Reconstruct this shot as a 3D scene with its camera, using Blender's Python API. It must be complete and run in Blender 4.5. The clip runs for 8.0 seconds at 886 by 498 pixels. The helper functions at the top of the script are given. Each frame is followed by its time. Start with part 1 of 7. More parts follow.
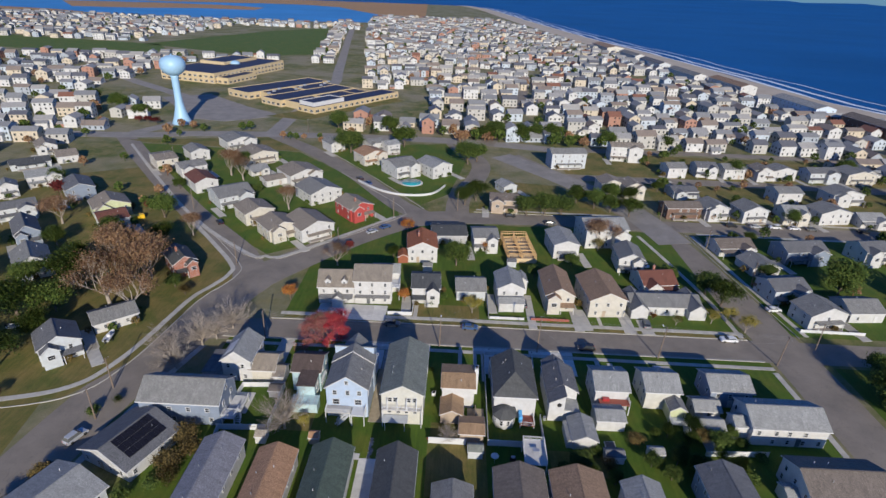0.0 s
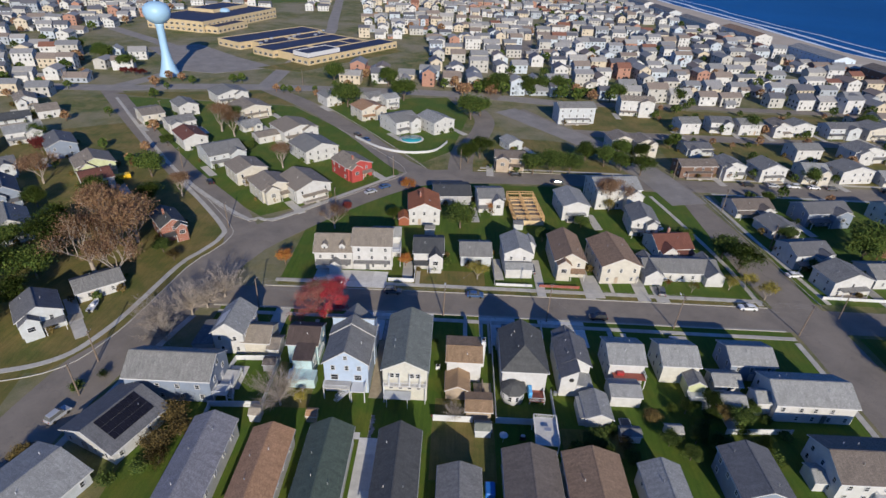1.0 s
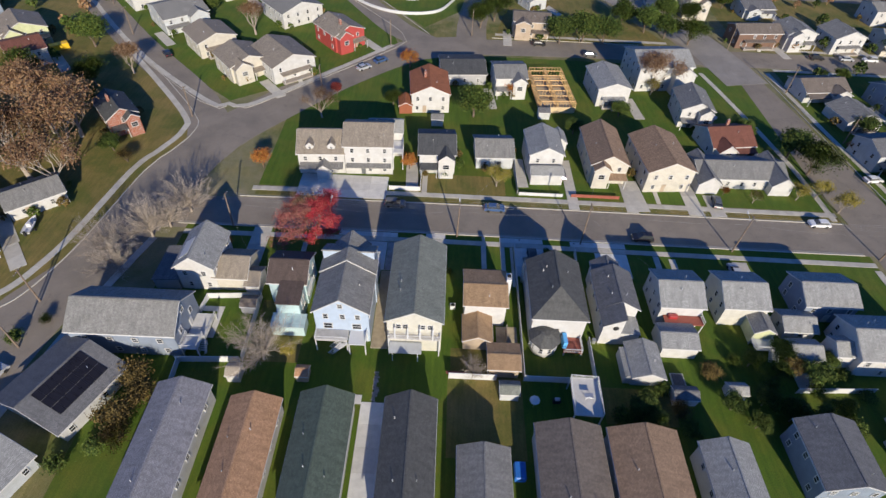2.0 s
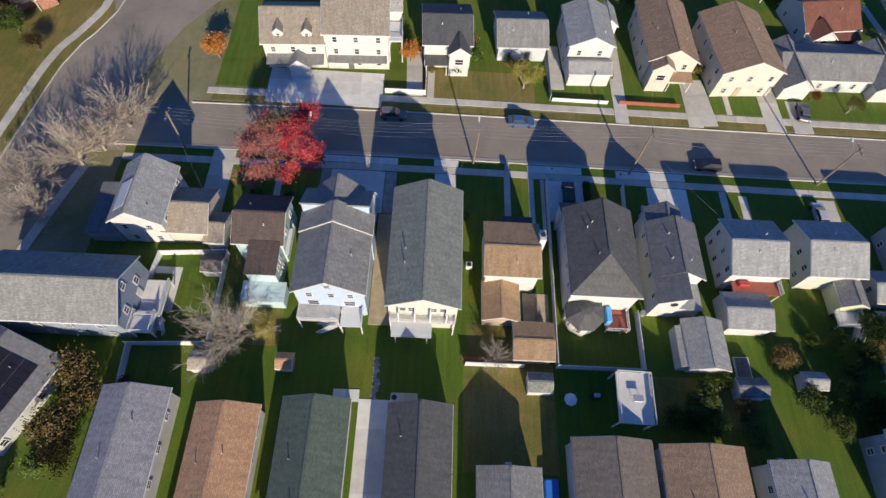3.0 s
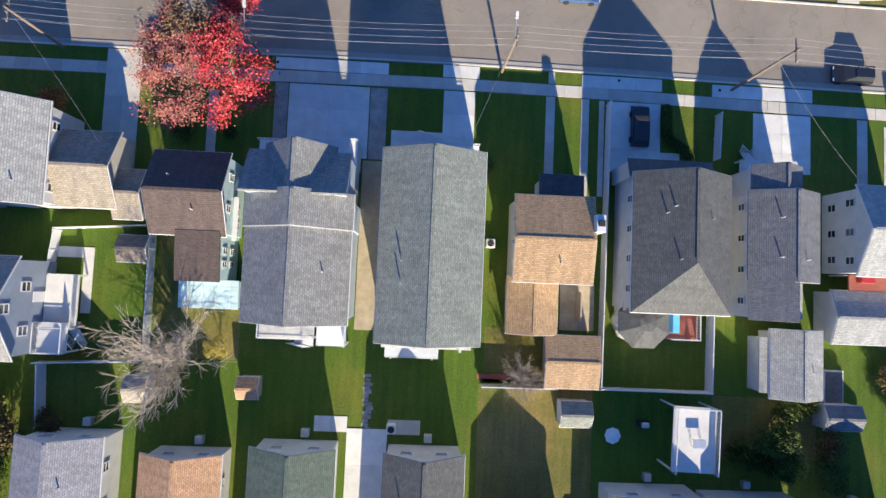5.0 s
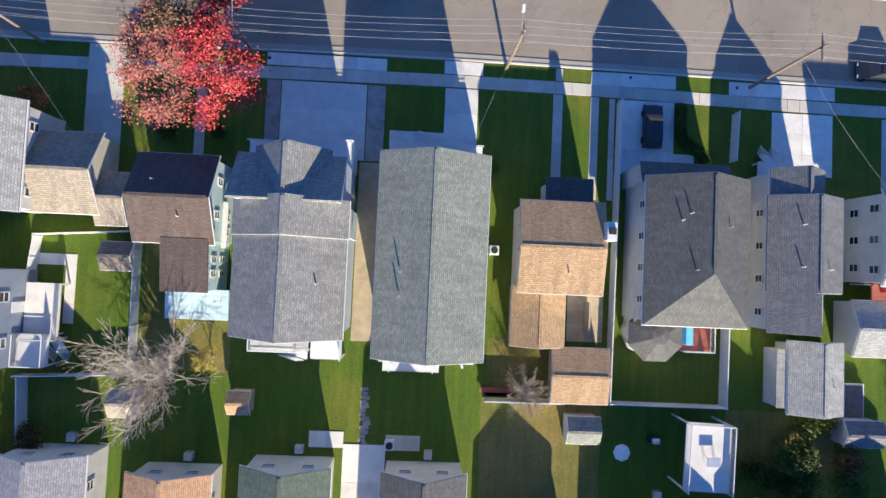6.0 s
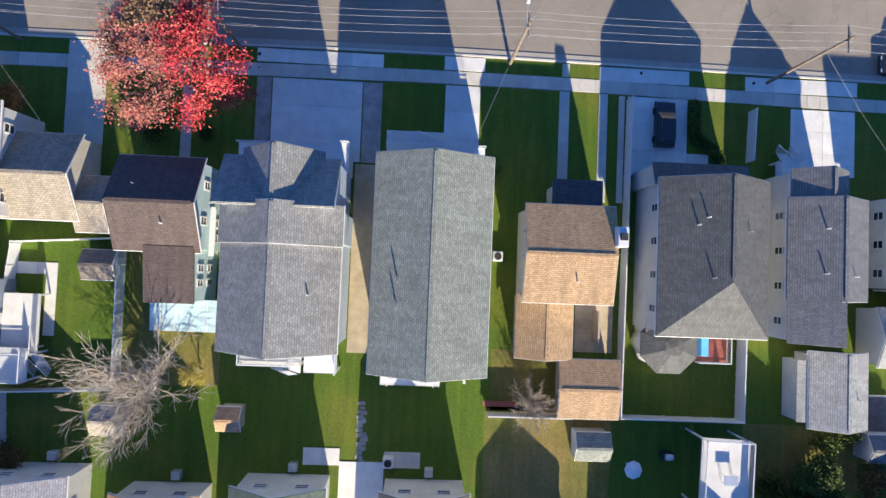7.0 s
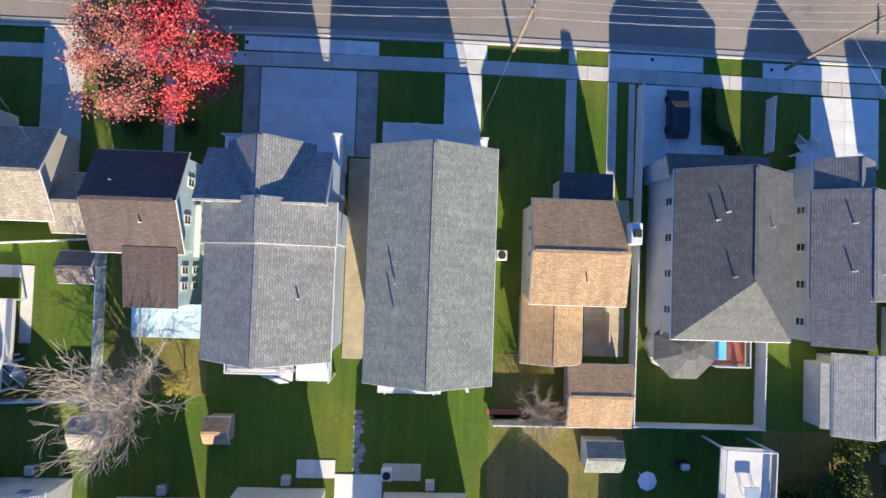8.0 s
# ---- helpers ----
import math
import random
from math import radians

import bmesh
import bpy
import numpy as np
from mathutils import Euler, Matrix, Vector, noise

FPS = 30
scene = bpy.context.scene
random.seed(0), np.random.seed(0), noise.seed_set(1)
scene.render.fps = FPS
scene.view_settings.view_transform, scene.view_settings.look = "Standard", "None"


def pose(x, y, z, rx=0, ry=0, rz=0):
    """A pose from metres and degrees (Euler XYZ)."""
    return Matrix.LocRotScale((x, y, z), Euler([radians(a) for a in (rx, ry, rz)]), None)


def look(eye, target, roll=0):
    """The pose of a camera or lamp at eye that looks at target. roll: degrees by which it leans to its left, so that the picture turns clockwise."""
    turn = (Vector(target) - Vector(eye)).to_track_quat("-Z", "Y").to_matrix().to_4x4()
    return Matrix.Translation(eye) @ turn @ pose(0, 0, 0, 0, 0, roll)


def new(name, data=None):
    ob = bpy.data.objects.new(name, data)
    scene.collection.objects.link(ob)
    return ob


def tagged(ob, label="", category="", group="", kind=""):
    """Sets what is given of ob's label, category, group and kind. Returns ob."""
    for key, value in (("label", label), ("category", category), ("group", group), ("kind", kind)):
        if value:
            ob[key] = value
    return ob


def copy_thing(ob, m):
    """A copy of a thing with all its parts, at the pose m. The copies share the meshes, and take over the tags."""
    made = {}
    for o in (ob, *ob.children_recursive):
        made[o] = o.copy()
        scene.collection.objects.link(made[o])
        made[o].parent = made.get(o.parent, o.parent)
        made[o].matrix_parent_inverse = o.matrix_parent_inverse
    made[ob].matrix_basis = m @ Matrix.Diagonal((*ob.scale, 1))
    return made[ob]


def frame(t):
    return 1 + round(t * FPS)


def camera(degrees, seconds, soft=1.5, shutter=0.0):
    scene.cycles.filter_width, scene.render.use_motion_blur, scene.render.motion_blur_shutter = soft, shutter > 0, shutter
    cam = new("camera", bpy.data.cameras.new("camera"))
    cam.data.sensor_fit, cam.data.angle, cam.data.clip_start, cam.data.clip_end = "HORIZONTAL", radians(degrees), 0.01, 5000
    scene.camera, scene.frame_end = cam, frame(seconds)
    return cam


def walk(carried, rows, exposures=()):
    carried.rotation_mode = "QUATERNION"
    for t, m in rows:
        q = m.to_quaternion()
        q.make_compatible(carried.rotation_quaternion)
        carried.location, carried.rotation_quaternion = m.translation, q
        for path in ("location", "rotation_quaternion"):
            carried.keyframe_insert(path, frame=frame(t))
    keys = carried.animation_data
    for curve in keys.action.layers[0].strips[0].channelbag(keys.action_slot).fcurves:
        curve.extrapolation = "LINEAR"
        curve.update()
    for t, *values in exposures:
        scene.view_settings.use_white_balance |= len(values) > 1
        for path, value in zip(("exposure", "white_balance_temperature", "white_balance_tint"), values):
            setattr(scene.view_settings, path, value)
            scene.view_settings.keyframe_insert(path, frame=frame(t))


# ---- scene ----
cam = camera(78.4, 8.0)
PATH = [
    (0, (1.637, -1.036, 86.688), (1.611, 0.761, 85.81), 2.3),
    (0.5, (0.891, 3.537, 85.419), (0.871, 5.297, 84.47), 2.4),
    (1, (0.254, 8.272, 84.227), (0.238, 9.992, 83.206), 2.4),
    (1.5, (-1.179, 20.226, 81.544), (-1.185, 21.823, 80.339), 2.6),
    (1.7, (-2.299, 26.356, 80.472), (-2.295, 27.882, 79.178), 2.8),
    (3, (-6.976, 62.839, 72.04), (-6.915, 63.776, 70.274), 6.1),
    (3.5, (-8.032, 74.55, 68.649), (-7.961, 75.23, 66.77), 8.6),
    (4, (-8.415, 83.749, 64.897), (-8.333, 84.187, 62.947), 12.8),
    (4.5, (-8.248, 90.487, 60.74), (-8.161, 90.686, 58.751), 26.0),
    (6, (-8.082, 95.858, 55.099), (-7.997, 95.943, 53.102), 47.6),
    (6.5, (-8.024, 96.625, 53.722), (-7.94, 96.703, 51.725), 49.4),
    (7, (-7.918, 96.862, 52.245), (-7.838, 96.936, 50.248), 49.6),
    (7.5, (-7.963, 97.008, 50.765), (-7.88, 97.076, 48.768), 52.9),
    (8, (-7.839, 97.041, 49.239), (-7.759, 97.108, 47.242), 52.0),
]
EXPOSURE = [(0, -0.34, 5780, 10), (1.0, -0.32, 5880, 10), (1.7, -0.16, 6050, 10), (3.0, 0.14, 6450, 9), (3.5, 0.34, 6500, 8), (4.5, 0.82, 6420, 7), (6.0, 0.94, 6430, 7), (8.0, 0.97, 6430, 7)]
walk(cam, [(t, look(eye, target, roll)) for t, eye, target, roll in PATH], EXPOSURE)

# ---- world, sun ----
SUN_DIR = Vector((0.60, -2.55, 1.0)).normalized()
world = bpy.data.worlds.new("world")
scene.world = world
world.use_nodes = True
wn = world.node_tree
sky = wn.nodes.new("ShaderNodeTexSky")
sky.sky_type, sky.sun_disc = "NISHITA", False
sky.sun_elevation, sky.sun_rotation = radians(20.9), radians(166.8)
sky.altitude, sky.ozone_density, sky.dust_density = 80, 5.0, 0.4
wn.nodes["Background"].inputs[1].default_value = 0.092
clear = wn.nodes.new("ShaderNodeMix")
clear.data_type, clear.blend_type = "RGBA", "MULTIPLY"
clear.inputs[0].default_value, clear.inputs[7].default_value = 1.0, (0.54, 0.92, 1.48, 1)
wn.links.new(sky.outputs[0], clear.inputs[6])
wn.links.new(clear.outputs[2], wn.nodes["Background"].inputs[0])
sun = new("sun", bpy.data.lights.new("sun", "SUN"))
sun.data.energy, sun.data.angle, sun.data.color = 6.2, radians(0.5), (1.0, 0.865, 0.66)
sun.matrix_world = look(SUN_DIR * 400, (0, 0, 0))

# ---- materials ----
MATS = {}


def nodes_of(name):
    m = bpy.data.materials.new(name)
    m.use_nodes = True
    t = m.node_tree
    return m, t, t.nodes["Principled BSDF"]


def nd(t, kind, **vals):
    n = t.nodes.new(kind)
    for k, v in vals.items():
        key = int(k[1:]) if k[0] == "i" and k[1:].isdigit() else k.replace("_", " ")
        n.inputs[key].default_value = v
    return n


def ramp(t, src, stops):
    r = t.nodes.new("ShaderNodeValToRGB")
    e = r.color_ramp.elements
    while len(e) < len(stops):
        e.new(0.5)
    for el, (p, c) in zip(e, stops):
        el.position, el.color = p, (*c, 1)
    t.links.new(src, r.inputs[0])
    return r.outputs[0]


def mixc(t, fac, a, b, kind="MIX"):
    m = t.nodes.new("ShaderNodeMix")
    m.data_type, m.blend_type = "RGBA", kind
    for src, sock in ((fac, m.inputs[0]), (a, m.inputs[6]), (b, m.inputs[7])):
        if isinstance(src, (int, float)):
            sock.default_value = src
        elif isinstance(src, tuple):
            sock.default_value = (*src, 1)
        else:
            t.links.new(src, sock)
    return m.outputs[2]


def coords(t, space="Object", scale=(1, 1, 1)):
    c = t.nodes.new("ShaderNodeTexCoord")
    mp = t.nodes.new("ShaderNodeMapping")
    mp.inputs["Scale"].default_value = scale
    t.links.new(c.outputs[space], mp.inputs[0])
    return mp.outputs[0]


def where(t, scale=(1, 1, 1)):
    g = t.nodes.new("ShaderNodeNewGeometry")
    mp = t.nodes.new("ShaderNodeMapping")
    mp.inputs["Scale"].default_value = scale
    t.links.new(g.outputs["Position"], mp.inputs[0])
    return mp.outputs[0]


def noisy(t, vec, scale, detail=4.0, rough=0.6):
    n = nd(t, "ShaderNodeTexNoise", Scale=scale, Detail=detail, Roughness=rough)
    t.links.new(vec, n.inputs["Vector"])
    return n.outputs["Fac"]


def bump(t, bsdf, height, strength=0.4, dist=0.02):
    b = nd(t, "ShaderNodeBump", Strength=strength, Distance=dist)
    t.links.new(height, b.inputs["Height"])
    t.links.new(b.outputs[0], bsdf.inputs["Normal"])


def dark(c, k):
    return tuple(v * k for v in c)


def shingle(name, c):
    """Asphalt shingles in courses; the ridge lies along the mesh's own x."""
    m, t, b = nodes_of(name)
    v = coords(t, "Object", (1, 1, 1))
    br = nd(t, "ShaderNodeTexBrick", Scale=1.0)
    br.inputs["Brick Width"].default_value, br.inputs["Row Height"].default_value = 0.33, 0.17
    br.inputs["Mortar Size"].default_value = 0.016
    br.inputs["Color1"].default_value = (*dark(c, 1.18), 1)
    br.inputs["Color2"].default_value = (*dark(c, 0.84), 1)
    br.inputs["Mortar"].default_value = (*dark(c, 0.55), 1)
    t.links.new(v, br.inputs["Vector"])
    fine = ramp(t, noisy(t, v, 14, 6), [(0.3, (0.72, 0.72, 0.72)), (0.7, (1.25, 1.25, 1.25))])
    big = ramp(t, noisy(t, v, 0.45, 4), [(0.3, (0.92, 0.92, 0.91)), (0.7, (1.07, 1.06, 1.06))])
    streak = ramp(t, noisy(t, coords(t, "Object", (2.2, 0.15, 1)), 1, 3), [(0.35, (0.86, 0.86, 0.86)), (0.62, (1.06, 1.06, 1.06))])
    col = mixc(t, 1.0, br.outputs["Color"], fine, "MULTIPLY")
    col = mixc(t, 1.0, col, big, "MULTIPLY")
    col = mixc(t, 1.0, col, streak, "MULTIPLY")
    t.links.new(col, b.inputs["Base Color"])
    b.inputs["Roughness"].default_value = 0.85
    bump(t, b, br.outputs["Fac"], -0.5, 0.02)
    return m


def siding(name, c, lap=0.14):
    """Painted or vinyl lap siding with horizontal courses."""
    m, t, b = nodes_of(name)
    v = where(t)
    w = nd(t, "ShaderNodeTexWave", Scale=1 / lap / 6.283 * 6.283 / 1.0)
    w.wave_type, w.bands_direction, w.wave_profile = "BANDS", "Z", "SAW"
    w.inputs["Scale"].default_value = 0.5 / lap * 0.628
    t.links.new(v, w.inputs["Vector"])
    lines = ramp(t, w.outputs["Fac"], [(0.0, (0.78, 0.78, 0.78)), (0.14, (1, 1, 1))])
    grime = ramp(t, noisy(t, v, 0.8, 5), [(0.3, (0.86, 0.85, 0.83)), (0.7, (1.04, 1.04, 1.04))])
    col = mixc(t, 1.0, mixc(t, 1.0, c, lines, "MULTIPLY"), grime, "MULTIPLY")
    t.links.new(col, b.inputs["Base Color"])
    b.inputs["Roughness"].default_value = 0.6
    bump(t, b, w.outputs["Fac"], 0.35, 0.015)
    return m


def paint(name, c, rough=0.5, spread=0.10, scale=3.0, metal=0.0):
    m, t, b = nodes_of(name)
    v = where(t)
    col = mixc(t, 1.0, c, ramp(t, noisy(t, v, scale, 5), [(0.3, dark((1, 1, 1), 1 - spread)), (0.7, dark((1, 1, 1), 1 + spread))]), "MULTIPLY")
    t.links.new(col, b.inputs["Base Color"])
    b.inputs["Roughness"].default_value, b.inputs["Metallic"].default_value = rough, metal
    return m


def concrete(name, c, spread=0.16):
    m, t, b = nodes_of(name)
    v = where(t)
    o = t.nodes.new("ShaderNodeObjectInfo")
    tone = ramp(t, o.outputs["Random"], [(0, (0.88, 0.87, 0.86)), (1, (1.08, 1.08, 1.07))])
    big = ramp(t, noisy(t, v, 0.7, 6, 0.7), [(0.28, dark((1, 1, 1), 1 - spread)), (0.7, dark((1, 1, 1), 1 + spread * 0.6))])
    fine = ramp(t, noisy(t, v, 22, 3), [(0.3, (0.9, 0.9, 0.9)), (0.7, (1.06, 1.06, 1.06))])
    col = mixc(t, 1.0, mixc(t, 1.0, c, tone, "MULTIPLY"), mixc(t, 1.0, big, fine, "MULTIPLY"), "MULTIPLY")
    t.links.new(col, b.inputs["Base Color"])
    b.inputs["Roughness"].default_value = 0.9
    bump(t, b, noisy(t, v, 30, 4), 0.2, 0.01)
    return m


def asphalt(name, c):
    m, t, b = nodes_of(name)
    v = where(t)
    big = ramp(t, noisy(t, v, 0.12, 6, 0.65), [(0.3, (0.80, 0.80, 0.80)), (0.7, (1.18, 1.17, 1.15))])
    fine = ramp(t, noisy(t, v, 9, 5, 0.7), [(0.3, (0.86, 0.86, 0.86)), (0.7, (1.1, 1.1, 1.1))])
    vo = nd(t, "ShaderNodeTexVoronoi", Scale=0.16)
    vo.feature = "DISTANCE_TO_EDGE"
    wob = t.nodes.new("ShaderNodeVectorMath")
    wob.operation = "MULTIPLY_ADD"
    nz = nd(t, "ShaderNodeTexNoise", Scale=0.5)
    t.links.new(v, nz.inputs["Vector"])
    t.links.new(nz.outputs["Color"], wob.inputs[0])
    wob.inputs[1].default_value = (4, 4, 0)
    t.links.new(v, wob.inputs[2])
    t.links.new(wob.outputs[0], vo.inputs["Vector"])
    crack = ramp(t, vo.outputs["Distance"], [(0.0, (0.80, 0.80, 0.80)), (0.010, (1, 1, 1))])
    col = mixc(t, 1.0, mixc(t, 1.0, c, big, "MULTIPLY"), mixc(t, 1.0, fine, crack, "MULTIPLY"), "MULTIPLY")
    t.links.new(col, b.inputs["Base Color"])
    b.inputs["Roughness"].default_value = 0.88
    bump(t, b, noisy(t, v, 40, 3), 0.25, 0.01)
    return m


def grass(name, green, dry, bias=0.5, far=None):
    m, t, b = nodes_of(name)
    v = where(t)
    patch = noisy(t, v, 0.10, 6, 0.65)
    col = ramp(t, patch, [(max(0.0, bias - 0.10), green), (min(1.0, bias + 0.12), dry)])
    blades = ramp(t, noisy(t, v, 5.0, 7, 0.75), [(0.28, (0.55, 0.58, 0.5)), (0.72, (1.35, 1.32, 1.3))])
    mow = ramp(t, noisy(t, where(t, (1.4, 0.12, 1)), 1.0, 3), [(0.35, (0.84, 0.88, 0.82)), (0.65, (1.12, 1.1, 1.1))])
    col = mixc(t, 1.0, mixc(t, 1.0, col, blades, "MULTIPLY"), mow, "MULTIPLY")
    if far:
        col = mixc(t, ramp(t, noisy(t, v, 0.02, 7, 0.7), [(0.42, (0, 0, 0)), (0.60, (1, 1, 1))]), col, mixc(t, 1.0, far, blades, "MULTIPLY"))
    t.links.new(col, b.inputs["Base Color"])
    b.inputs["Roughness"].default_value = 0.95
    bump(t, b, noisy(t, v, 14, 6, 0.8), 0.7, 0.06)
    return m


def leafy(name, stops, trans=0.15):
    """Leaves, each with a tone of its own."""
    m, t, b = nodes_of(name)
    g = t.nodes.new("ShaderNodeNewGeometry")
    o = t.nodes.new("ShaderNodeObjectInfo")
    col = ramp(t, g.outputs["Random Per Island"], stops)
    shift = ramp(t, o.outputs["Random"], [(0, (0.8, 0.8, 0.8)), (1, (1.15, 1.15, 1.1))])
    col = mixc(t, 1.0, col, shift, "MULTIPLY")
    clump = ramp(t, noisy(t, where(t), 0.6, 3), [(0.35, (0.75, 0.75, 0.75)), (0.65, (1.2, 1.2, 1.2))])
    col = mixc(t, 1.0, col, clump, "MULTIPLY")
    t.links.new(col, b.inputs["Base Color"])
    b.inputs["Roughness"].default_value = 0.7
    b.inputs["Specular IOR Level"].default_value = 0.15
    return m


WALLS = dict(
    white=(0.58, 0.57, 0.55), cream=(0.58, 0.54, 0.46), palegrey=(0.52, 0.54, 0.55), bluegrey=(0.24, 0.28, 0.35),
    blue=(0.42, 0.50, 0.62), bluewhite=(0.60, 0.68, 0.78), grey=(0.40, 0.40, 0.41), redwall=(0.42, 0.07, 0.06),
    tanwall=(0.44, 0.35, 0.26), brownwall=(0.17, 0.10, 0.07), greenpale=(0.55, 0.58, 0.34), ivory=(0.58, 0.56, 0.49),
    teal=(0.46, 0.60, 0.62), rust=(0.30, 0.10, 0.05))
ROOFS = dict(
    grey=(0.245, 0.24, 0.225), lightgrey=(0.34, 0.34, 0.325), darkgrey=(0.085, 0.088, 0.09), slate=(0.165, 0.165, 0.17),
    charcoal=(0.105, 0.105, 0.10), tan=(0.30, 0.255, 0.20), brown=(0.34, 0.225, 0.14), greybrown=(0.20, 0.165, 0.135),
    redbrown=(0.19, 0.075, 0.05), orange=(0.36, 0.13, 0.055), amber=(0.42, 0.275, 0.15), greengrey=(0.225, 0.24, 0.205),
    green=(0.10, 0.13, 0.10), lavender=(0.27, 0.265, 0.285), clay=(0.46, 0.27, 0.15), orangelt=(0.42, 0.25, 0.14),
    umber=(0.10, 0.072, 0.062), sand=(0.42, 0.37, 0.30))
for k, c in WALLS.items():
    MATS["w_" + k] = siding("siding_" + k, c)
for k, c in ROOFS.items():
    MATS["r_" + k] = shingle("shingles_" + k, c)


def glass_mat():
    m, t, b = nodes_of("window_glass")
    o = t.nodes.new("ShaderNodeObjectInfo")
    col = ramp(t, o.outputs["Random"], [(0, (0.012, 0.015, 0.02)), (0.6, (0.05, 0.055, 0.06)), (1, (0.16, 0.16, 0.15))])
    t.links.new(col, b.inputs["Base Color"])
    b.inputs["Roughness"].default_value = 0.08
    return m


def brick_mat():
    m, t, b = nodes_of("brick_wall")
    br = nd(t, "ShaderNodeTexBrick", Scale=4.0)
    br.inputs["Color1"].default_value, br.inputs["Color2"].default_value = (0.36, 0.12, 0.07, 1), (0.26, 0.085, 0.05, 1)
    br.inputs["Mortar"].default_value = (0.4, 0.36, 0.32, 1)
    v = where(t, (1, 1, 1))
    cx = t.nodes.new("ShaderNodeSeparateXYZ")
    t.links.new(v, cx.inputs[0])
    ad = t.nodes.new("ShaderNodeMath")
    t.links.new(cx.outputs[0], ad.inputs[0])
    t.links.new(cx.outputs[1], ad.inputs[1])
    co = t.nodes.new("ShaderNodeCombineXYZ")
    t.links.new(ad.outputs[0], co.inputs[0])
    t.links.new(cx.outputs[2], co.inputs[1])
    t.links.new(co.outputs[0], br.inputs["Vector"])
    t.links.new(br.outputs["Color"], b.inputs["Base Color"])
    b.inputs["Roughness"].default_value = 0.9
    return m


def plank_mat(name, c):
    m, t, b = nodes_of(name)
    v = coords(t, "Object", (1, 7, 1))
    col = mixc(t, 1.0, c, ramp(t, noisy(t, v, 1.6, 6), [(0.25, (0.7, 0.7, 0.7)), (0.75, (1.2, 1.2, 1.2))]), "MULTIPLY")
    t.links.new(col, b.inputs["Base Color"])
    b.inputs["Roughness"].default_value = 0.8
    return m


def sea_mat(name, deep, rough, wave, scale):
    m, t, b = nodes_of(name)
    v = where(t)
    big = ramp(t, noisy(t, v, 0.004, 5), [(0.3, dark(deep, 0.85)), (0.7, dark(deep, 1.18))])
    caps = ramp(t, noisy(t, where(t, (1, 0.35, 1)), 0.055, 9, 0.75), [(0.70, (0, 0, 0)), (0.78, (0.35, 0.35, 0.35))])
    t.links.new(mixc(t, caps, big, (0.5, 0.6, 0.7)), b.inputs["Base Color"])
    b.inputs["Roughness"].default_value = rough
    b.inputs["Specular IOR Level"].default_value = 0.03
    bump(t, b, noisy(t, where(t, (1, 0.5, 1)), scale, 8, 0.7), wave, 0.8)
    return m


def tint_mat(name, stops, rough=0.7, lap=False):
    """One tone for each separate building of a joined mesh."""
    m, t, b = nodes_of(name)
    g = t.nodes.new("ShaderNodeNewGeometry")
    r = ramp(t, g.outputs["Random Per Island"], stops)
    r.node.color_ramp.interpolation = "CONSTANT"
    v = where(t)
    col = mixc(t, 1.0, r, ramp(t, noisy(t, v, 0.9, 5), [(0.3, (0.82, 0.82, 0.82)), (0.7, (1.1, 1.1, 1.1))]), "MULTIPLY")
    t.links.new(col, b.inputs["Base Color"])
    b.inputs["Roughness"].default_value = rough
    return m


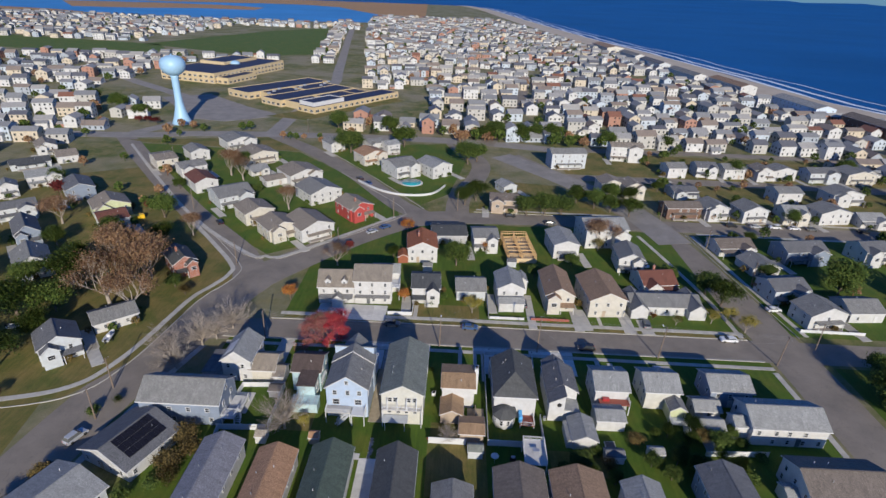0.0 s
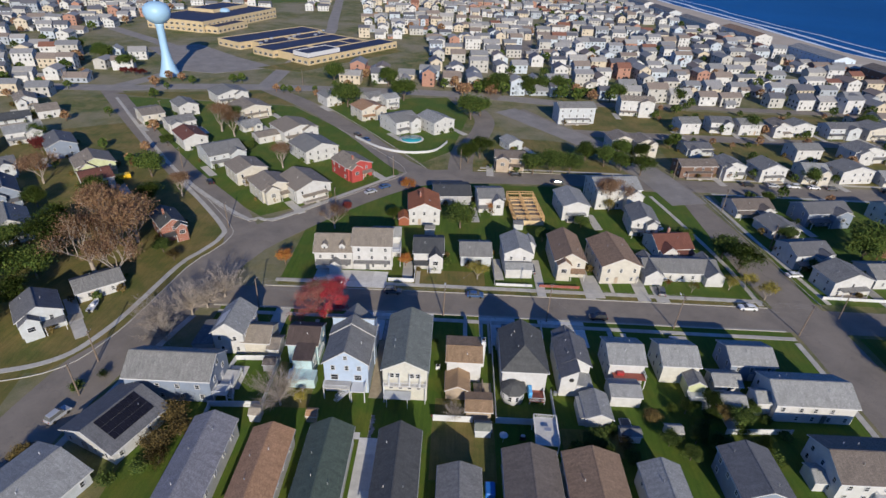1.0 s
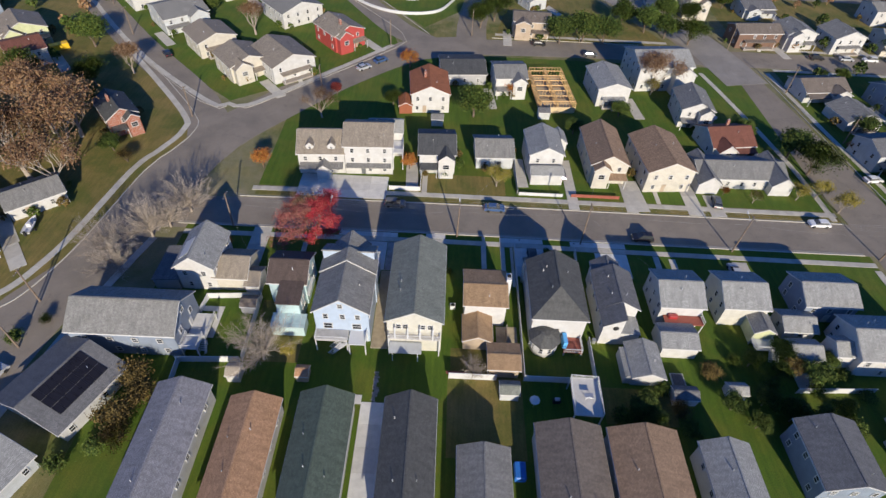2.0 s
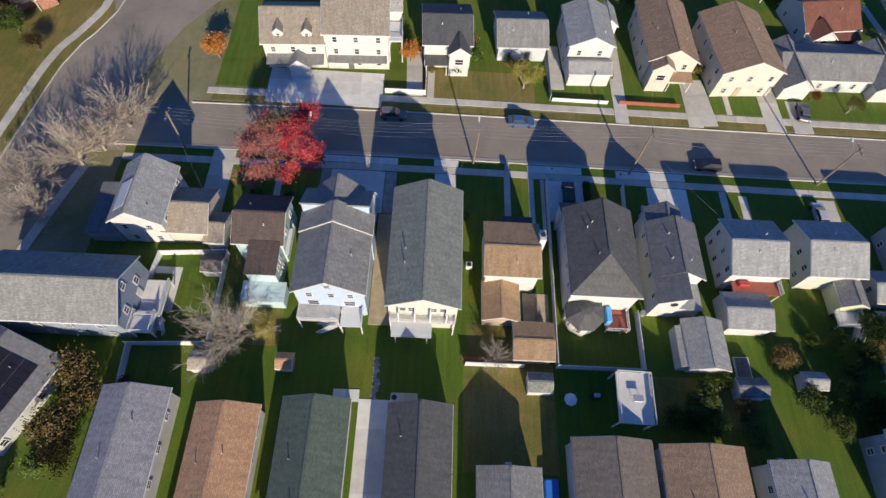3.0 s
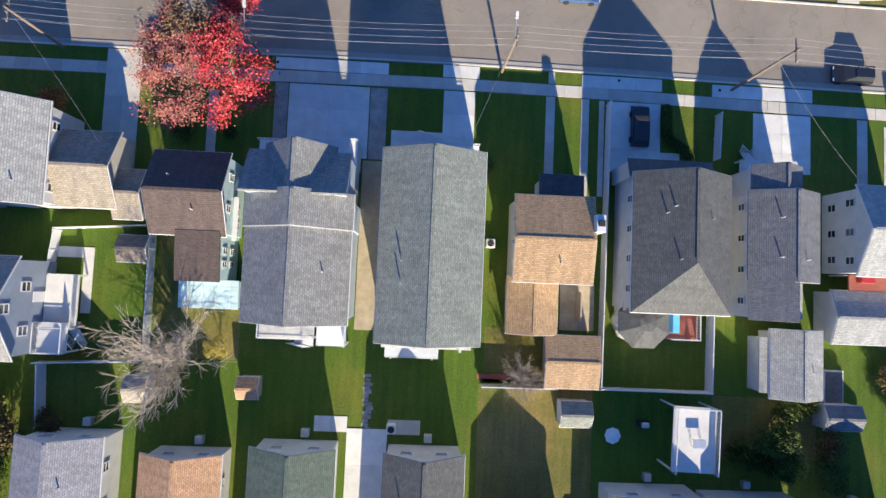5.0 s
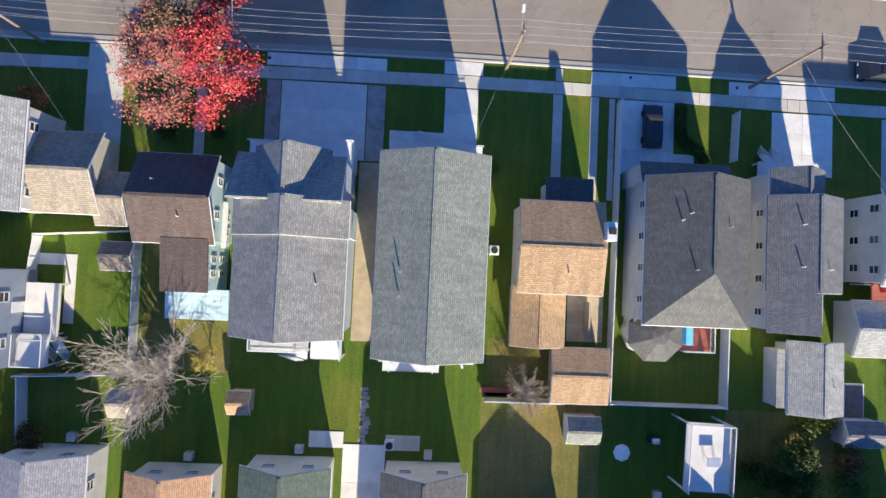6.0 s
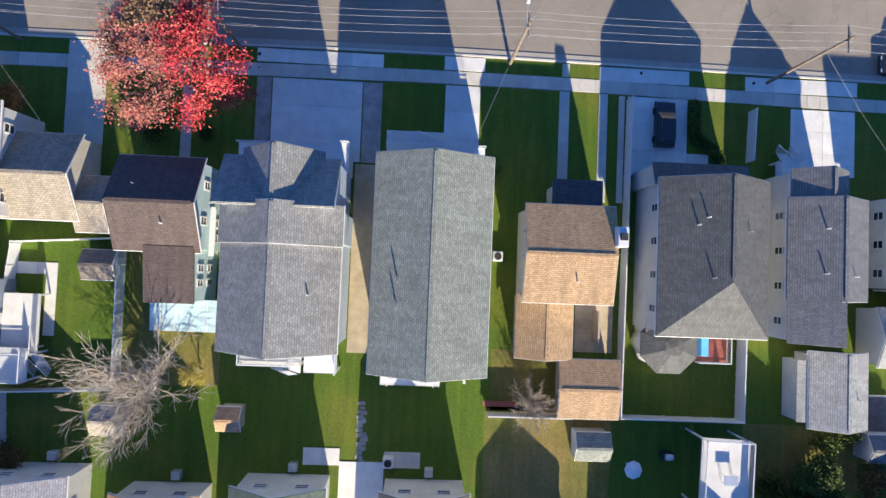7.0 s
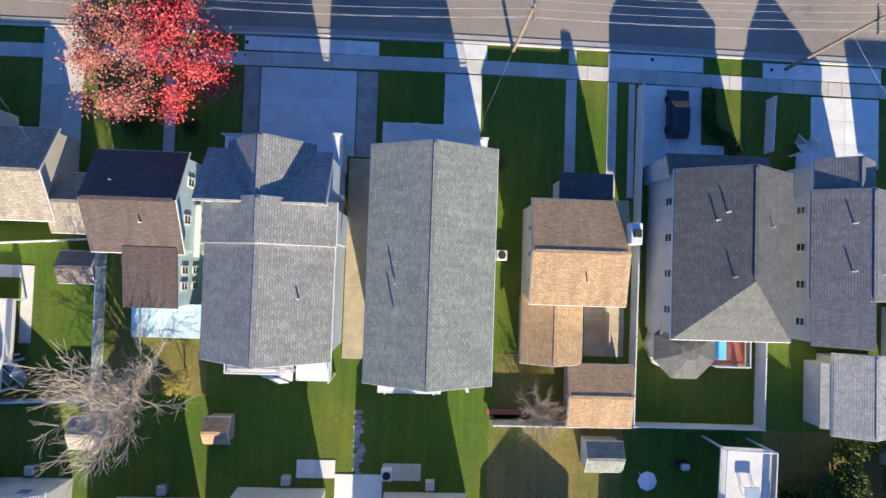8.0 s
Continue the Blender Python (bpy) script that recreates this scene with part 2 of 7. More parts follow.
MATS.update(
    trim=paint("white_trim", (0.62, 0.61, 0.60), 0.45, 0.05), vinyl=paint("white_vinyl", (0.62, 0.62, 0.62), 0.4, 0.05),
    glass=glass_mat(), brick=brick_mat(), w_brick=brick_mat(), concrete=concrete("concrete", (0.66, 0.645, 0.61)),
    walkway=concrete("old_concrete", (0.52, 0.49, 0.43)), asphalt=asphalt("asphalt", (0.25, 0.215, 0.175)),
    paleasphalt=asphalt("worn_asphalt", (0.29, 0.265, 0.235)), gutter=concrete("gutter_concrete", (0.34, 0.31, 0.27)), sandgravel=concrete("sandy_gravel", (0.46, 0.38, 0.26), 0.3), stone=concrete("gravel_stones", (0.34, 0.31, 0.28), 0.4),
    ground=grass("town_ground", (0.095, 0.120, 0.022), (0.24, 0.20, 0.08), 0.52, (0.27, 0.235, 0.15)),
    lawn=grass("lawn", (0.070, 0.125, 0.005), (0.125, 0.14, 0.012), 0.55), drylawn=grass("dry_lawn", (0.11, 0.12, 0.020), (0.22, 0.165, 0.05), 0.48),
    marsh=grass("marsh", (0.36, 0.20, 0.09), (0.46, 0.27, 0.12), 0.5), sand=paint("beach_sand", (0.50, 0.42, 0.32), 0.95, 0.12, 0.05),
    sea=sea_mat("sea_water", (0.014, 0.090, 0.27), 0.45, 0.5, 0.10), bay=sea_mat("bay_water", (0.07, 0.24, 0.52), 0.4, 0.15, 0.2),
    foam=paint("foam", (0.75, 0.77, 0.78), 0.6, 0.2, 0.2), bark=paint("bark", (0.16, 0.12, 0.09), 0.9, 0.3, 2), palebark=paint("pale_bark", (0.35, 0.295, 0.24), 0.9, 0.25, 1.5),
    pole=paint("pole_wood", (0.20, 0.15, 0.11), 0.9, 0.25, 2), wire=paint("wire", (0.30, 0.30, 0.31), 0.5, 0.05), steel=paint("galvanised_steel", (0.55, 0.56, 0.57), 0.4, 0.1, 3, 0.6),
    black=paint("black_rubber", (0.02, 0.02, 0.02), 0.8, 0.1), tower=paint("tower_paint", (0.36, 0.55, 0.72), 0.45, 0.06, 0.2),
    lumber=plank_mat("raw_lumber", (0.62, 0.40, 0.18)), ply=plank_mat("plywood", (0.60, 0.46, 0.27)), deckwood=plank_mat("deck_boards", (0.34, 0.30, 0.26)),
    reddeck=plank_mat("red_deck_boards", (0.30, 0.09, 0.06)), membrane=paint("roof_membrane", (0.030, 0.036, 0.075), 0.7, 0.2, 0.06), stucco=paint("yellow_stucco", (0.55, 0.43, 0.25), 0.85, 0.08, 0.3),
    solar=paint("solar_cell", (0.015, 0.014, 0.018), 0.25, 0.2, 1.0), bluepanel=paint("blue_panel", (0.12, 0.42, 0.80), 0.5, 0.1, 2), bluetarp=paint("blue_tarp", (0.03, 0.16, 0.55), 0.5, 0.15, 2), pool=paint("pool_water", (0.05, 0.33, 0.38), 0.1, 0.1, 0.4),
    yellow=paint("yellow_paint", (0.75, 0.48, 0.02), 0.5, 0.1), tarp=paint("grey_tarp", (0.50, 0.47, 0.43), 0.8, 0.18, 1.2),
    grn=leafy("green_leaves", [(0, (0.025, 0.045, 0.010)), (0.5, (0.06, 0.095, 0.018)), (1, (0.12, 0.145, 0.03))]),
    pine=leafy("pine_needles", [(0, (0.016, 0.030, 0.012)), (0.5, (0.035, 0.060, 0.020)), (1, (0.065, 0.095, 0.032))]),
    red=leafy("red_leaves", [(0, (0.16, 0.012, 0.018)), (0.5, (0.36, 0.025, 0.04)), (0.85, (0.50, 0.07, 0.08)), (1, (0.42, 0.16, 0.12))]),
    pinkleaf=leafy("fading_red_leaves", [(0, (0.22, 0.04, 0.04)), (0.5, (0.38, 0.12, 0.11)), (1, (0.40, 0.22, 0.15))]),
    orangeleaf=leafy("orange_leaves", [(0, (0.22, 0.06, 0.02)), (0.5, (0.38, 0.13, 0.03)), (1, (0.42, 0.24, 0.06))]),
    brownleaf=leafy("brown_leaves", [(0, (0.12, 0.06, 0.035)), (0.5, (0.22, 0.125, 0.07)), (1, (0.32, 0.21, 0.11))]),
    oliveleaf=leafy("olive_leaves", [(0, (0.045, 0.035, 0.015)), (0.5, (0.12, 0.09, 0.03)), (1, (0.22, 0.15, 0.05))]),
    darkred=leafy("dark_red_leaves", [(0, (0.06, 0.012, 0.012)), (0.5, (0.13, 0.022, 0.022)), (1, (0.22, 0.05, 0.04))]),
    yelleaf=leafy("yellow_leaves", [(0, (0.14, 0.13, 0.02)), (0.5, (0.28, 0.23, 0.04)), (1, (0.40, 0.32, 0.08))]),
    townwall=tint_mat("town_walls", [(0, (0.58, 0.57, 0.55)), (0.30, (0.46, 0.44, 0.40)), (0.52, (0.48, 0.53, 0.58)), (0.66, (0.56, 0.48, 0.36)), (0.80, (0.36, 0.39, 0.43)), (0.93, (0.38, 0.20, 0.14))]),
    townroof=tint_mat("town_roofs", [(0, (0.24, 0.24, 0.24)), (0.3, (0.31, 0.30, 0.29)), (0.5, (0.26, 0.21, 0.17)), (0.66, (0.13, 0.13, 0.145)), (0.84, (0.38, 0.36, 0.33)), (0.95, (0.24, 0.11, 0.07))]),
)
for k, c in dict(white=(0.75, 0.75, 0.75), black=(0.015, 0.015, 0.018), silver=(0.42, 0.43, 0.45), blue=(0.05, 0.10, 0.22), red=(0.35, 0.03, 0.03), grey=(0.12, 0.125, 0.13)).items():
    m, t, b = nodes_of("car_paint_" + k)
    b.inputs["Base Color"].default_value, b.inputs["Roughness"].default_value, b.inputs["Coat Weight"].default_value = (*c, 1), 0.35, 0.6
    MATS["c_" + k] = m

# ---- makers ----
def mesh_of(name, verts, faces, mats=(), idx=None):
    me = bpy.data.meshes.new(name)
    me.from_pydata(verts, [], faces)
    for m in mats:
        me.materials.append(MATS[m] if isinstance(m, str) else m)
    if idx is not None:
        me.polygons.foreach_set("material_index", idx)
    me.update()
    return me


def put_in(name, me, parent=None, m=None, label=""):
    ob = new(name, me)
    ob.parent = parent
    if m is not None:
        ob.matrix_basis = m
    if label:
        ob["label"] = label
    return ob


def thing(name, m, label, category, group="", kind=""):
    return tagged(put_in(name, None, None, m), label, category, group, kind)


CACHE = {}


def box_data(w, d, h, bev=0.0):
    """Verts and faces of a box on its base, with its upright and upper edges cut if bev is given."""
    if not bev:
        v = [(sx * w / 2, sy * d / 2, z) for z in (0, h) for sx, sy in ((-1, -1), (1, -1), (1, 1), (-1, 1))]
        return v, [(3, 2, 1, 0), (4, 5, 6, 7), (0, 1, 5, 4), (1, 2, 6, 5), (2, 3, 7, 6), (3, 0, 4, 7)]
    ring = lambda a, c, z: [(sx * (a - (0 if k else bev)), sy * (c - (bev if k else 0)), z) for sx, sy, ks in ((-1, -1, (1, 0)), (1, -1, (0, 1)), (1, 1, (1, 0)), (-1, 1, (0, 1))) for k in ks]
    v = ring(w / 2, d / 2, 0) + ring(w / 2, d / 2, h - bev) + ring(w / 2 - bev, d / 2 - bev, h)
    f = [tuple(range(7, -1, -1)), tuple(range(16, 24))]
    for k in (0, 8):
        f += [(k + i, k + (i + 1) % 8, k + 8 + (i + 1) % 8, k + 8 + i) for i in range(8)]
    return v, f


def box(name, w, d, h, mat, parent, m, bev=0.0, label=""):
    key = ("box", round(w, 2), round(d, 2), round(h, 2), mat, round(bev, 3))
    if key not in CACHE:
        CACHE[key] = mesh_of(name, *box_data(w, d, h, bev), (mat,))
    return put_in(name, CACHE[key], parent, m, label)


def tube_data(r0, r1, h, n=8):
    v = [(r * math.cos(2 * math.pi * i / n), r * math.sin(2 * math.pi * i / n), z) for r, z in ((r0, 0), (r1, h)) for i in range(n)]
    return v, [(i, (i + 1) % n, n + (i + 1) % n, n + i) for i in range(n)] + [tuple(range(n - 1, -1, -1)), tuple(range(n, 2 * n))]


def tube(name, r0, r1, h, mat, parent, m, n=8, label=""):
    key = ("tube", round(r0, 3), round(r1, 3), round(h, 2), mat, n)
    if key not in CACHE:
        CACHE[key] = mesh_of(name, *tube_data(r0, r1, h, n), (mat,))
    return put_in(name, CACHE[key], parent, m, label)


def lathe(name, profile, mat, parent, m, n=24):
    v = [(r * math.cos(2 * math.pi * i / n), r * math.sin(2 * math.pi * i / n), z) for r, z in profile for i in range(n)]
    f = [(k * n + i, k * n + (i + 1) % n, (k + 1) * n + (i + 1) % n, (k + 1) * n + i) for k in range(len(profile) - 1) for i in range(n)]
    f += [tuple(range(n - 1, -1, -1)), tuple(range((len(profile) - 1) * n, len(profile) * n))]
    me = mesh_of(name, v, f, (mat,))
    me.shade_smooth()
    return put_in(name, me, parent, m)


def slab(name, poly, z0, z1, mat, parent=None, kind="", label=""):
    """A flat piece of the given outline, from z0 up to z1."""
    n = len(poly)
    v = [(x, y, z0) for x, y in poly] + [(x, y, z1) for x, y in poly]
    f = [tuple(range(n - 1, -1, -1)), tuple(range(n, 2 * n))] + [(i, (i + 1) % n, n + (i + 1) % n, n + i) for i in range(n)]
    ob = put_in(name, mesh_of(name, v, f, (mat,)), parent)
    return tagged(ob, label, "", "", kind)


def offset(line, k):
    out = []
    for i, p in enumerate(line):
        a, b = Vector(line[max(0, i - 1)]), Vector(line[min(len(line) - 1, i + 1)])
        d = (b - a).normalized()
        out.append((p[0] - d.y * k, p[1] + d.x * k))
    return out


def smooth(line, step=4.0):
    """A rounder line through the same points."""
    pts = [Vector((*p, 0)) for p in line]
    out = []
    for i in range(len(pts) - 1):
        p0, p1, p2, p3 = pts[max(0, i - 1)], pts[i], pts[i + 1], pts[min(len(pts) - 1, i + 2)]
        n = max(1, int((p2 - p1).length / step))
        for k in range(n):
            t = k / n
            q = 0.5 * (2 * p1 + (p2 - p0) * t + (2 * p0 - 5 * p1 + 4 * p2 - p3) * t * t + (3 * p1 - p0 - 3 * p2 + p3) * t ** 3)
            out.append((q.x, q.y))
    return out + [line[-1]]


def strip(name, line, k0, k1, z0, z1, mat, kind="structure", label="", parent=None):
    """A long ribbon beside a line, from offset k0 to k1 on its left, from z0 to z1."""
    a, b = offset(line, k0), offset(line, k1)
    n = len(line)
    v = [(*p, z1) for p in a] + [(*p, z1) for p in b] + [(*p, z0) for p in a] + [(*p, z0) for p in b]
    f = []
    for i in range(n - 1):
        f += [(i, i + 1, n + i + 1, n + i), (2 * n + i, 2 * n + i + 1, i + 1, i), (n + i, n + i + 1, 3 * n + i + 1, 3 * n + i)]
    f += [(0, n, 3 * n, 2 * n), (n - 1, 3 * n - 1, 4 * n - 1, 2 * n - 1)]
    me = mesh_of(name, v, f, (mat,))
    bm = bmesh.new()
    bm.from_mesh(me)
    bmesh.ops.recalc_face_normals(bm, faces=bm.faces)
    bm.to_mesh(me)
    bm.free()
    return tagged(put_in(name, me, parent), label, "", "", kind)


def T(x, y, z=0.0, rz=0.0, rx=0.0, ry=0.0):
    return pose(x, y, z, rx, ry, rz)


# ---- houses ----
def roof_data(L, S, rise, over, th, hip0=0.0, hip1=0.0):
    """A pitched roof as a closed shell; the ridge lies along x, eaves at z = 0. hip0, hip1: how far each end slopes in."""
    hx, hy = L / 2 + over, S / 2 + over
    drop = rise * over / (S / 2)
    v = []
    for dz in (0.0, th):
        v += [(-hx, -hy, dz - drop), (hx, -hy, dz - drop), (hx, hy, dz - drop), (-hx, hy, dz - drop), (-hx + hip0, 0, rise + dz), (hx - hip1, 0, rise + dz)]
    top = [(6, 7, 11, 10), (8, 9, 10, 11), (9, 6, 10), (7, 8, 11)]
    f = [tuple(reversed([i - 6 for i in q])) for q in top]
    if not hip0:
        top.remove((9, 6, 10))
        f.remove((4, 0, 3))
    if not hip1:
        top.remove((7, 8, 11))
        f.remove((5, 2, 1))
    f += top
    edge = [(0, 1)] + ([(1, 2)] if hip1 else [(1, 5), (5, 2)]) + [(2, 3)] + ([(3, 0)] if hip0 else [(3, 4), (4, 0)])
    f += [(a, b, b + 6, a + 6) for a, b in edge]
    return v, f


def gable_walls(L, S, h, rise, hip0=False, hip1=False, base=-0.1):
    """Walls of a house whose ridge lies along x, with gables up to the roof unless that end is hipped."""
    a, b = L / 2, S / 2
    v = [(-a, -b, base), (a, -b, base), (a, b, base), (-a, b, base), (-a, -b, h), (a, -b, h), (a, b, h), (-a, b, h), (-a, 0, h + rise), (a, 0, h + rise)]
    f = [(0, 1, 5, 4), (2, 3, 7, 6)]
    f.append((1, 2, 6, 5) if hip1 else (1, 2, 6, 9, 5))
    f.append((3, 0, 4, 7) if hip0 else (3, 0, 4, 8, 7))
    return v, f


def wing(parent, m, L, S, h, rise, wall, roof, over=0.35, hip0=0.0, hip1=0.0, base=-0.1, trim=True):
    """One gabled or hipped block: walls, white eaves board, shingle roof. Its ridge lies along its own x."""
    put_in("wall", mesh_of("wall", *gable_walls(L, S, h, rise, hip0 > 0, hip1 > 0, base), ("w_" + wall,)), parent, m)
    if trim:
        put_in("eaves_board", mesh_of("eaves_board", *roof_data(L, S, rise, over + 0.05, 0.16, hip0, hip1), ("trim",)), parent, m @ T(0, 0, h - 0.06), "white eaves board")
    put_in("roof", mesh_of("roof", *roof_data(L, S, rise, over, 0.09, hip0, hip1), ("r_" + roof,)), parent, m @ T(0, 0, h + 0.105))
    if not (hip0 and hip1):
        box("ridge_cap", L + over - (hip0 + hip1), 0.32, 0.05, "r_" + roof, parent, m @ T((hip0 - hip1) / 2, 0, h + rise + 0.17), 0.02)


def shed_block(parent, x0, x1, y0, y1, z0, z1, wall, roof, over=0.3):
    """A block under one sloping roof: z0 at its y0 side, z1 at its y1 side."""
    v = [(x0, y0, -0.1), (x1, y0, -0.1), (x1, y1, -0.1), (x0, y1, -0.1), (x0, y0, z0), (x1, y0, z0), (x1, y1, z1), (x0, y1, z1)]
    put_in("wall", mesh_of("wall", v, [(0, 1, 5, 4), (1, 2, 6, 5), (2, 3, 7, 6), (3, 0, 4, 7)], ("w_" + wall,)), parent)
    d, rise = y1 - y0, z1 - z0
    tilt = math.degrees(math.atan2(rise, d))
    ln = math.hypot(d, rise) + 2 * over
    at = T((x0 + x1) / 2, (y0 + y1) / 2, (z0 + z1) / 2, 0, tilt)
    box("eaves_board", x1 - x0 + 2 * over, ln, 0.12, "r_" + roof, parent, at)
    box("roof", x1 - x0 + 2 * over - 0.08, ln - 0.08, 0.09, "r_" + roof, parent, at @ T(0, 0, 0.121), 0.02)


def window(parent, m, w=0.9, h=1.3, fine=False):
    """A sash window set on a wall; its own -y points outwards."""
    key = ("win", w, h)
    if key not in CACHE:
        fv, ff = [], []
        bars = [(-w / 2 + 0.05, 0, 0.10, h), (w / 2 - 0.05, 0, 0.10, h), (0, 0, w, 0.10), (0, h - 0.10, w, 0.10), (0, h / 2 - 0.03, w - 0.1, 0.06)]
        for cx, z, bw, bh in bars:
            v, f = box_data(bw, 0.10, bh)
            k = len(fv)
            fv += [(x + cx, y - 0.05, q + z) for x, y, q in v]
            ff += [tuple(i + k for i in q) for q in f]
        pv, pf = box_data(w - 0.16, 0.04, h - 0.16)
        pv = [(x, y - 0.03, z + 0.08) for x, y, z in pv]
        CACHE[key] = (mesh_of("window", fv, ff, ("trim",)), mesh_of("pane", pv, pf, ("glass",)))
    fr = put_in("window", CACHE[key][0], parent, m)
    put_in("pane", CACHE[key][1], fr)
    return fr


def door(parent, m, mat="trim", w=1.0, h=2.05):
    d = box("door", w, 0.10, h, mat, parent, m @ T(0, -0.04, 0.15), 0.02)
    box("handle", 0.06, 0.10, 0.06, "steel", d, T(w * 0.38, -0.08, 1.0))
    return d


def windows_on(parent, m, length, storeys, base, fw=0.9, fh=1.25, gap=2.6, pitch=2.75, rnd=None, skip=0.15):
    n = max(1, int((length - 0.8) / gap))
    for s in range(storeys):
        for i in range(n):
            if rnd.random() < skip:
                continue
            x = (i + 0.5) / n * length - length / 2 + rnd.uniform(-0.25, 0.25)
            window(parent, m @ T(x, 0, base + s * pitch), fw, fh)


PLANTED = []


def house(x, y, w, d, yaw, eave, rise, axis, wall, roof, label, group="", over=0.35, windows=True, sides="sew", hip0=0.0, hip1=0.0, name="house", chimney=0, vents=2, porch=0, category="house", base_z=None, gap=2.6, cross=0, drive=0):
    """A house centred at x, y: w along its own x, d along its own y; axis 'w' or 'd' says along which the ridge runs."""
    rnd = random.Random(round(x * 31 + y * 17))
    h = thing(name, T(x, y, 0, yaw), label, category, group)
    if group == "neighbourhood houses":
        PLANTED.append((T(x, y, 0, yaw), w, d))
    turn = T(0, 0, 0, 0) if axis == "w" else T(0, 0, 0, 90)
    L, S = (w, d) if axis == "w" else (d, w)
    wing(h, turn, L, S, eave, rise, wall, roof, over, hip0, hip1)
    storeys = 1 if eave < 4.3 else 2 if eave < 7.4 else 3
    if windows:
        pitch = (eave - 0.3) / storeys
        zb = (0.9 if eave / storeys > 2.4 else 0.6) if base_z is None else base_z
        for key, m, ln in (("s", T(0, -d / 2), w), ("n", T(0, d / 2, 0, 180), w), ("e", T(w / 2, 0, 0, 90), d), ("w", T(-w / 2, 0, 0, -90), d)):
            if key in sides:
                windows_on(h, m, ln, storeys, zb, pitch=pitch, rnd=rnd, gap=gap)
        if "s" in sides:
            door(h, T(rnd.uniform(-0.3, 0.3) * w, -d / 2 - 0.01), rnd.choice(["trim", "trim", "c_grey", "w_tanwall"]))
    for i in range(vents):
        u, q = rnd.uniform(-0.35, 0.35) * L, rnd.uniform(0.25, 0.6) * (1 if i else -1)
        z = eave + rise * (1 - abs(q)) + 0.15
        tube("vent_pipe", 0.06, 0.06, 0.55, "trim" if rnd.random() < 0.5 else "steel", h, turn @ T(u, q * S / 2, z), 8)
    for i in range(chimney):
        u = rnd.uniform(-0.3, 0.3) * L
        c = box("chimney", 0.8, 0.6, rise * 0.6 + 1.3, "brick", h, turn @ T(u, S * 0.12, eave + rise * 0.4), 0.03, "red brick chimney")
        tube("flue", 0.12, 0.11, 0.3, "steel", c, T(0, 0, rise * 0.6 + 1.3))
    if cross:
        u = rnd.choice((-1, 1)) * w * 0.24
        wing(h, T(u, -d / 2 - 0.4, 0, 90), 3.4, w * 0.42, eave * 0.96, min(rise * 0.8, w * 0.16), wall, roof, 0.25)
        window(h, T(u, -d / 2 - 2.1, eave * 0.5), 1.6, 1.3)
        box("shed_roof", w * 0.5, 2.4, 0.12, "r_" + roof, h, T(-u * 1.0, -d / 2 - 1.0, 2.7, 0, 9), 0.03)
        for k in (-1, 1):
            box("post", 0.14, 0.14, 2.5, "trim", h, T(-u + k * w * 0.22, -d / 2 - 2.0, 0))
    if drive:
        dv = thing("driveway", T(x, y, 0, yaw) @ T(drive * (w / 2 + 1.7), -d / 2 - 1.5), "pale concrete driveway beside a house", "driveway", "", "structure")
        for k in range(3):
            box("slab", 2.8, 3.6, 0.10, "walkway", dv, T(0, -3.65 + 3.65 * k, 0))
    if porch:
        box("porch_floor", w * 0.7, 1.8, 0.5, "deckwood", h, T(0, -d / 2 - 0.9, 0), 0.03)
        box("porch_roof", w * 0.72, 2.0, 0.16, "r_" + roof, h, T(0, -d / 2 - 0.95, 2.75, 0, 6), 0.03)
        for k in (-1, 1):
            box("post", 0.14, 0.14, 2.3, "trim", h, T(k * w * 0.33, -d / 2 - 1.7, 0.5))
        for k in range(3):
            box("step", 1.3, 0.3, 0.17, "walkway", h, T(0, -d / 2 - 1.95 - 0.3 * k, 0.34 - 0.17 * k), 0.02)
    return h

# ---- ground, sea, roads ----
tagged(slab("ground", [(-4500, -900), (600, -900), (410, 250), (353, 472), (334, 535), (324, 622), (310, 742), (288, 906), (248, 1130), (193, 1564), (71, 2515), (-181, 3180), (-420, 4000), (-4500, 4000)], -1.5, 0.0, "ground"), "patchy autumn grass and sandy ground of the town", "ground", "", "structure")
shore = smooth([(800, -900), (570, -100), (430, 240), (348, 472), (329, 535), (319, 622), (305, 742), (283, 906), (243, 1130), (188, 1564), (66, 2515), (-186, 3180), (-500, 4300)], 30)
tagged(strip("beach", shore, -16, 36, -0.6, 0.04, "sand"), "pale sand beach along the sea", "beach")
for k, (a, b) in enumerate(((-24, -17), (-40, -34), (-62, -59))):
    wav = [(x + 3.5 * math.sin(y * 0.021 + k) + 2.0 * math.sin(y * 0.057 + 2 * k), y) for x, y in shore]
    tagged(strip("surf", wav, a, b, -0.4, -0.28, "foam"), "white line of breaking surf on the blue sea", "surf")


def sea_sheet():
    """Flat near the coast; far out it follows the line of sight to the horizon."""
    xs = np.linspace(-4900, 4900, 50)
    v, f = [], []
    for y in xs:
        for x in xs:
            r = math.hypot(x, y)
            v.append((x, y, -0.35 + 66 * max(0.0, (r - 2600) / 2300) ** 1.6 if r < 4900 else 66.0))
    n = len(xs)
    f = [(j * n + i, j * n + i + 1, (j + 1) * n + i + 1, (j + 1) * n + i) for j in range(n - 1) for i in range(n - 1) if math.hypot(xs[i], xs[j]) < 4700]
    return mesh_of("sea", v, f, ("sea",))


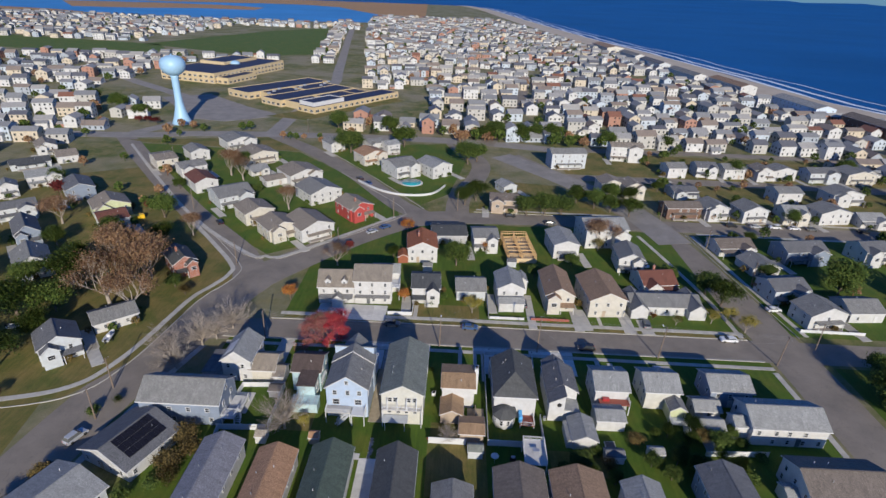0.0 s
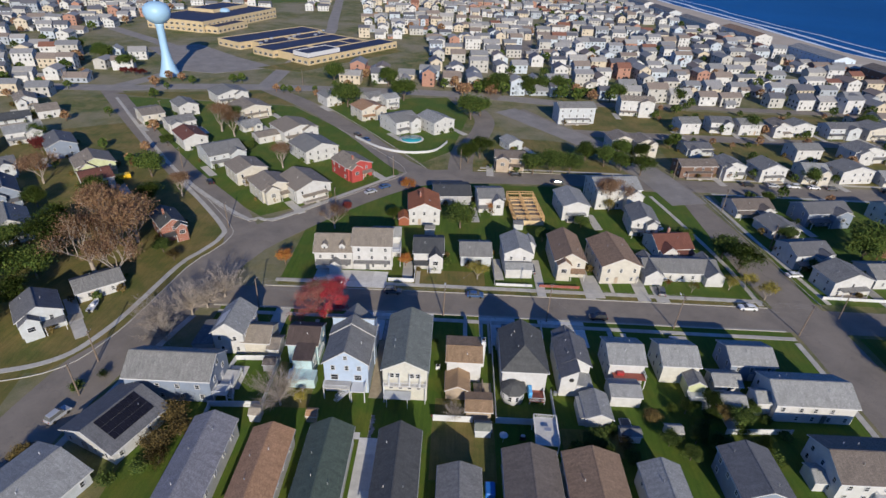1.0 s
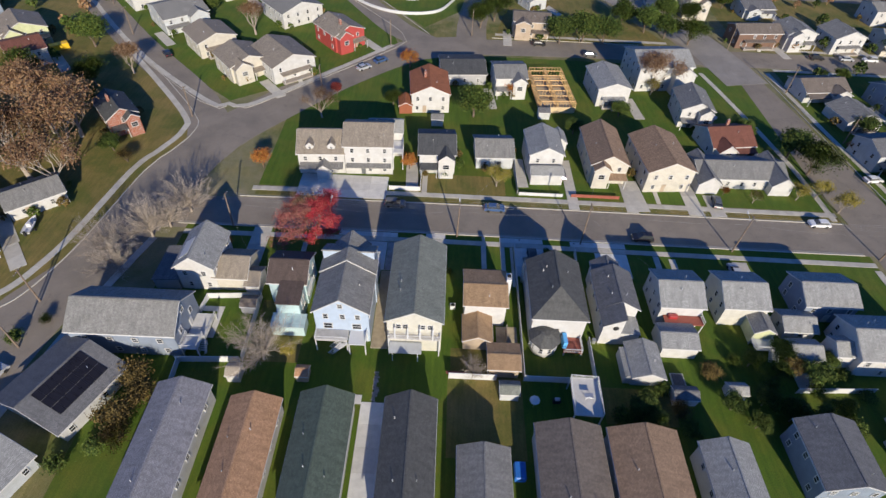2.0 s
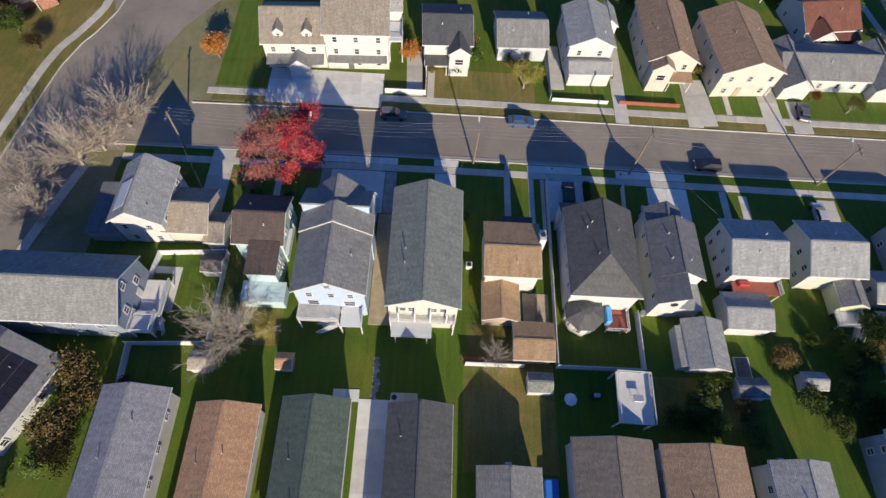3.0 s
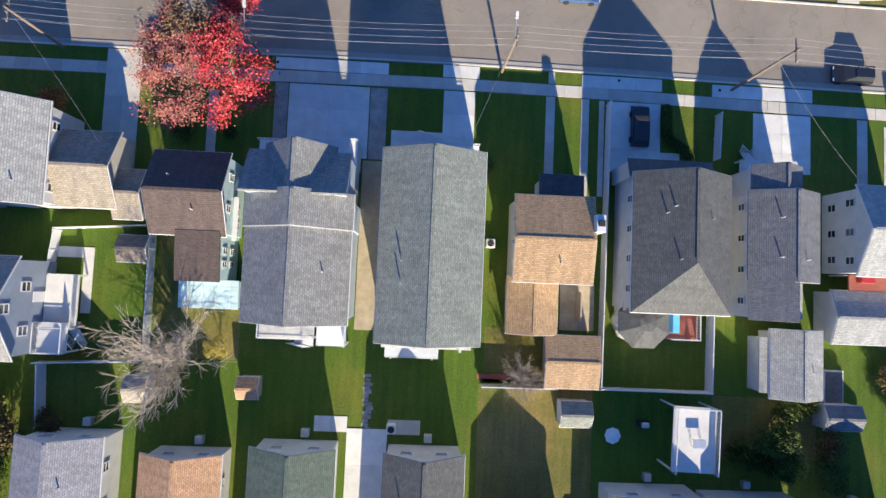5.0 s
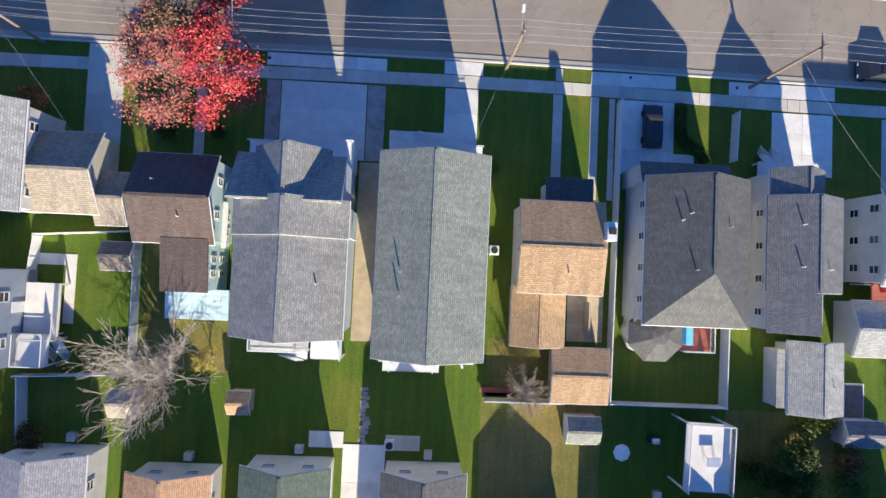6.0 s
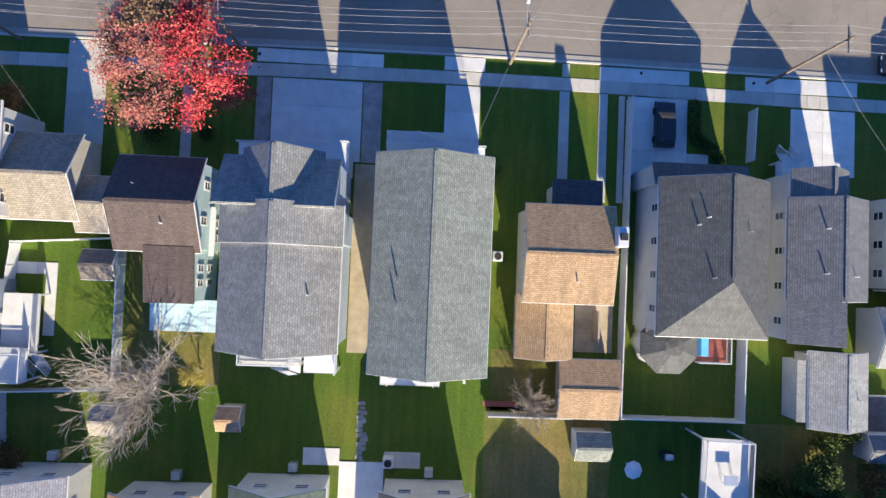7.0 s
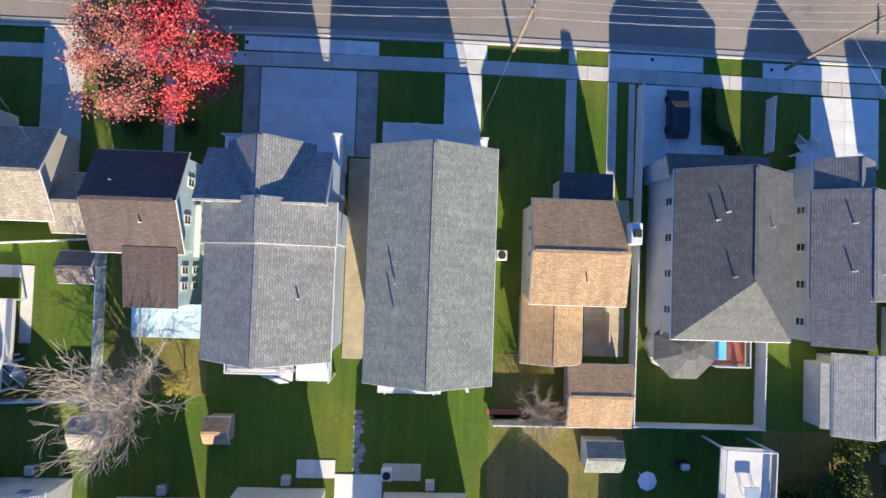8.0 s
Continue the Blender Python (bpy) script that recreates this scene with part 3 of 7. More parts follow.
tagged(put_in("sea", sea_sheet()), "deep blue ocean with small waves", "sea", "", "structure")
tagged(slab("marsh", [(-4400, 1330), (-1115, 1290), (-190, 1372), (-100, 1700), (-150, 2700), (-420, 3900), (-4400, 3900)], -1.4, 0.06, "marsh"), "brown salt marsh behind the bay", "marsh", "", "structure")
tagged(slab("bay_water", [(-4200, 1500), (-1300, 1420), (-964, 1372), (-755, 1268), (-632, 1262), (-515, 1278), (-447, 1268), (-333, 1300), (-212, 1338), (-170, 1482), (-212, 1641), (-300, 1800), (-420, 2040), (-560, 2120), (-700, 2090), (-977, 1960), (-1500, 1900), (-4200, 2600)], -1.3, 0.12, "bay"), "calm blue bay water", "bay", "", "structure")
tagged(slab("marsh_island", [(-1000, 1500), (-845, 1545), (-742, 1640), (-582, 1656), (-600, 1800), (-760, 1870), (-960, 1850), (-1200, 1760)], -1.2, 0.20, "marsh"), "low brown marsh island in the bay", "marsh island", "", "structure")
for name, poly in (("field", [(-243, 678), (-161, 738), (-200, 960), (-258, 1137), (-333, 1025), (-420, 760)]), ("field", [(-650, 804), (-400, 760), (-355, 697), (-431, 639), (-700, 720)])):
    tagged(slab(name, poly, -0.5, 0.05, "lawn"), "open mown playing field", "field", "", "structure")

ROADS = [
    ("road", "asphalt", 9.8, [(-66, 120.5), (-40, 122), (-6, 122.5), (40, 122.3), (88, 122.2), (300, 122)]),
    ("road", "asphalt", 13, [(97, -60), (96, 60), (95.2, 90), (94.6, 118), (91, 160), (86.5, 192), (78, 222), (58, 260), (33, 300)]),
    ("road", "asphalt", 14, [(-90, 20), (-80, 60), (-75, 92), (-69, 112), (-65, 132), (-60, 148), (-48, 166), (-33, 185), (-14, 202), (6, 207)]),
    ("road", "asphalt", 10, [(-62, 148), (-70, 165), (-103, 200), (-145, 250), (-190, 306)]),
    ("road", "asphalt", 11, [(0, 206), (48, 208), (73, 207), (118, 207), (177, 206), (330, 206)]),
    ("road", "asphalt", 10, [(-6, 205), (-20, 216), (-46, 255), (-78, 294), (-110, 325)]),
    ("road", "asphalt", 10, [(4, 204), (5, 230), (14, 262), (15, 288), (0, 327)]),
    ("road", "paleasphalt", 12, [(-420, 303), (-264, 306), (-190, 310), (-150, 320), (-83, 327), (0, 328), (60, 318)]),
    ("road", "asphalt", 9, [(47, 268), (87, 266), (145, 267), (218, 265), (330, 262)]),
    ("road", "paleasphalt", 10, [(-110, 322), (-112, 380), (-112, 508), (-128, 615), (-194, 1034), (-240, 1360)]),
    ("road", "paleasphalt", 10, [(-190, 312), (-176, 365), (-205, 420), (-300, 500), (-420, 620)]),
    ("road", "paleasphalt", 14, [(28, 300), (62, 255), (80, 222), (88, 190)]),
    ("road", "asphalt", 8, [(60, 318), (150, 322), (330, 318)]),
    ("road", "asphalt", 9, [(20, 320), (60, 500), (70, 700), (10, 1100), (-80, 1500)]),
    ("road", "asphalt", 9, [(255, 318), (262, 450), (245, 700), (190, 1100)]),
]
for k, (name, mat, wid, line) in enumerate(ROADS):
    ln = smooth(line, 6)
    tagged(strip(name, ln, -wid / 2, wid / 2, -0.2, 0.02 + 0.004 * k, mat), "worn grey asphalt street with cracks and patches", "road")


def kerb_line(line):
    ln = smooth(line, 3)
    tagged(strip("kerb", ln, 0, 0.18, -0.1, 0.15, "walkway"), "low concrete kerb beside the street", "kerb")


def footpath(line, k0, k1, z=0.075, seg=1.6):
    """A pavement of separate concrete slabs with open joints."""
    ln = smooth(line, seg)
    bed = tagged(strip("pavement", ln, k0, k1, -0.1, z - 0.035, "walkway"), "pale concrete pavement of square slabs", "pavement")
    a, b = offset(ln, min(k0, k1)), offset(ln, max(k0, k1))
    for i in range(len(ln) - 1):
        mid = lambda p, q, t: (p[0] + (q[0] - p[0]) * t, p[1] + (q[1] - p[1]) * t)
        g = 0.02
        slab("paving_slab", [mid(a[i], a[i + 1], g), mid(a[i], a[i + 1], 1 - g), mid(b[i], b[i + 1], 1 - g), mid(b[i], b[i + 1], g)], z - 0.034, z + random.uniform(0, 0.008), "walkway", bed)


def paved(x0, x1, y0, y1, mat="concrete", nx=1, ny=3, z=0.07, label="pale concrete driveway in large slabs", name="driveway"):
    """A drive or path of cast slabs."""
    dr = thing(name, T((x0 + x1) / 2, (y0 + y1) / 2), label, name.replace("_", " "), "", "structure")
    w, d = (x1 - x0) / nx, (y1 - y0) / ny
    box("bed", x1 - x0, y1 - y0, z - 0.01, "walkway", dr, T(0, 0, 0))
    for i in range(nx):
        for j in range(ny):
            box("slab", w - 0.03, d - 0.03, 0.03, mat, dr, T((i + 0.5) * w - (x1 - x0) / 2, (j + 0.5) * d - (y1 - y0) / 2, z - 0.009 + random.uniform(0, 0.006)))
    return dr


def lawn(poly, mat="lawn", z=0.03, label="short green lawn", name="lawn"):
    return tagged(slab(name, poly, -0.1, z, mat), label, "lawn", "", "structure")


def rect(x0, x1, y0, y1):
    return [(x0, y0), (x1, y0), (x1, y1), (x0, y1)]


# the near street: kerbs, verges, pavements
kerb_line([(-58, 117.25), (-40, 117.3), (-6, 117.7), (40, 117.3), (86, 117.2)])
tagged(strip("gutter", smooth([(-58, 117.25), (-40, 117.3), (-6, 117.7), (40, 117.3), (86, 117.2)], 3), 0.18, 0.75, -0.1, 0.085, "gutter"), "pale concrete gutter along the street", "gutter")
kerb_line([(86, 127.2), (40, 127.3), (-6, 127.5), (-48, 127.0)])
footpath([(-56, 114.4), (-24, 114.7), (-6, 114.9), (10, 114.8), (24, 114.5), (40, 114.3), (87, 113.9)], 0, 1.25)
footpath([(-46, 129.2), (-6, 129.6), (40, 129.4), (86, 129.3)], 0, 1.4)
lawn([(-56, 79), (87, 79), (87, 113.8), (40, 114.2), (10, 114.7), (-6, 114.8), (-24, 114.6), (-56, 114.3)], "lawn")
lawn(rect(-56, 87, 40, 79), "lawn", 0.025)
lawn([(-56, 115.7), (-24, 116.0), (-6, 116.2), (10, 116.1), (24, 115.8), (40, 115.6), (87, 115.2), (87, 117.1), (40, 117.2), (-6, 117.6), (-56, 117.15)], "lawn")
lawn(rect(-45, 86, 131.1, 200), "lawn", 0.025)
lawn(rect(-45, 86, 127.8, 129.1), "drylawn")
lawn(rect(-1.2, 11, 70, 84), "drylawn", 0.04, "yellowing lawn in a back yard")
lawn(rect(-35.2, -26.4, 85, 93.2), "drylawn", 0.045, "lawn strewn with brown and yellow leaves")
lawn(rect(-35.2, -31.5, 93.2, 98), "drylawn", 0.045, "lawn strewn with brown and yellow leaves")
lawn(rect(-0.8, 5.4, 83.6, 89.4), "drylawn", 0.04, "thin brownish lawn behind a house")
lawn(rect(24.0, 35.6, 76.5, 83.0), "drylawn", 0.045, "rough dry grass between shrubs")
lawn(rect(-12, 11, 131.2, 138), "drylawn", 0.04, "brownish front lawn")
lawn([(-62, 166), (-46, 178), (-20, 206), (-24, 222), (-55, 259), (-84, 290), (-178, 294), (-108, 204)], "lawn", 0.03)
lawn([(-84, 91), (-76, 105), (-72, 134), (-66, 151), (-70, 158), (-97, 191), (-150, 254), (-200, 225), (-130, 90)], "drylawn", 0.03, "brown-green lawn with fallen leaves")
lawn(rect(100, 300, 130, 200), "lawn", 0.03)
lawn(rect(95, 300, 214, 262), "drylawn", 0.03)
lawn(rect(60, 300, 272, 314), "drylawn", 0.03)
kerb_line([(-62, 165), (-57, 162.5), (-44, 176), (-20, 203), (-18, 210), (-24, 221), (-54, 258)])
kerb_line([(-180, 294), (-108, 202), (-70, 165), (-62, 163)])
footpath([(-178, 292), (-107, 203), (-69, 167), (-62, 165.4), (-57, 165), (-45, 178), (-22, 205)], -1.5, 0, seg=2.0)
kerb_line([(-96, 191), (-70, 160), (-66.5, 151), (-69, 142), (-72, 134), (-76, 105), (-84, 91), (-110, 84)])
footpath([(-99, 192), (-72, 160), (-68.5, 151), (-71, 142), (-74, 134), (-78, 106), (-86, 93), (-110, 86)], -1.5, 0, seg=2.0)
footpath([(88.2, 60), (87.6, 100), (87.2, 113)], 0, 1.4, seg=2.0)
footpath([(103.5, 130), (99.5, 165), (96.5, 198)], -1.4, 0, seg=2.0)
kerb_line([(101.6, 129), (98.5, 160), (95, 199)])
footpath([(-72, 60), (-66.5, 94), (-62, 113)], -1.5, 0, seg=2.0)
lawn([(-12, 219), (-42, 259), (-74, 302), (-4, 320), (8, 286), (0, 234)], "lawn", 0.035)
lawn([(12, 214), (72, 213), (52, 252), (20, 256)], "drylawn", 0.035)
lawn([(-185, 300), (-110, 318), (-84, 292), (-170, 296)], "drylawn", 0.036)
kerb_line([(-10, 214), (-40, 257), (-72, 299)])
kerb_line([(11, 213.4), (60, 213.6)])
footpath([(12, 215.6), (70, 215.4)], 0, 1.5, seg=2.5)
footpath([(100, 201), (180, 200.4)], -1.5, 0, seg=3)
footpath([(98, 214.6), (200, 213.8)], 0, 1.5, seg=3)
footpath([(85.5, 128), (84, 150), (79.5, 178), (76, 196)], 0, 1.4, seg=2.5)
lawn(rect(103.5, 300, 40, 116), "lawn", 0.03)
lawn([(-110, 84), (-88, 92), (-83, 62), (-96, 20), (-160, 20)], "drylawn", 0.028, "brown-green lawn with fallen leaves")

# ---- the near row of houses ----
NEAR = "houses of the near block"


def railing(parent, m, length, h=0.95, mat="vinyl"):
    """A white rail with turned-out balusters."""
    v, f = [], []
    def add(w, d, hh, x, z):
        bv, bf = box_data(w, d, hh)
        k = len(v)
        v.extend((p + x, q, r + z) for p, q, r in bv)
        f.extend(tuple(i + k for i in g) for g in bf)
    add(length, 0.08, 0.07, 0, h - 0.07)
    add(length, 0.05, 0.06, 0, 0.1)
    n = max(2, int(length / 0.16))
    for i in range(n + 1):
        add(0.035, 0.035, h - 0.15, -length / 2 + i * length / n, 0.1)
    return put_in("railing", mesh_of("railing", v, f, (mat,)), parent, m)


def deck(parent, x, y, w, d, z, mat="deckwood", rails="swe", stairs=None):
    """A raised timber deck on posts with rails and a stair."""
    dk = box("deck", w, d, 0.18, mat, parent, T(x, y, z - 0.18))
    for i in (-1, 1):
        for j in (-1, 1):
            box("post", 0.16, 0.16, z, "vinyl", dk, T(i * (w / 2 - 0.1), j * (d / 2 - 0.1), -z + 0.18))
    for key, m, ln in (("s", T(0, -d / 2 + 0.05, 0.18), w), ("n", T(0, d / 2 - 0.05, 0.18), w), ("w", T(-w / 2 + 0.05, 0, 0.18, 90), d), ("e", T(w / 2 - 0.05, 0, 0.18, 90), d)):
        if key in rails:
            railing(dk, m, ln)
    if stairs:
        sx, sy, rz, n = stairs
        for k in range(n):
            box("step", 1.1, 0.28, 0.06, "vinyl", dk, T(sx, sy, 0, rz) @ T(0, -0.26 * k, 0.18 - (k + 1) * z / (n + 1)))
        for k in (-1, 1):
            ln = math.hypot(0.26 * n, z)
            railing(dk, T(sx, sy, 0, rz) @ T(k * 0.6, -0.13 * n, 0.18 - z / 2, 90, 0, 0) @ T(0, 0, 0, 0, 0, 0) @ pose(0, 0, 0, 0, math.degrees(math.atan2(-z, 0.26 * n)), 0), ln)
    return dk


# green-grey roofed long house
h = house(-7.05, 97.2, 8.95, 17.2, 0, 8.3, 2.3, "d", "ivory", "greengrey", "tall ivory house with long green-grey shingle roof and rear deck", NEAR, windows=False, vents=0)
for x in (-2.6, -1.5, 1.4, 2.6):
    window(h, T(x, -8.6, 6.1), 0.95, 1.2, True)
for k in range(5):
    window(h, T(4.475, -6 + 3 * k, 5.9, 90), 0.8, 1.2)
    window(h, T(-4.475, -6 + 3 * k, 5.9, -90), 0.8, 1.2)
deck(h, 0, -9.15, 8.6, 1.0, 4.6, "tarp", "swe")
for x in (-3.1, -1, 1, 3.1):
    box("post", 0.2, 0.2, 3.0, "vinyl", h, T(x, -9.55, 4.6))
    window(h, T(x * 0.9, -8.6, 3.0), 0.9, 1.2)
box("porch_floor", 9.0, 2.3, 3.0, "vinyl", h, T(0.1, 9.75, 0), 0.04, "white front porch")
railing(h, T(0.1, 10.85, 3.0), 9.0)
for k in range(9):
    box("step", 0.3, 1.1, 0.32, "vinyl", h, T(-2.2 + 0.32 * k, 11.5, 2.5 - 0.3 * k), 0.02)
railing(h, T(-0.9, 12.05, 1.5, 0, 0, 43), 3.6)
box("landing", 5.9, 1.7, 0.12, "concrete", h, T(-1.7, 12.0, 0), 0.02, "pale concrete landing")
cp = box("canopy", 5.4, 2.2, 0.1, "w_palegrey", h, T(-1.4, -9.9, 2.5, 0, 4), 0.02, "pale flat patio canopy")
for x in (-2.1, 2.1):
    box("post", 0.1, 0.1, 2.5, "vinyl", cp, T(x, -1.2, -2.45))
for sx, sy in ((-2.6, -1.5), (-2.6, -3.5), (1.15, -3.3)):
    tube("vent_pipe", 0.07, 0.07, 0.6, "steel", h, T(sx, sy, 9.6))

# blue house with cross gables
h = house(-19.2, 94.3, 9.0, 8.6, 0, 8.0, 3.1, "d", "blue", "grey", "tall blue house with grey cross-gabled roof and white deck", NEAR, windows=False, vents=1)
wing(h, T(0.0, 5.65, 0, 90), 2.7, 9.3, 8.25, 3.1, "blue", "grey", 0.3)
shed_block(h, -4.7, 4.3, 7.0, 10.9, 10.4, 8.0, "blue", "grey", 0.2)
wing(h, T(-0.1, 9.2, 0, 90), 4.4, 6.0, 8.1, 3.0, "blue", "grey", 0.3)
for x in (-2.6, 0.2, 2.7):
    window(h, T(x, -4.3, 6.0), 0.95, 1.3, True)
window(h, T(0, -4.3, 8.8), 0.9, 1.1, True)
for x in (-2.4, 2.4):
    window(h, T(x, -4.3, 3.4), 1.6, 1.5)
for k in range(4):
    window(h, T(4.5 if k < 3 else 4.3, -3.2 + 3.1 * k, 5.4, 90), 0.8, 1.3)
deck(h, -1.7, -5.4, 5.4, 2.3, 3.0, "tarp", "sw")
deck(h, 2.7, -5.7, 2.9, 2.9, 3.0, "vinyl", "e", (-1.9, -1.0, -90, 9))
box("porch_floor", 4.4, 2.6, 3.0, "vinyl", h, T(-3.3, 12.0, 0), 0.04)
box("porch_floor", 4.6, 2.8, 3.0, "vinyl", h, T(2.1, 12.3, 0), 0.04)
railing(h, T(2.1, 13.6, 3.0), 4.6)
railing(h, T(-3.3, 13.2, 3.0), 4.4)

# brown-roofed pale blue house with a blue tarpaulin
h = house(-30.1, 101.4, 6.5, 7.4, 0, 5.6, 1.9, "w", "teal", "umber", "pale blue house with worn dark brown roof", NEAR, windows=False, vents=2)
shed_block(h, -0.95, 3.0, -8.2, -3.6, 5.15, 5.72, "teal", "umber", 0.15)
box("porch", 5.6, 2.7, 2.4, "w_teal", h, T(1.2, -9.6, 0), 0.03)
box("porch_roof", 5.9, 2.9, 0.1, "w_teal", h, T(1.2, -9.6, 2.5, 0, 5), 0.02, "pale translucent porch roof")
for k in range(4):
    box("batten", 0.07, 2.9, 0.05, "vinyl", h, T(-0.9 + 1.4 * k, -9.6, 2.6, 0, 5))
for y, z in ((1.9, 3.6), (-1.2, 4.0), (1.9, 1.0), (-1.2, 1.2), (-2.6, 1.2)):
    window(h, T(3.25, y, z, 90), 0.8, 1.2)
for y in (-5.3, -6.6):
    for z in (1.3, 3.4):
        window(h, T(3.0, y, z, 90), 0.7, 1.2)
box("awning", 0.5, 4.4, 0.08, "vinyl", h, T(3.5, -2.0, 2.95), 0.02)
box("tarpaulin", 0.9, 2.2, 0.9, "bluetarp", h, T(-1.7, -5.2, 0), 0.2, "rumpled blue tarpaulin")

# white house and its low wing behind the left hedge
h = house(-47.2, 104.5, 6.8, 9.2, 0, 6.0, 2.6, "d", "white", "lightgrey", "white gabled house with light grey roof", NEAR, vents=1, sides="se")
wing(h, T(5.8, -0.9, 0), 6.0, 7.1, 3.4, 2.0, "cream", "tan", 0.3)
wing(h, T(9.9, -3.1, 0), 2.4, 4.6, 2.6, 1.2, "white", "tan", 0.25)
box("lean_to", 4.6, 8.4, 2.4, "w_grey", h, T(-6.0, -0.6, 0), 0.03)
box("lean_to_roof", 5.0, 8.8, 0.14, "r_slate", h, T(-6.0, -0.6, 2.6, 0, 0, -5), 0.02)
box("roof_sheet", 2.6, 4.4, 0.05, "vinyl", h, T(-1.75, -1.4, 7.55, 0, 0, -37.4), 0.0, "white sheet on the roof")

# long blue-grey house
h = house(-53.9, 89.85, 17.0, 9.0, 0, 5.9, 2.9, "w", "bluegrey", "grey", "long blue-grey house with grey gabled roof and white rear deck", NEAR, windows=False, vents=0)
for x in (-6, -2, 2, 6):
    window(h, T(x, -4.6, 3.6), 1.0, 1.2, True)
    if x > -3:
        window(h, T(x + 0.6, -4.6, 1.0), 1.0, 1.2, True)
for y, z in ((-2.2, 3.6), (2.0, 3.6), (0.0, 6.2), (-2.4, 1.0)):
    window(h, T(8.5, y, z, 90), 1.0, 1.3, True)
door(h, T(8.52, 1.0, 1.0, 90))
deck(h, 10.2, 0.6, 3.2, 5.4, 1.6, "concrete", "se", (1.4, -2.9, 0, 5))
deck(h, 10.0, -3.0, 2.8, 3.0, 2.2, "vinyl", "swe")

# house with solar panels, set at an angle
h = house(-60.2, 77.8, 12.5, 12.0, -22, 3.2, 2.6, "d", "white", "slate", "low white house with a grey roof and solar panels", NEAR, vents=1, over=0.5)
sp = math.degrees(math.atan2(2.6, 6.25))
for i in range(8):
    for j in range(3):
        px = 1.1 + 1.6 * j
        box("solar_panel", 1.64, 1.02, 0.05, "solar", h, pose(px, -3.6 + 1.06 * i, 3.2 + 2.6 * (1 - px / 6.25) + 0.27, 0, sp, 0))
h = house(-66.5, 64.0, 13.0, 10.0, -22, 3.0, 2.0, "d", "palegrey", "lightgrey", "low house with a stained light grey roof", NEAR, over=0.5)

# back-row houses, gable ends to the yards
for x, y1, w, ev, rise, wall, roof, label in (
        (-41.2, 77.9, 7.5, 4.2, 1.9, "white", "lavender", "long white house with a lavender-grey shingle roof"),
        (-30.0, 76.4, 7.1, 3.8, 1.7, "white", "clay", "long white house with a clay-brown shingle roof"),
        (-19.4, 77.4, 7.6, 4.2, 2.1, "white", "green", "long white house with a dark green shingle roof"),
        (-6.75, 77.2, 7.3, 4.2, 2.3, "white", "charcoal", "long white house with a charcoal shingle roof"),
        (4.1, 70.4, 7.1, 3.4, 1.5, "palegrey", "grey", "small house with a grey shingle roof"),
        (16.5, 73.9, 9.2, 4.4, 1.9, "white", "greybrown", "white house with a grey-brown shingle roof"),
        (27.2, 73.4, 9.6, 5.0, 1.9, "white", "brown", "white house with a tan-brown shingle roof"),
        (39.0, 72.1, 6.8, 4.6, 1.7, "white", "lightgrey", "small white house with a light grey roof")):
    d = 20.0
    h = house(x, y1 - d / 2 - 0.3, w, d, 0, ev, rise, "d", wall, roof, label, NEAR, windows=False, vents=3)
    for k in (-1, 1):
        window(h, T(k * w * 0.24, d / 2, ev - 1.6, 180), 1.3, 0.9, True)
        for q in range(5):
            window(h, T(k * w / 2, -8 + 3.8 * q, ev - 1.9, 90 * k), 1.0, 1.1)
    box("air_conditioner", 0.8, 0.8, 0.7, "steel", h, T(0.4, d / 2 + 0.8, 0), 0.05)

# amber-roofed house with rear wing and garage
h = house(4.95, 98.6, 7.2, 7.9, 0, 5.6, 0.85, "w", "white", "amber", "white house with an amber-brown shingle roof", NEAR, windows=False, vents=1)
wing(h, T(-1.3, -6.6, 0, 90), 5.4, 4.8, 2.6, 1.2, "tanwall", "amber", 0.25)
for q in range(3):
    window(h, T(-3.6, -2.4 + 2.2 * q, 3.4, -90), 0.6, 1.0, True)
box("porch", 4.4, 2.4, 2.9, "w_palegrey", h, T(1.3, 5.2, 0), 0.03)
box("porch_roof", 4.7, 3.0, 0.12, "r_darkgrey", h, T(1.3, 5.5, 2.9), 0.03)
box("chimney", 0.9, 1.7, 7.2, "vinyl", h, T(4.15, 1.6, 0), 0.04, "white chimney with a dark cap")
box("chimney_cap", 0.6, 0.6, 0.25, "black", h, T(4.15, 1.6, 7.2), 0.02)
box("patio_wall", 0.15, 3.0, 2.0, "w_tanwall", h, T(4.0, -6.6, 0))
g = house(7.95, 86.4, 4.9, 4.7, 0, 2.6, 0.5, "w", "tanwall", "amber", "small garage with an amber-brown roof", "", windows=False, vents=0, name="garage", category="garage")
window(g, T(-2.45, -0.6, 1.1, -90), 0.5, 0.8)

# dark hipped house
h = house(17.5, 98.75, 9.2, 13.1, 0, 6.1, 2.9, "d", "white", "charcoal", "white two-storey house with a dark hipped roof", NEAR, windows=False, vents=4, hip0=4.9)
for q in range(4):
    window(h, T(-4.6, -4.6 + 3.0 * q, 3.9, -90), 0.8, 1.3, True)
    window(h, T(4.6, -4.6 + 3.0 * q, 3.9, 90), 0.8, 1.3)
lathe("sunroom", [(2.5, -0.1), (2.5, 2.8), (2.0, 2.8)], "w_white", h, T(-2.3, -8.0), 8)
lathe("sunroom_roof", [(2.85, 2.75), (2.85, 2.9), (0.9, 4.1), (0.05, 4.3)], "r_charcoal", h, T(-2.3, -8.0, 0, 22.5), 8).data.shade_flat()
box("sunroom_link", 4.4, 2.0, 2.8, "w_white", h, T(-2.2, -6.8))
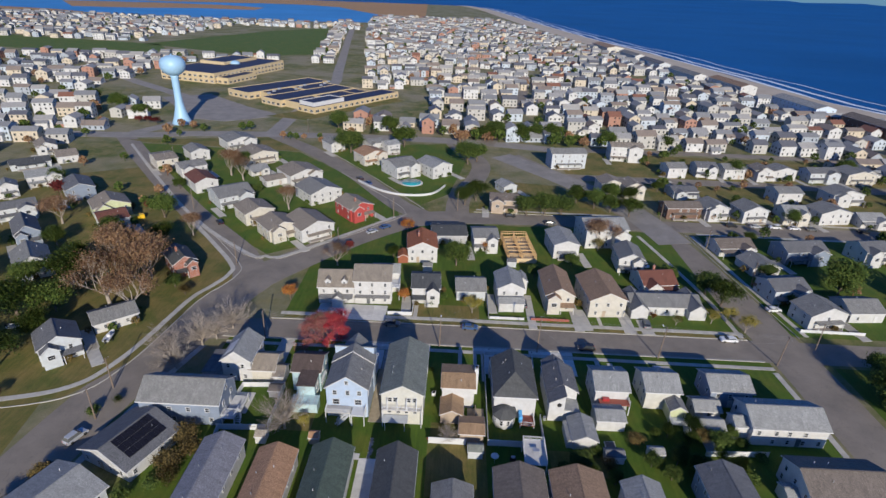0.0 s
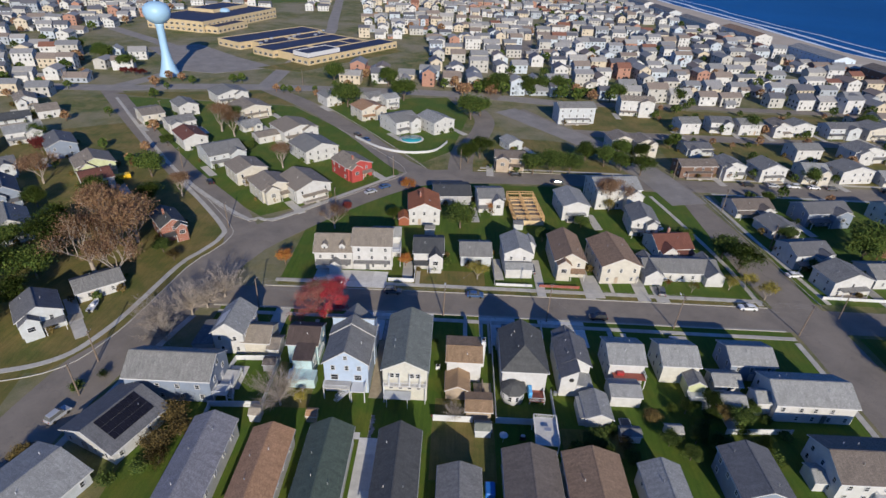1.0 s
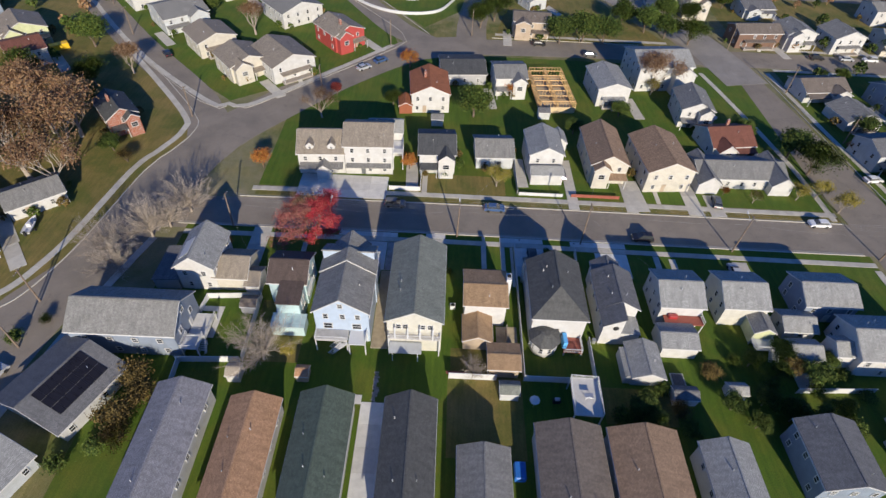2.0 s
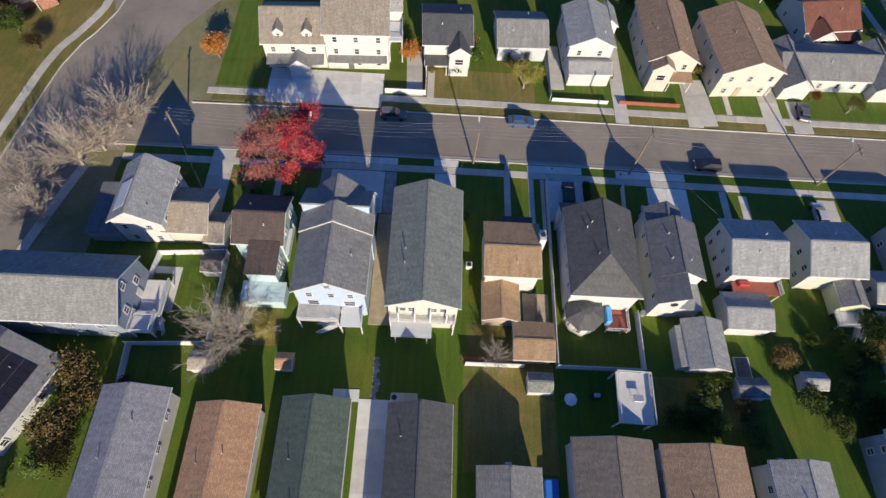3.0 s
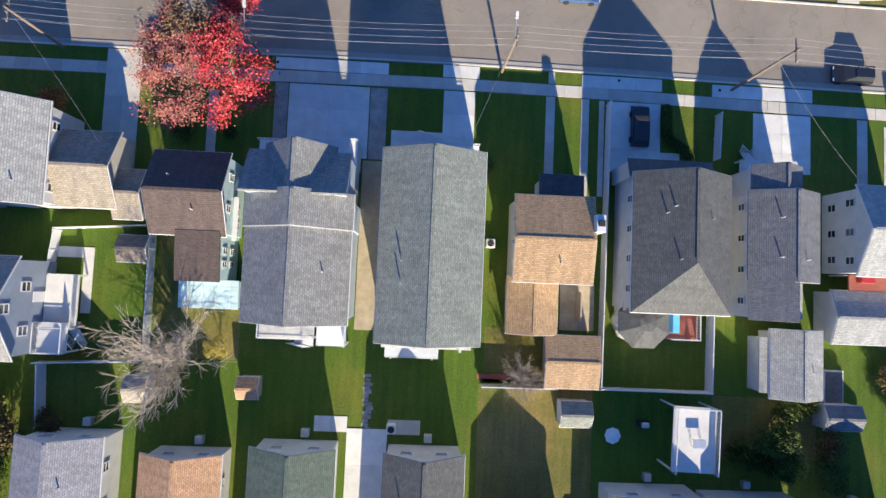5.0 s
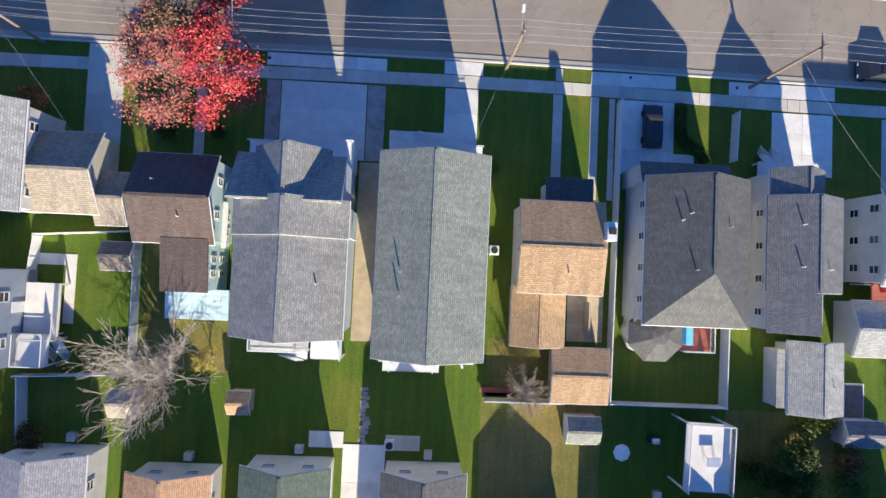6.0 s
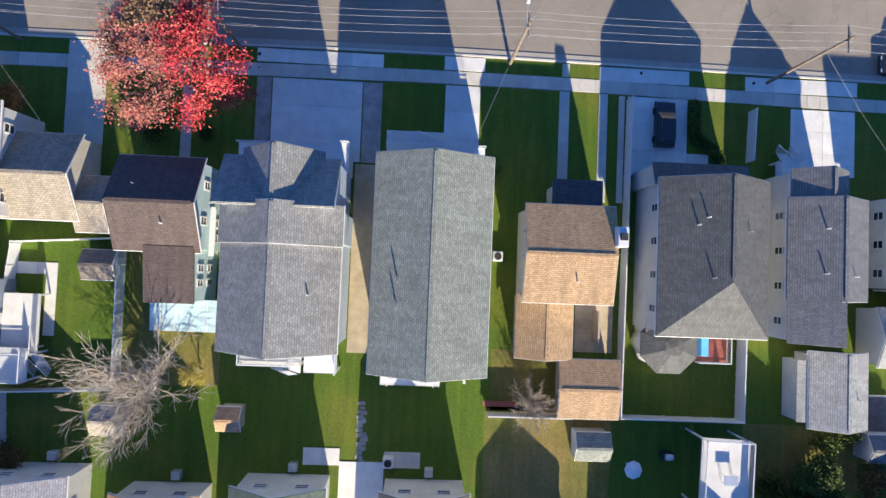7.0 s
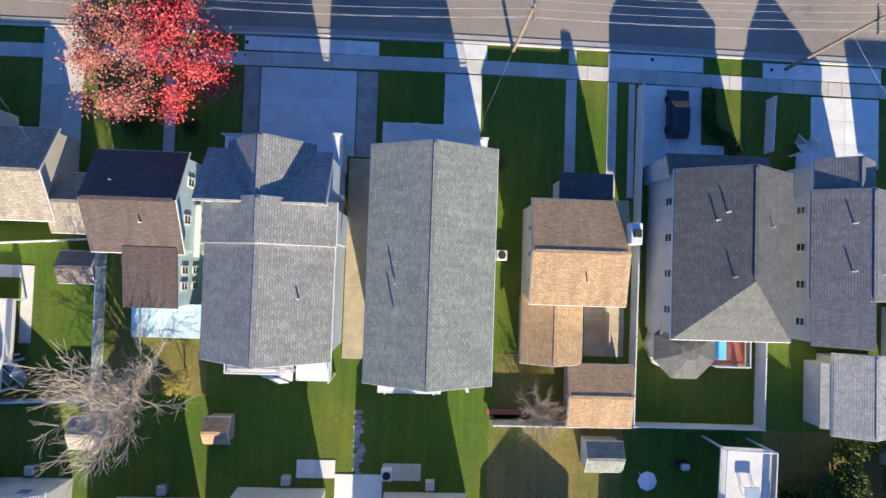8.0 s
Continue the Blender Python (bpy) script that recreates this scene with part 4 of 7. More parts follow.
box("sunroom_link_roof", 4.8, 2.4, 0.14, "r_charcoal", h, T(-2.2, -6.8, 3.0, 0, 12), 0.03)
deck(h, 2.7, -8.2, 3.2, 3.2, 0.9, "reddeck", "se")
box("wind_screen", 0.7, 2.2, 1.6, "bluepanel", h, T(1.3, -7.9, 0.9), 0.03, "bright blue panel beside the deck")
for q in range(5):
    a = radians(180 + 36 * q)
    window(h, T(-2.3 + 2.33 * math.cos(a), -8.0 + 2.33 * math.sin(a), 0.9, math.degrees(a) + 90), 0.8, 1.4)
shed_block(h, -5.0, 3.3, 6.5, 8.2, 5.6, 5.0, "white", "charcoal", 0.2)

# grey-roofed white house and its rear garage
h = house(28.4, 100.0, 6.8, 8.4, 0, 5.2, 2.0, "d", "white", "slate", "narrow white house with a slate-grey roof", NEAR, windows=False, vents=3)
wing(h, T(-0.65, 5.5, 0, 90), 2.8, 4.8, 5.0, 1.7, "white", "slate", 0.3)
put_in("rear_wing", mesh_of("rear_wing", [(-3.4, -8.2, -0.1), (0.0, -8.2, -0.1), (0.0, -4.2, -0.1), (-3.4, -4.2, -0.1), (-3.4, -8.2, 5.2), (0.0, -8.2, 7.1), (0.0, -4.2, 7.1), (-3.4, -4.2, 5.2)], [(0, 1, 5, 4), (1, 2, 6, 5), (3, 0, 4, 7), (2, 3, 7, 6)], ("w_white",)), h)
box("roof", 4.35, 4.3, 0.1, "r_slate", h, T(-1.75, -6.3, 6.2, 0, 0, -29.2), 0.02)
box("side_wing", 3.3, 3.9, 3.0, "w_white", h, T(1.7, -6.2, 0), 0.03)
box("side_roof", 3.6, 4.2, 0.12, "r_lightgrey", h, T(1.75, -6.2, 3.1, 0, 0, 8), 0.02)
for q in range(4):
    window(h, T(-3.4, -6.6 + 3.2 * q, 3.0, -90), 0.8, 1.2, True)
for q in range(3):
    window(h, T(3.4, -2.6 + 3.0 * q, 3.0, 90), 0.8, 1.2)
lathe("round_window", [(0.5, 0.0), (0.5, 0.1), (0.3, 0.12)], "black", h, T(-1.2, -8.22, 4.6, 0, 90), 16)
deck(h, -1.0, 7.8, 2.4, 1.6, 1.2, "vinyl", "we", (0.0, 0.9, 180, 4))
tube("air_conditioner", 0.4, 0.4, 0.8, "steel", h, T(-4.0, -8.0, 0), 12)
g = house(31.6, 87.0, 5.0, 6.5, 0, 2.6, 1.2, "d", "white", "lightgrey", "white garage with a light grey roof", "", windows=False, vents=1, name="garage", category="garage")
box("lean_to", 1.2, 5.6, 2.2, "w_white", g, T(-3.1, -0.2, 0), 0.03)
box("lean_to_roof", 1.4, 5.8, 0.1, "r_lightgrey", g, T(-3.1, -0.2, 2.25, 0, 0, -8), 0.02)

# white saltbox and its rear wing, then its neighbours along the street
h = house(40.0, 101.0, 7.5, 8.6, 0, 5.3, 1.9, "w", "white", "lightgrey", "white two-storey house with a light grey roof", NEAR, vents=2, sides="we")
wing(h, T(-1.6, -8.9, 0), 6.2, 5.2, 2.8, 0.9, "white", "lightgrey", 0.2)
deck(h, 0.4, -5.4, 6.8, 2.0, 2.9, "reddeck", "e")
box("bbq_cover", 1.6, 0.8, 0.7, "c_red", h, T(-1.4, -4.9, 2.9), 0.1, "red cushion seat")
h = house(51.8, 101.6, 7.8, 8.6, 0, 5.0, 2.0, "w", "ivory", "lightgrey", "pale yellow house with a light grey roof", NEAR, vents=2, sides="we")
wing(h, T(2.4, -6.0, 0, 90), 4.4, 3.6, 3.2, 1.1, "greenpale", "grey", 0.2)
deck(h, 2.2, -9.4, 3.4, 2.4, 1.4, "vinyl", "swe", (1.2, -1.2, 0, 5))
house(61.4, 97.0, 5.6, 4.6, 0, 2.5, 1.1, "w", "white", "lightgrey", "small white cottage with a light grey roof", NEAR, vents=1)
house(60.4, 91.0, 4.8, 3.8, 0, 2.3, 1.0, "w", "white", "lightgrey", "white shed with a light grey roof", "", windows=False, vents=0, name="shed", category="shed")
house(68.2, 103.0, 9.6, 8.0, 0, 4.6, 1.8, "w", "bluegrey", "lightgrey", "blue-grey house with a light grey roof", NEAR, vents=1)
h = house(75.6, 92.2, 16.0, 9.2, 0, 4.8, 2.2, "w", "white", "lightgrey", "large white house with a light grey roof", NEAR, vents=3, sides="swe")
wing(h, T(-8.6, -1.2, 0), 4.6, 4.2, 3.6, 1.2, "white", "lightgrey", 0.2)
h = house(77.4, 74.6, 16.0, 10.0, 0, 5.2, 2.2, "w", "white", "greybrown", "large white house with a grey-brown roof and stair", NEAR, vents=3, sides="swe")
deck(h, 2.0, -6.2, 7.0, 2.2, 2.6, "vinyl", "swe", (3.0, -1.1, 0, 8))
wing(h, T(-8.8, -1.0, 0), 3.0, 4.0, 2.4, 0.9, "white", "lightgrey", 0.2)
house(55.2, 70.8, 8.6, 10.0, 0, 5.2, 1.9, "d", "bluegrey", "slate", "low blue-grey house with a slate roof", NEAR)

# ---- houses across the street ----
ROW = "houses across the street"
h = house(-31.7, 141.4, 10.4, 10.0, 4, 5.6, 3.0, "w", "white", "tan", "white house with a tan roof and two small dormers", ROW, vents=0, sides="sw")
for x in (-2.4, 2.4):
    wing(h, T(x, -3.2, 0, 90), 2.0, 1.6, 7.0, 0.8, "white", "tan", 0.12, base=5.6)
    window(h, T(x, -4.25, 6.0), 0.7, 0.9)
box("porch_roof", 9.8, 2.4, 0.14, "r_grey", h, T(0, -6.0, 2.9, 0, 8), 0.03)
wing(h, T(0.6, -6.2, 0, 90), 2.6, 3.2, 2.7, 1.3, "white", "grey", 0.2)
h = house(-20.9, 142.2, 10.8, 10.6, 3, 7.8, 2.6, "w", "white", "tan", "three-storey white house with a tan roof", ROW, vents=2, sides="swe")
box("porch_roof", 10.2, 1.8, 0.14, "r_grey", h, T(0, -6.0, 2.9, 0, 8), 0.03)
wing(h, T(3.6, 5.0, 0), 8.0, 6.0, 6.6, 1.6, "white", "lightgrey", 0.2)
deck(h, 6.6, -1.0, 2.4, 5.0, 4.8, "vinyl", "swe")
h = house(20.1, 144.6, 7.8, 10.0, 3, 6.0, 1.9, "d", "white", "lightgrey", "white house with a light grey roof and sunporch", ROW, vents=1)
wing(h, T(0, -6.6, 0), 7.4, 4.0, 2.9, 0.9, "white", "lightgrey", 0.2)
wing(h, T(4.6, 4.4, 0, 90), 5.0, 3.0, 4.6, 1.2, "white", "lightgrey", 0.2)
h = house(66.5, 142.6, 21.0, 9.0, 2, 3.0, 1.8, "w", "white", "grey", "long low white house with a mottled grey roof", ROW, vents=1)
for k, x in enumerate((-8.6, 8.6)):
    wing(h, T(x, -1.2, 0, 90), 11.0, 5.0, 3.0, 1.9, "white", "grey", 0.3)
h = house(-8.2, 171.0, 10.0, 12.0, 5, 5.6, 2.2, "d", "white", "orange", "white house with a rust-orange roof and brick base", ROW, vents=1, chimney=1)
wing(h, T(-6.6, -4.0, 0, 90), 5.0, 3.4, 2.4, 0.9, "rust", "orange", 0.2)
h = house(58.6, 189.9, 16.0, 13.0, 8, 7.4, 2.2, "w", "white", "lightgrey", "large white house with a light grey roof", ROW, vents=2)
wing(h, T(5.0, -4.0, 0, 90), 10.0, 6.0, 6.0, 2.0, "white", "lightgrey", 0.3)


def frame_house(x, y, w, d, yaw):
    """A house shell of open timber framing with no roof yet."""
    h = thing("unfinished_house", T(x, y, 0, yaw), "open yellow timber frame of an unfinished house", "unfinished house", ROW)
    box("floor_platform", w, d, 0.5, "ply", h, T(0, 0, 0), 0.02)
    def wall_frame(m, ln):
        for z in (0.5, 3.1):
            box("plate", ln, 0.14, 0.12, "lumber", h, m @ T(0, 0, z))
        n = int(ln / 0.8)
        for i in range(n + 1):
            box("stud", 0.10, 0.14, 2.6, "lumber", h, m @ T(-ln / 2 + i * ln / n, 0, 0.55))
    for m, ln in ((T(0, -d / 2), w), (T(0, d / 2), w), (T(-w / 2, 0, 0, 90), d), (T(w / 2, 0, 0, 90), d), (T(0, 0, 0, 90), d), (T(0, -d / 6), w), (T(0, d / 5), w)):
        wall_frame(m, ln)
    for k in range(7):
        box("joist", w, 0.10, 0.24, "lumber", h, T(0, -d / 2 + 0.6 + k * d / 7.0, 3.2))
    box("sheathing", w, 0.05, 1.4, "ply", h, T(0, -d / 2 - 0.1, 0.5))


frame_house(26.2, 178.0, 9.6, 20.0, 5)

# ---- the wider neighbourhood ----
house(-5.2, 143.5, 8.2, 10, 3, 5.4, 2, "w", "white", "darkgrey", "two-storey white house with dark grey shingle roof", "neighbourhood houses", gap=3.3, cross=1, drive=-1, porch=0, chimney=0)
house(8.4, 145.8, 8.7, 9, 3, 3.4, 2, "w", "palegrey", "grey", "one-storey pale grey house with grey shingle roof", "neighbourhood houses", gap=3.3, cross=0, drive=1, porch=0, chimney=0)
house(34.7, 145.3, 8.5, 15, 1, 5.4, 2.4, "d", "cream", "brown", "two-storey cream house with brown shingle roof", "neighbourhood houses", gap=3.3, cross=1, drive=0, porch=0, chimney=0)
house(47.8, 143.1, 10.9, 15, 5, 5.8, 2.4, "d", "cream", "brown", "two-storey cream house with brown shingle roof", "neighbourhood houses", gap=3.3, cross=0, drive=-1, porch=0, chimney=0)
house(68.2, 155.8, 11.1, 10, 9, 3.4, 2.5, "w", "white", "redbrown", "one-storey white house with red-brown shingle roof", "neighbourhood houses", gap=3.3, cross=1, drive=1, porch=0, chimney=1)
house(0.7, 186.9, 12.8, 12, 6, 3.4, 1.5, "w", "grey", "darkgrey", "one-storey grey house with dark grey shingle roof", "neighbourhood houses", gap=3.3, cross=0, drive=0, porch=0, chimney=0)
house(14, 181.1, 8.7, 10, 6, 5.4, 1.5, "w", "white", "grey", "two-storey white house with grey shingle roof", "neighbourhood houses", gap=3.3, cross=1, drive=-1, porch=0, chimney=0)
house(42.2, 179.7, 9.1, 13, 6, 5.4, 1.5, "d", "white", "lightgrey", "two-storey white house with light grey shingle roof", "neighbourhood houses", gap=3.3, cross=0, drive=1, porch=1, chimney=0)
house(63.5, 169.5, 8.4, 11, -3, 5.4, 2, "d", "white", "grey", "two-storey white house with grey shingle roof", "neighbourhood houses", gap=3.3, cross=1, drive=0, porch=0, chimney=0)
house(-142.7, 256.9, 9.5, 15, 41, 5, 1.2, "w", "cream", "tan", "two-storey cream house with tan shingle roof", "neighbourhood houses", gap=3.3, cross=0, drive=-1, porch=0, chimney=0)
house(-124.4, 246.9, 11.6, 10.9, 41, 4.8, 1.5, "w", "white", "grey", "two-storey white house with grey shingle roof", "neighbourhood houses", gap=3.3, cross=1, drive=1, porch=0, chimney=0)
house(-111.5, 228.7, 9.7, 15, 41, 4.8, 1.8, "d", "white", "redbrown", "two-storey white house with red-brown shingle roof", "neighbourhood houses", gap=3.3, cross=0, drive=0, porch=0, chimney=0)
house(-92.2, 213.2, 14.3, 15, 41, 5, 2.2, "w", "palegrey", "grey", "two-storey pale grey house with grey shingle roof", "neighbourhood houses", gap=3.3, cross=1, drive=-1, porch=0, chimney=0)
house(-76.5, 196.7, 11.6, 11.7, 41, 4.8, 1.8, "d", "cream", "tan", "two-storey cream house with tan shingle roof", "neighbourhood houses", gap=3.3, cross=0, drive=1, porch=1, chimney=0)
house(-63, 183.2, 11.6, 11.6, 41, 4.8, 2, "d", "cream", "tan", "two-storey cream house with tan shingle roof", "neighbourhood houses", gap=3.3, cross=1, drive=0, porch=0, chimney=0)
house(-52, 185.6, 13.1, 15, 41, 5, 2.3, "d", "white", "tan", "two-storey white house with tan shingle roof", "neighbourhood houses", gap=3.3, cross=0, drive=-1, porch=1, chimney=0)
house(-38.3, 204.9, 10.6, 12.2, 41, 5.4, 2, "d", "redwall", "tan", "two-storey red house with tan shingle roof", "neighbourhood houses", gap=3.3, cross=1, drive=1, porch=0, chimney=1)
house(-57.2, 222.3, 14.6, 15, 41, 5, 2.4, "d", "white", "grey", "two-storey white house with grey shingle roof", "neighbourhood houses", gap=3.3, cross=0, drive=0, porch=0, chimney=0)
house(-71.8, 245.8, 16, 15, 41, 4.8, 2, "d", "white", "tan", "two-storey white house with tan shingle roof", "neighbourhood houses", gap=3.3, cross=1, drive=-1, porch=0, chimney=0)
house(-101.1, 272.7, 16, 15, 41, 4.8, 2, "d", "cream", "tan", "two-storey cream house with tan shingle roof", "neighbourhood houses", gap=3.3, cross=0, drive=1, porch=1, chimney=0)
house(-120.5, 296.7, 16, 15, 41, 5, 2, "d", "white", "grey", "two-storey white house with grey shingle roof", "neighbourhood houses", gap=3.3, cross=1, drive=0, porch=0, chimney=0)
house(-133.1, 272.2, 9.2, 13, 41, 4.8, 1.6, "d", "white", "grey", "two-storey white house with grey shingle roof", "neighbourhood houses", gap=3.3, cross=0, drive=-1, porch=0, chimney=0)
house(-94.6, 252, 8.8, 8.5, 41, 2.9, 1.2, "w", "white", "lightgrey", "one-storey white house with light grey shingle roof", "neighbourhood houses", gap=3.3, cross=1, drive=1, porch=0, chimney=0)
house(-80.6, 239.5, 13.9, 8, 41, 2.9, 1, "w", "white", "tan", "one-storey white house with tan shingle roof", "neighbourhood houses", gap=3.3, cross=0, drive=0, porch=0, chimney=0)
house(-25.3, 261.6, 13, 15, 38, 5.8, 2, "w", "white", "grey", "two-storey white house with grey shingle roof", "neighbourhood houses", gap=3.3, cross=1, drive=-1, porch=0, chimney=0)
house(-8.2, 262.9, 11.6, 14.3, 38, 5.8, 2, "d", "white", "lightgrey", "two-storey white house with light grey shingle roof", "neighbourhood houses", gap=3.3, cross=0, drive=1, porch=0, chimney=0)
house(-43, 278.7, 13.4, 11.8, 38, 5.4, 2, "d", "cream", "orangelt", "two-storey cream house with pale orange shingle roof", "neighbourhood houses", gap=3.3, cross=1, drive=0, porch=0, chimney=0)
house(-66.7, 298.2, 8.3, 11.6, 38, 4.8, 1.8, "d", "white", "grey", "two-storey white house with grey shingle roof", "neighbourhood houses", gap=3.3, cross=0, drive=-1, porch=0, chimney=0)
house(-44.1, 299, 9.7, 8.7, 38, 5.4, 1.5, "w", "white", "grey", "two-storey white house with grey shingle roof", "neighbourhood houses", gap=3.3, cross=1, drive=1, porch=0, chimney=0)
house(-34.6, 297.5, 8, 8, 38, 5.4, 1.5, "w", "white", "lightgrey", "two-storey white house with light grey shingle roof", "neighbourhood houses", gap=3.3, cross=0, drive=0, porch=1, chimney=0)
house(23.8, 219.4, 11.9, 9, -2, 5.4, 1.4, "w", "tanwall", "greybrown", "two-storey tan house with grey-brown shingle roof", "neighbourhood houses", gap=3.3, cross=1, drive=-1, porch=0, chimney=0)
house(26.5, 242.3, 7, 8, 27, 3.4, 1.4, "d", "palegrey", "lightgrey", "one-storey pale grey house with light grey shingle roof", "neighbourhood houses", gap=3.3, cross=0, drive=1, porch=0, chimney=0)
house(-85.2, 152.6, 7, 11, 41, 5, 2, "d", "brick", "darkgrey", "two-storey red brick house with dark grey shingle roof", "neighbourhood houses", gap=3.3, cross=1, drive=0, porch=0, chimney=1)
house(-89.5, 121.8, 10.6, 8, 41, 2.9, 1.6, "w", "white", "grey", "one-storey white house with grey shingle roof", "neighbourhood houses", gap=3.3, cross=0, drive=-1, porch=0, chimney=0)
house(-94.9, 107.5, 8.9, 9, 41, 4.8, 2.5, "d", "palegrey", "slate", "two-storey pale grey house with slate grey shingle roof", "neighbourhood houses", gap=3.3, cross=1, drive=1, porch=0, chimney=0)
house(-130, 147.2, 9.5, 13.7, 41, 5, 2.8, "d", "white", "grey", "two-storey white house with grey shingle roof", "neighbourhood houses", gap=3.3, cross=0, drive=0, porch=0, chimney=0)
house(-148, 169.3, 7.3, 14.6, 41, 5, 2.6, "d", "bluegrey", "slate", "two-storey blue-grey house with slate grey shingle roof", "neighbourhood houses", gap=3.3, cross=1, drive=-1, porch=0, chimney=0)
house(-125.2, 182.8, 9.6, 11.4, 41, 4.8, 1.6, "w", "white", "redbrown", "two-storey white house with red-brown shingle roof", "neighbourhood houses", gap=3.3, cross=0, drive=1, porch=0, chimney=0)
house(-133.1, 194.8, 12.6, 11.8, 41, 5, 2.6, "d", "greenpale", "tan", "two-storey pale green house with tan shingle roof", "neighbourhood houses", gap=3.3, cross=1, drive=0, porch=0, chimney=0)
house(-157.5, 213, 10.5, 15, 41, 5, 2.2, "d", "bluegrey", "slate", "two-storey blue-grey house with slate grey shingle roof", "neighbourhood houses", gap=3.3, cross=0, drive=-1, porch=0, chimney=0)
house(-180.7, 225.3, 13.3, 10.5, 41, 4.8, 1.8, "w", "white", "lightgrey", "two-storey white house with light grey shingle roof", "neighbourhood houses", gap=3.3, cross=1, drive=1, porch=0, chimney=0)
house(-193.6, 259.3, 8.9, 13.2, 41, 3.4, 1.8, "w", "white", "tan", "one-storey white house with tan shingle roof", "neighbourhood houses", gap=3.3, cross=0, drive=0, porch=0, chimney=0)
house(-210.8, 269.5, 8.8, 12.9, 41, 4.8, 2, "d", "white", "tan", "two-storey white house with tan shingle roof", "neighbourhood houses", gap=3.3, cross=1, drive=-1, porch=0, chimney=0)
house(-202.4, 246, 16, 8.6, 41, 2.9, 1.5, "w", "palegrey", "darkgrey", "one-storey pale grey house with dark grey shingle roof", "neighbourhood houses", gap=3.3, cross=0, drive=1, porch=1, chimney=0)
house(-165.4, 188.2, 12.5, 8.1, 41, 4.8, 1.6, "w", "palegrey", "slate", "two-storey pale grey house with slate grey shingle roof", "neighbourhood houses", gap=3.3, cross=1, drive=0, porch=0, chimney=0)
house(-184.9, 208.8, 7, 8, 41, 4.8, 1.8, "d", "white", "grey", "two-storey white house with grey shingle roof", "neighbourhood houses", gap=3.3, cross=0, drive=-1, porch=1, chimney=0)
house(106.5, 186.2, 13.6, 9.5, 8, 3.4, 1.8, "w", "white", "greybrown", "one-storey white house with grey-brown shingle roof", "neighbourhood houses", gap=3.3, cross=1, drive=1, porch=0, chimney=0)
house(109.9, 171.7, 10.4, 9.5, 10, 2.9, 2, "d", "white", "grey", "one-storey white house with grey shingle roof", "neighbourhood houses", gap=3.3, cross=0, drive=0, porch=1, chimney=0)
house(129.3, 182.3, 16, 9.5, 10, 5, 2, "w", "bluegrey", "slate", "two-storey blue-grey house with slate grey shingle roof", "neighbourhood houses", gap=3.3, cross=1, drive=-1, porch=0, chimney=0)
house(111.4, 138.9, 12, 8.2, 10, 4.8, 2.4, "d", "white", "grey", "two-storey white house with grey shingle roof", "neighbourhood houses", gap=3.3, cross=0, drive=1, porch=1, chimney=0)
house(108.2, 153.2, 11.9, 9.5, 10, 4.8, 1.8, "w", "palegrey", "slate", "two-storey pale grey house with slate grey shingle roof", "neighbourhood houses", gap=3.3, cross=1, drive=0, porch=0, chimney=0)
house(126.3, 144.1, 10.7, 9.5, 5, 3.4, 2, "w", "white", "grey", "one-storey white house with grey shingle roof", "neighbourhood houses", gap=3.3, cross=0, drive=-1, porch=0, chimney=0)
house(155.9, 184.2, 10.4, 9.5, 10, 5.4, 2, "w", "white", "slate", "two-storey white house with slate grey shingle roof", "neighbourhood houses", gap=3.3, cross=1, drive=1, porch=0, chimney=0)
house(99.8, 220.4, 15.2, 8.3, 7, 5, 1.5, "w", "brownwall", "greybrown", "two-storey dark brown house with grey-brown shingle roof", "neighbourhood houses", gap=3.3, cross=0, drive=0, porch=1, chimney=0)
house(113.7, 221.4, 10.2, 9.5, 7, 5.4, 1.8, "d", "white", "grey", "two-storey white house with grey shingle roof", "neighbourhood houses", gap=3.3, cross=1, drive=-1, porch=0, chimney=0)
house(129, 220, 11.3, 9.8, 10, 5.4, 2.2, "d", "white", "grey", "two-storey white house with grey shingle roof", "neighbourhood houses", gap=3.3, cross=0, drive=1, porch=1, chimney=0)
house(146.7, 219.8, 9.7, 9.5, 0, 5.4, 1.8, "w", "cream", "lightgrey", "two-storey cream house with light grey shingle roof", "neighbourhood houses", gap=3.3, cross=1, drive=0, porch=0, chimney=0)
house(163.8, 221.8, 14.5, 9.5, 10, 5.4, 2, "d", "white", "grey", "two-storey white house with grey shingle roof", "neighbourhood houses", gap=3.3, cross=0, drive=-1, porch=0, chimney=0)
house(179.7, 220.2, 11.4, 9.5, 4, 3.4, 1.8, "w", "white", "lightgrey", "one-storey white house with light grey shingle roof", "neighbourhood houses", gap=3.3, cross=1, drive=1, porch=0, chimney=0)
house(61.8, 285.9, 19, 9.5, 10, 8.2, 1.8, "w", "palegrey", "grey", "three-storey pale grey house with grey shingle roof", "neighbourhood houses", gap=3.3, cross=0, drive=0, porch=1, chimney=0)
house(98.2, 304.2, 18, 9.5, 0, 8.2, 1.5, "w", "white", "tan", "two-storey white house with tan shingle roof", "neighbourhood houses", gap=3.3, cross=1, drive=-1, porch=0, chimney=0)
house(75.9, 247.8, 10.5, 9.5, 7, 5.4, 1.8, "d", "cream", "tan", "two-storey cream house with tan shingle roof", "neighbourhood houses", gap=3.3, cross=0, drive=1, porch=1, chimney=0)
house(85.1, 243.7, 8.8, 9.5, 7, 5.8, 1.8, "d", "cream", "tan", "two-storey cream house with tan shingle roof", "neighbourhood houses", gap=3.3, cross=1, drive=0, porch=0, chimney=0)
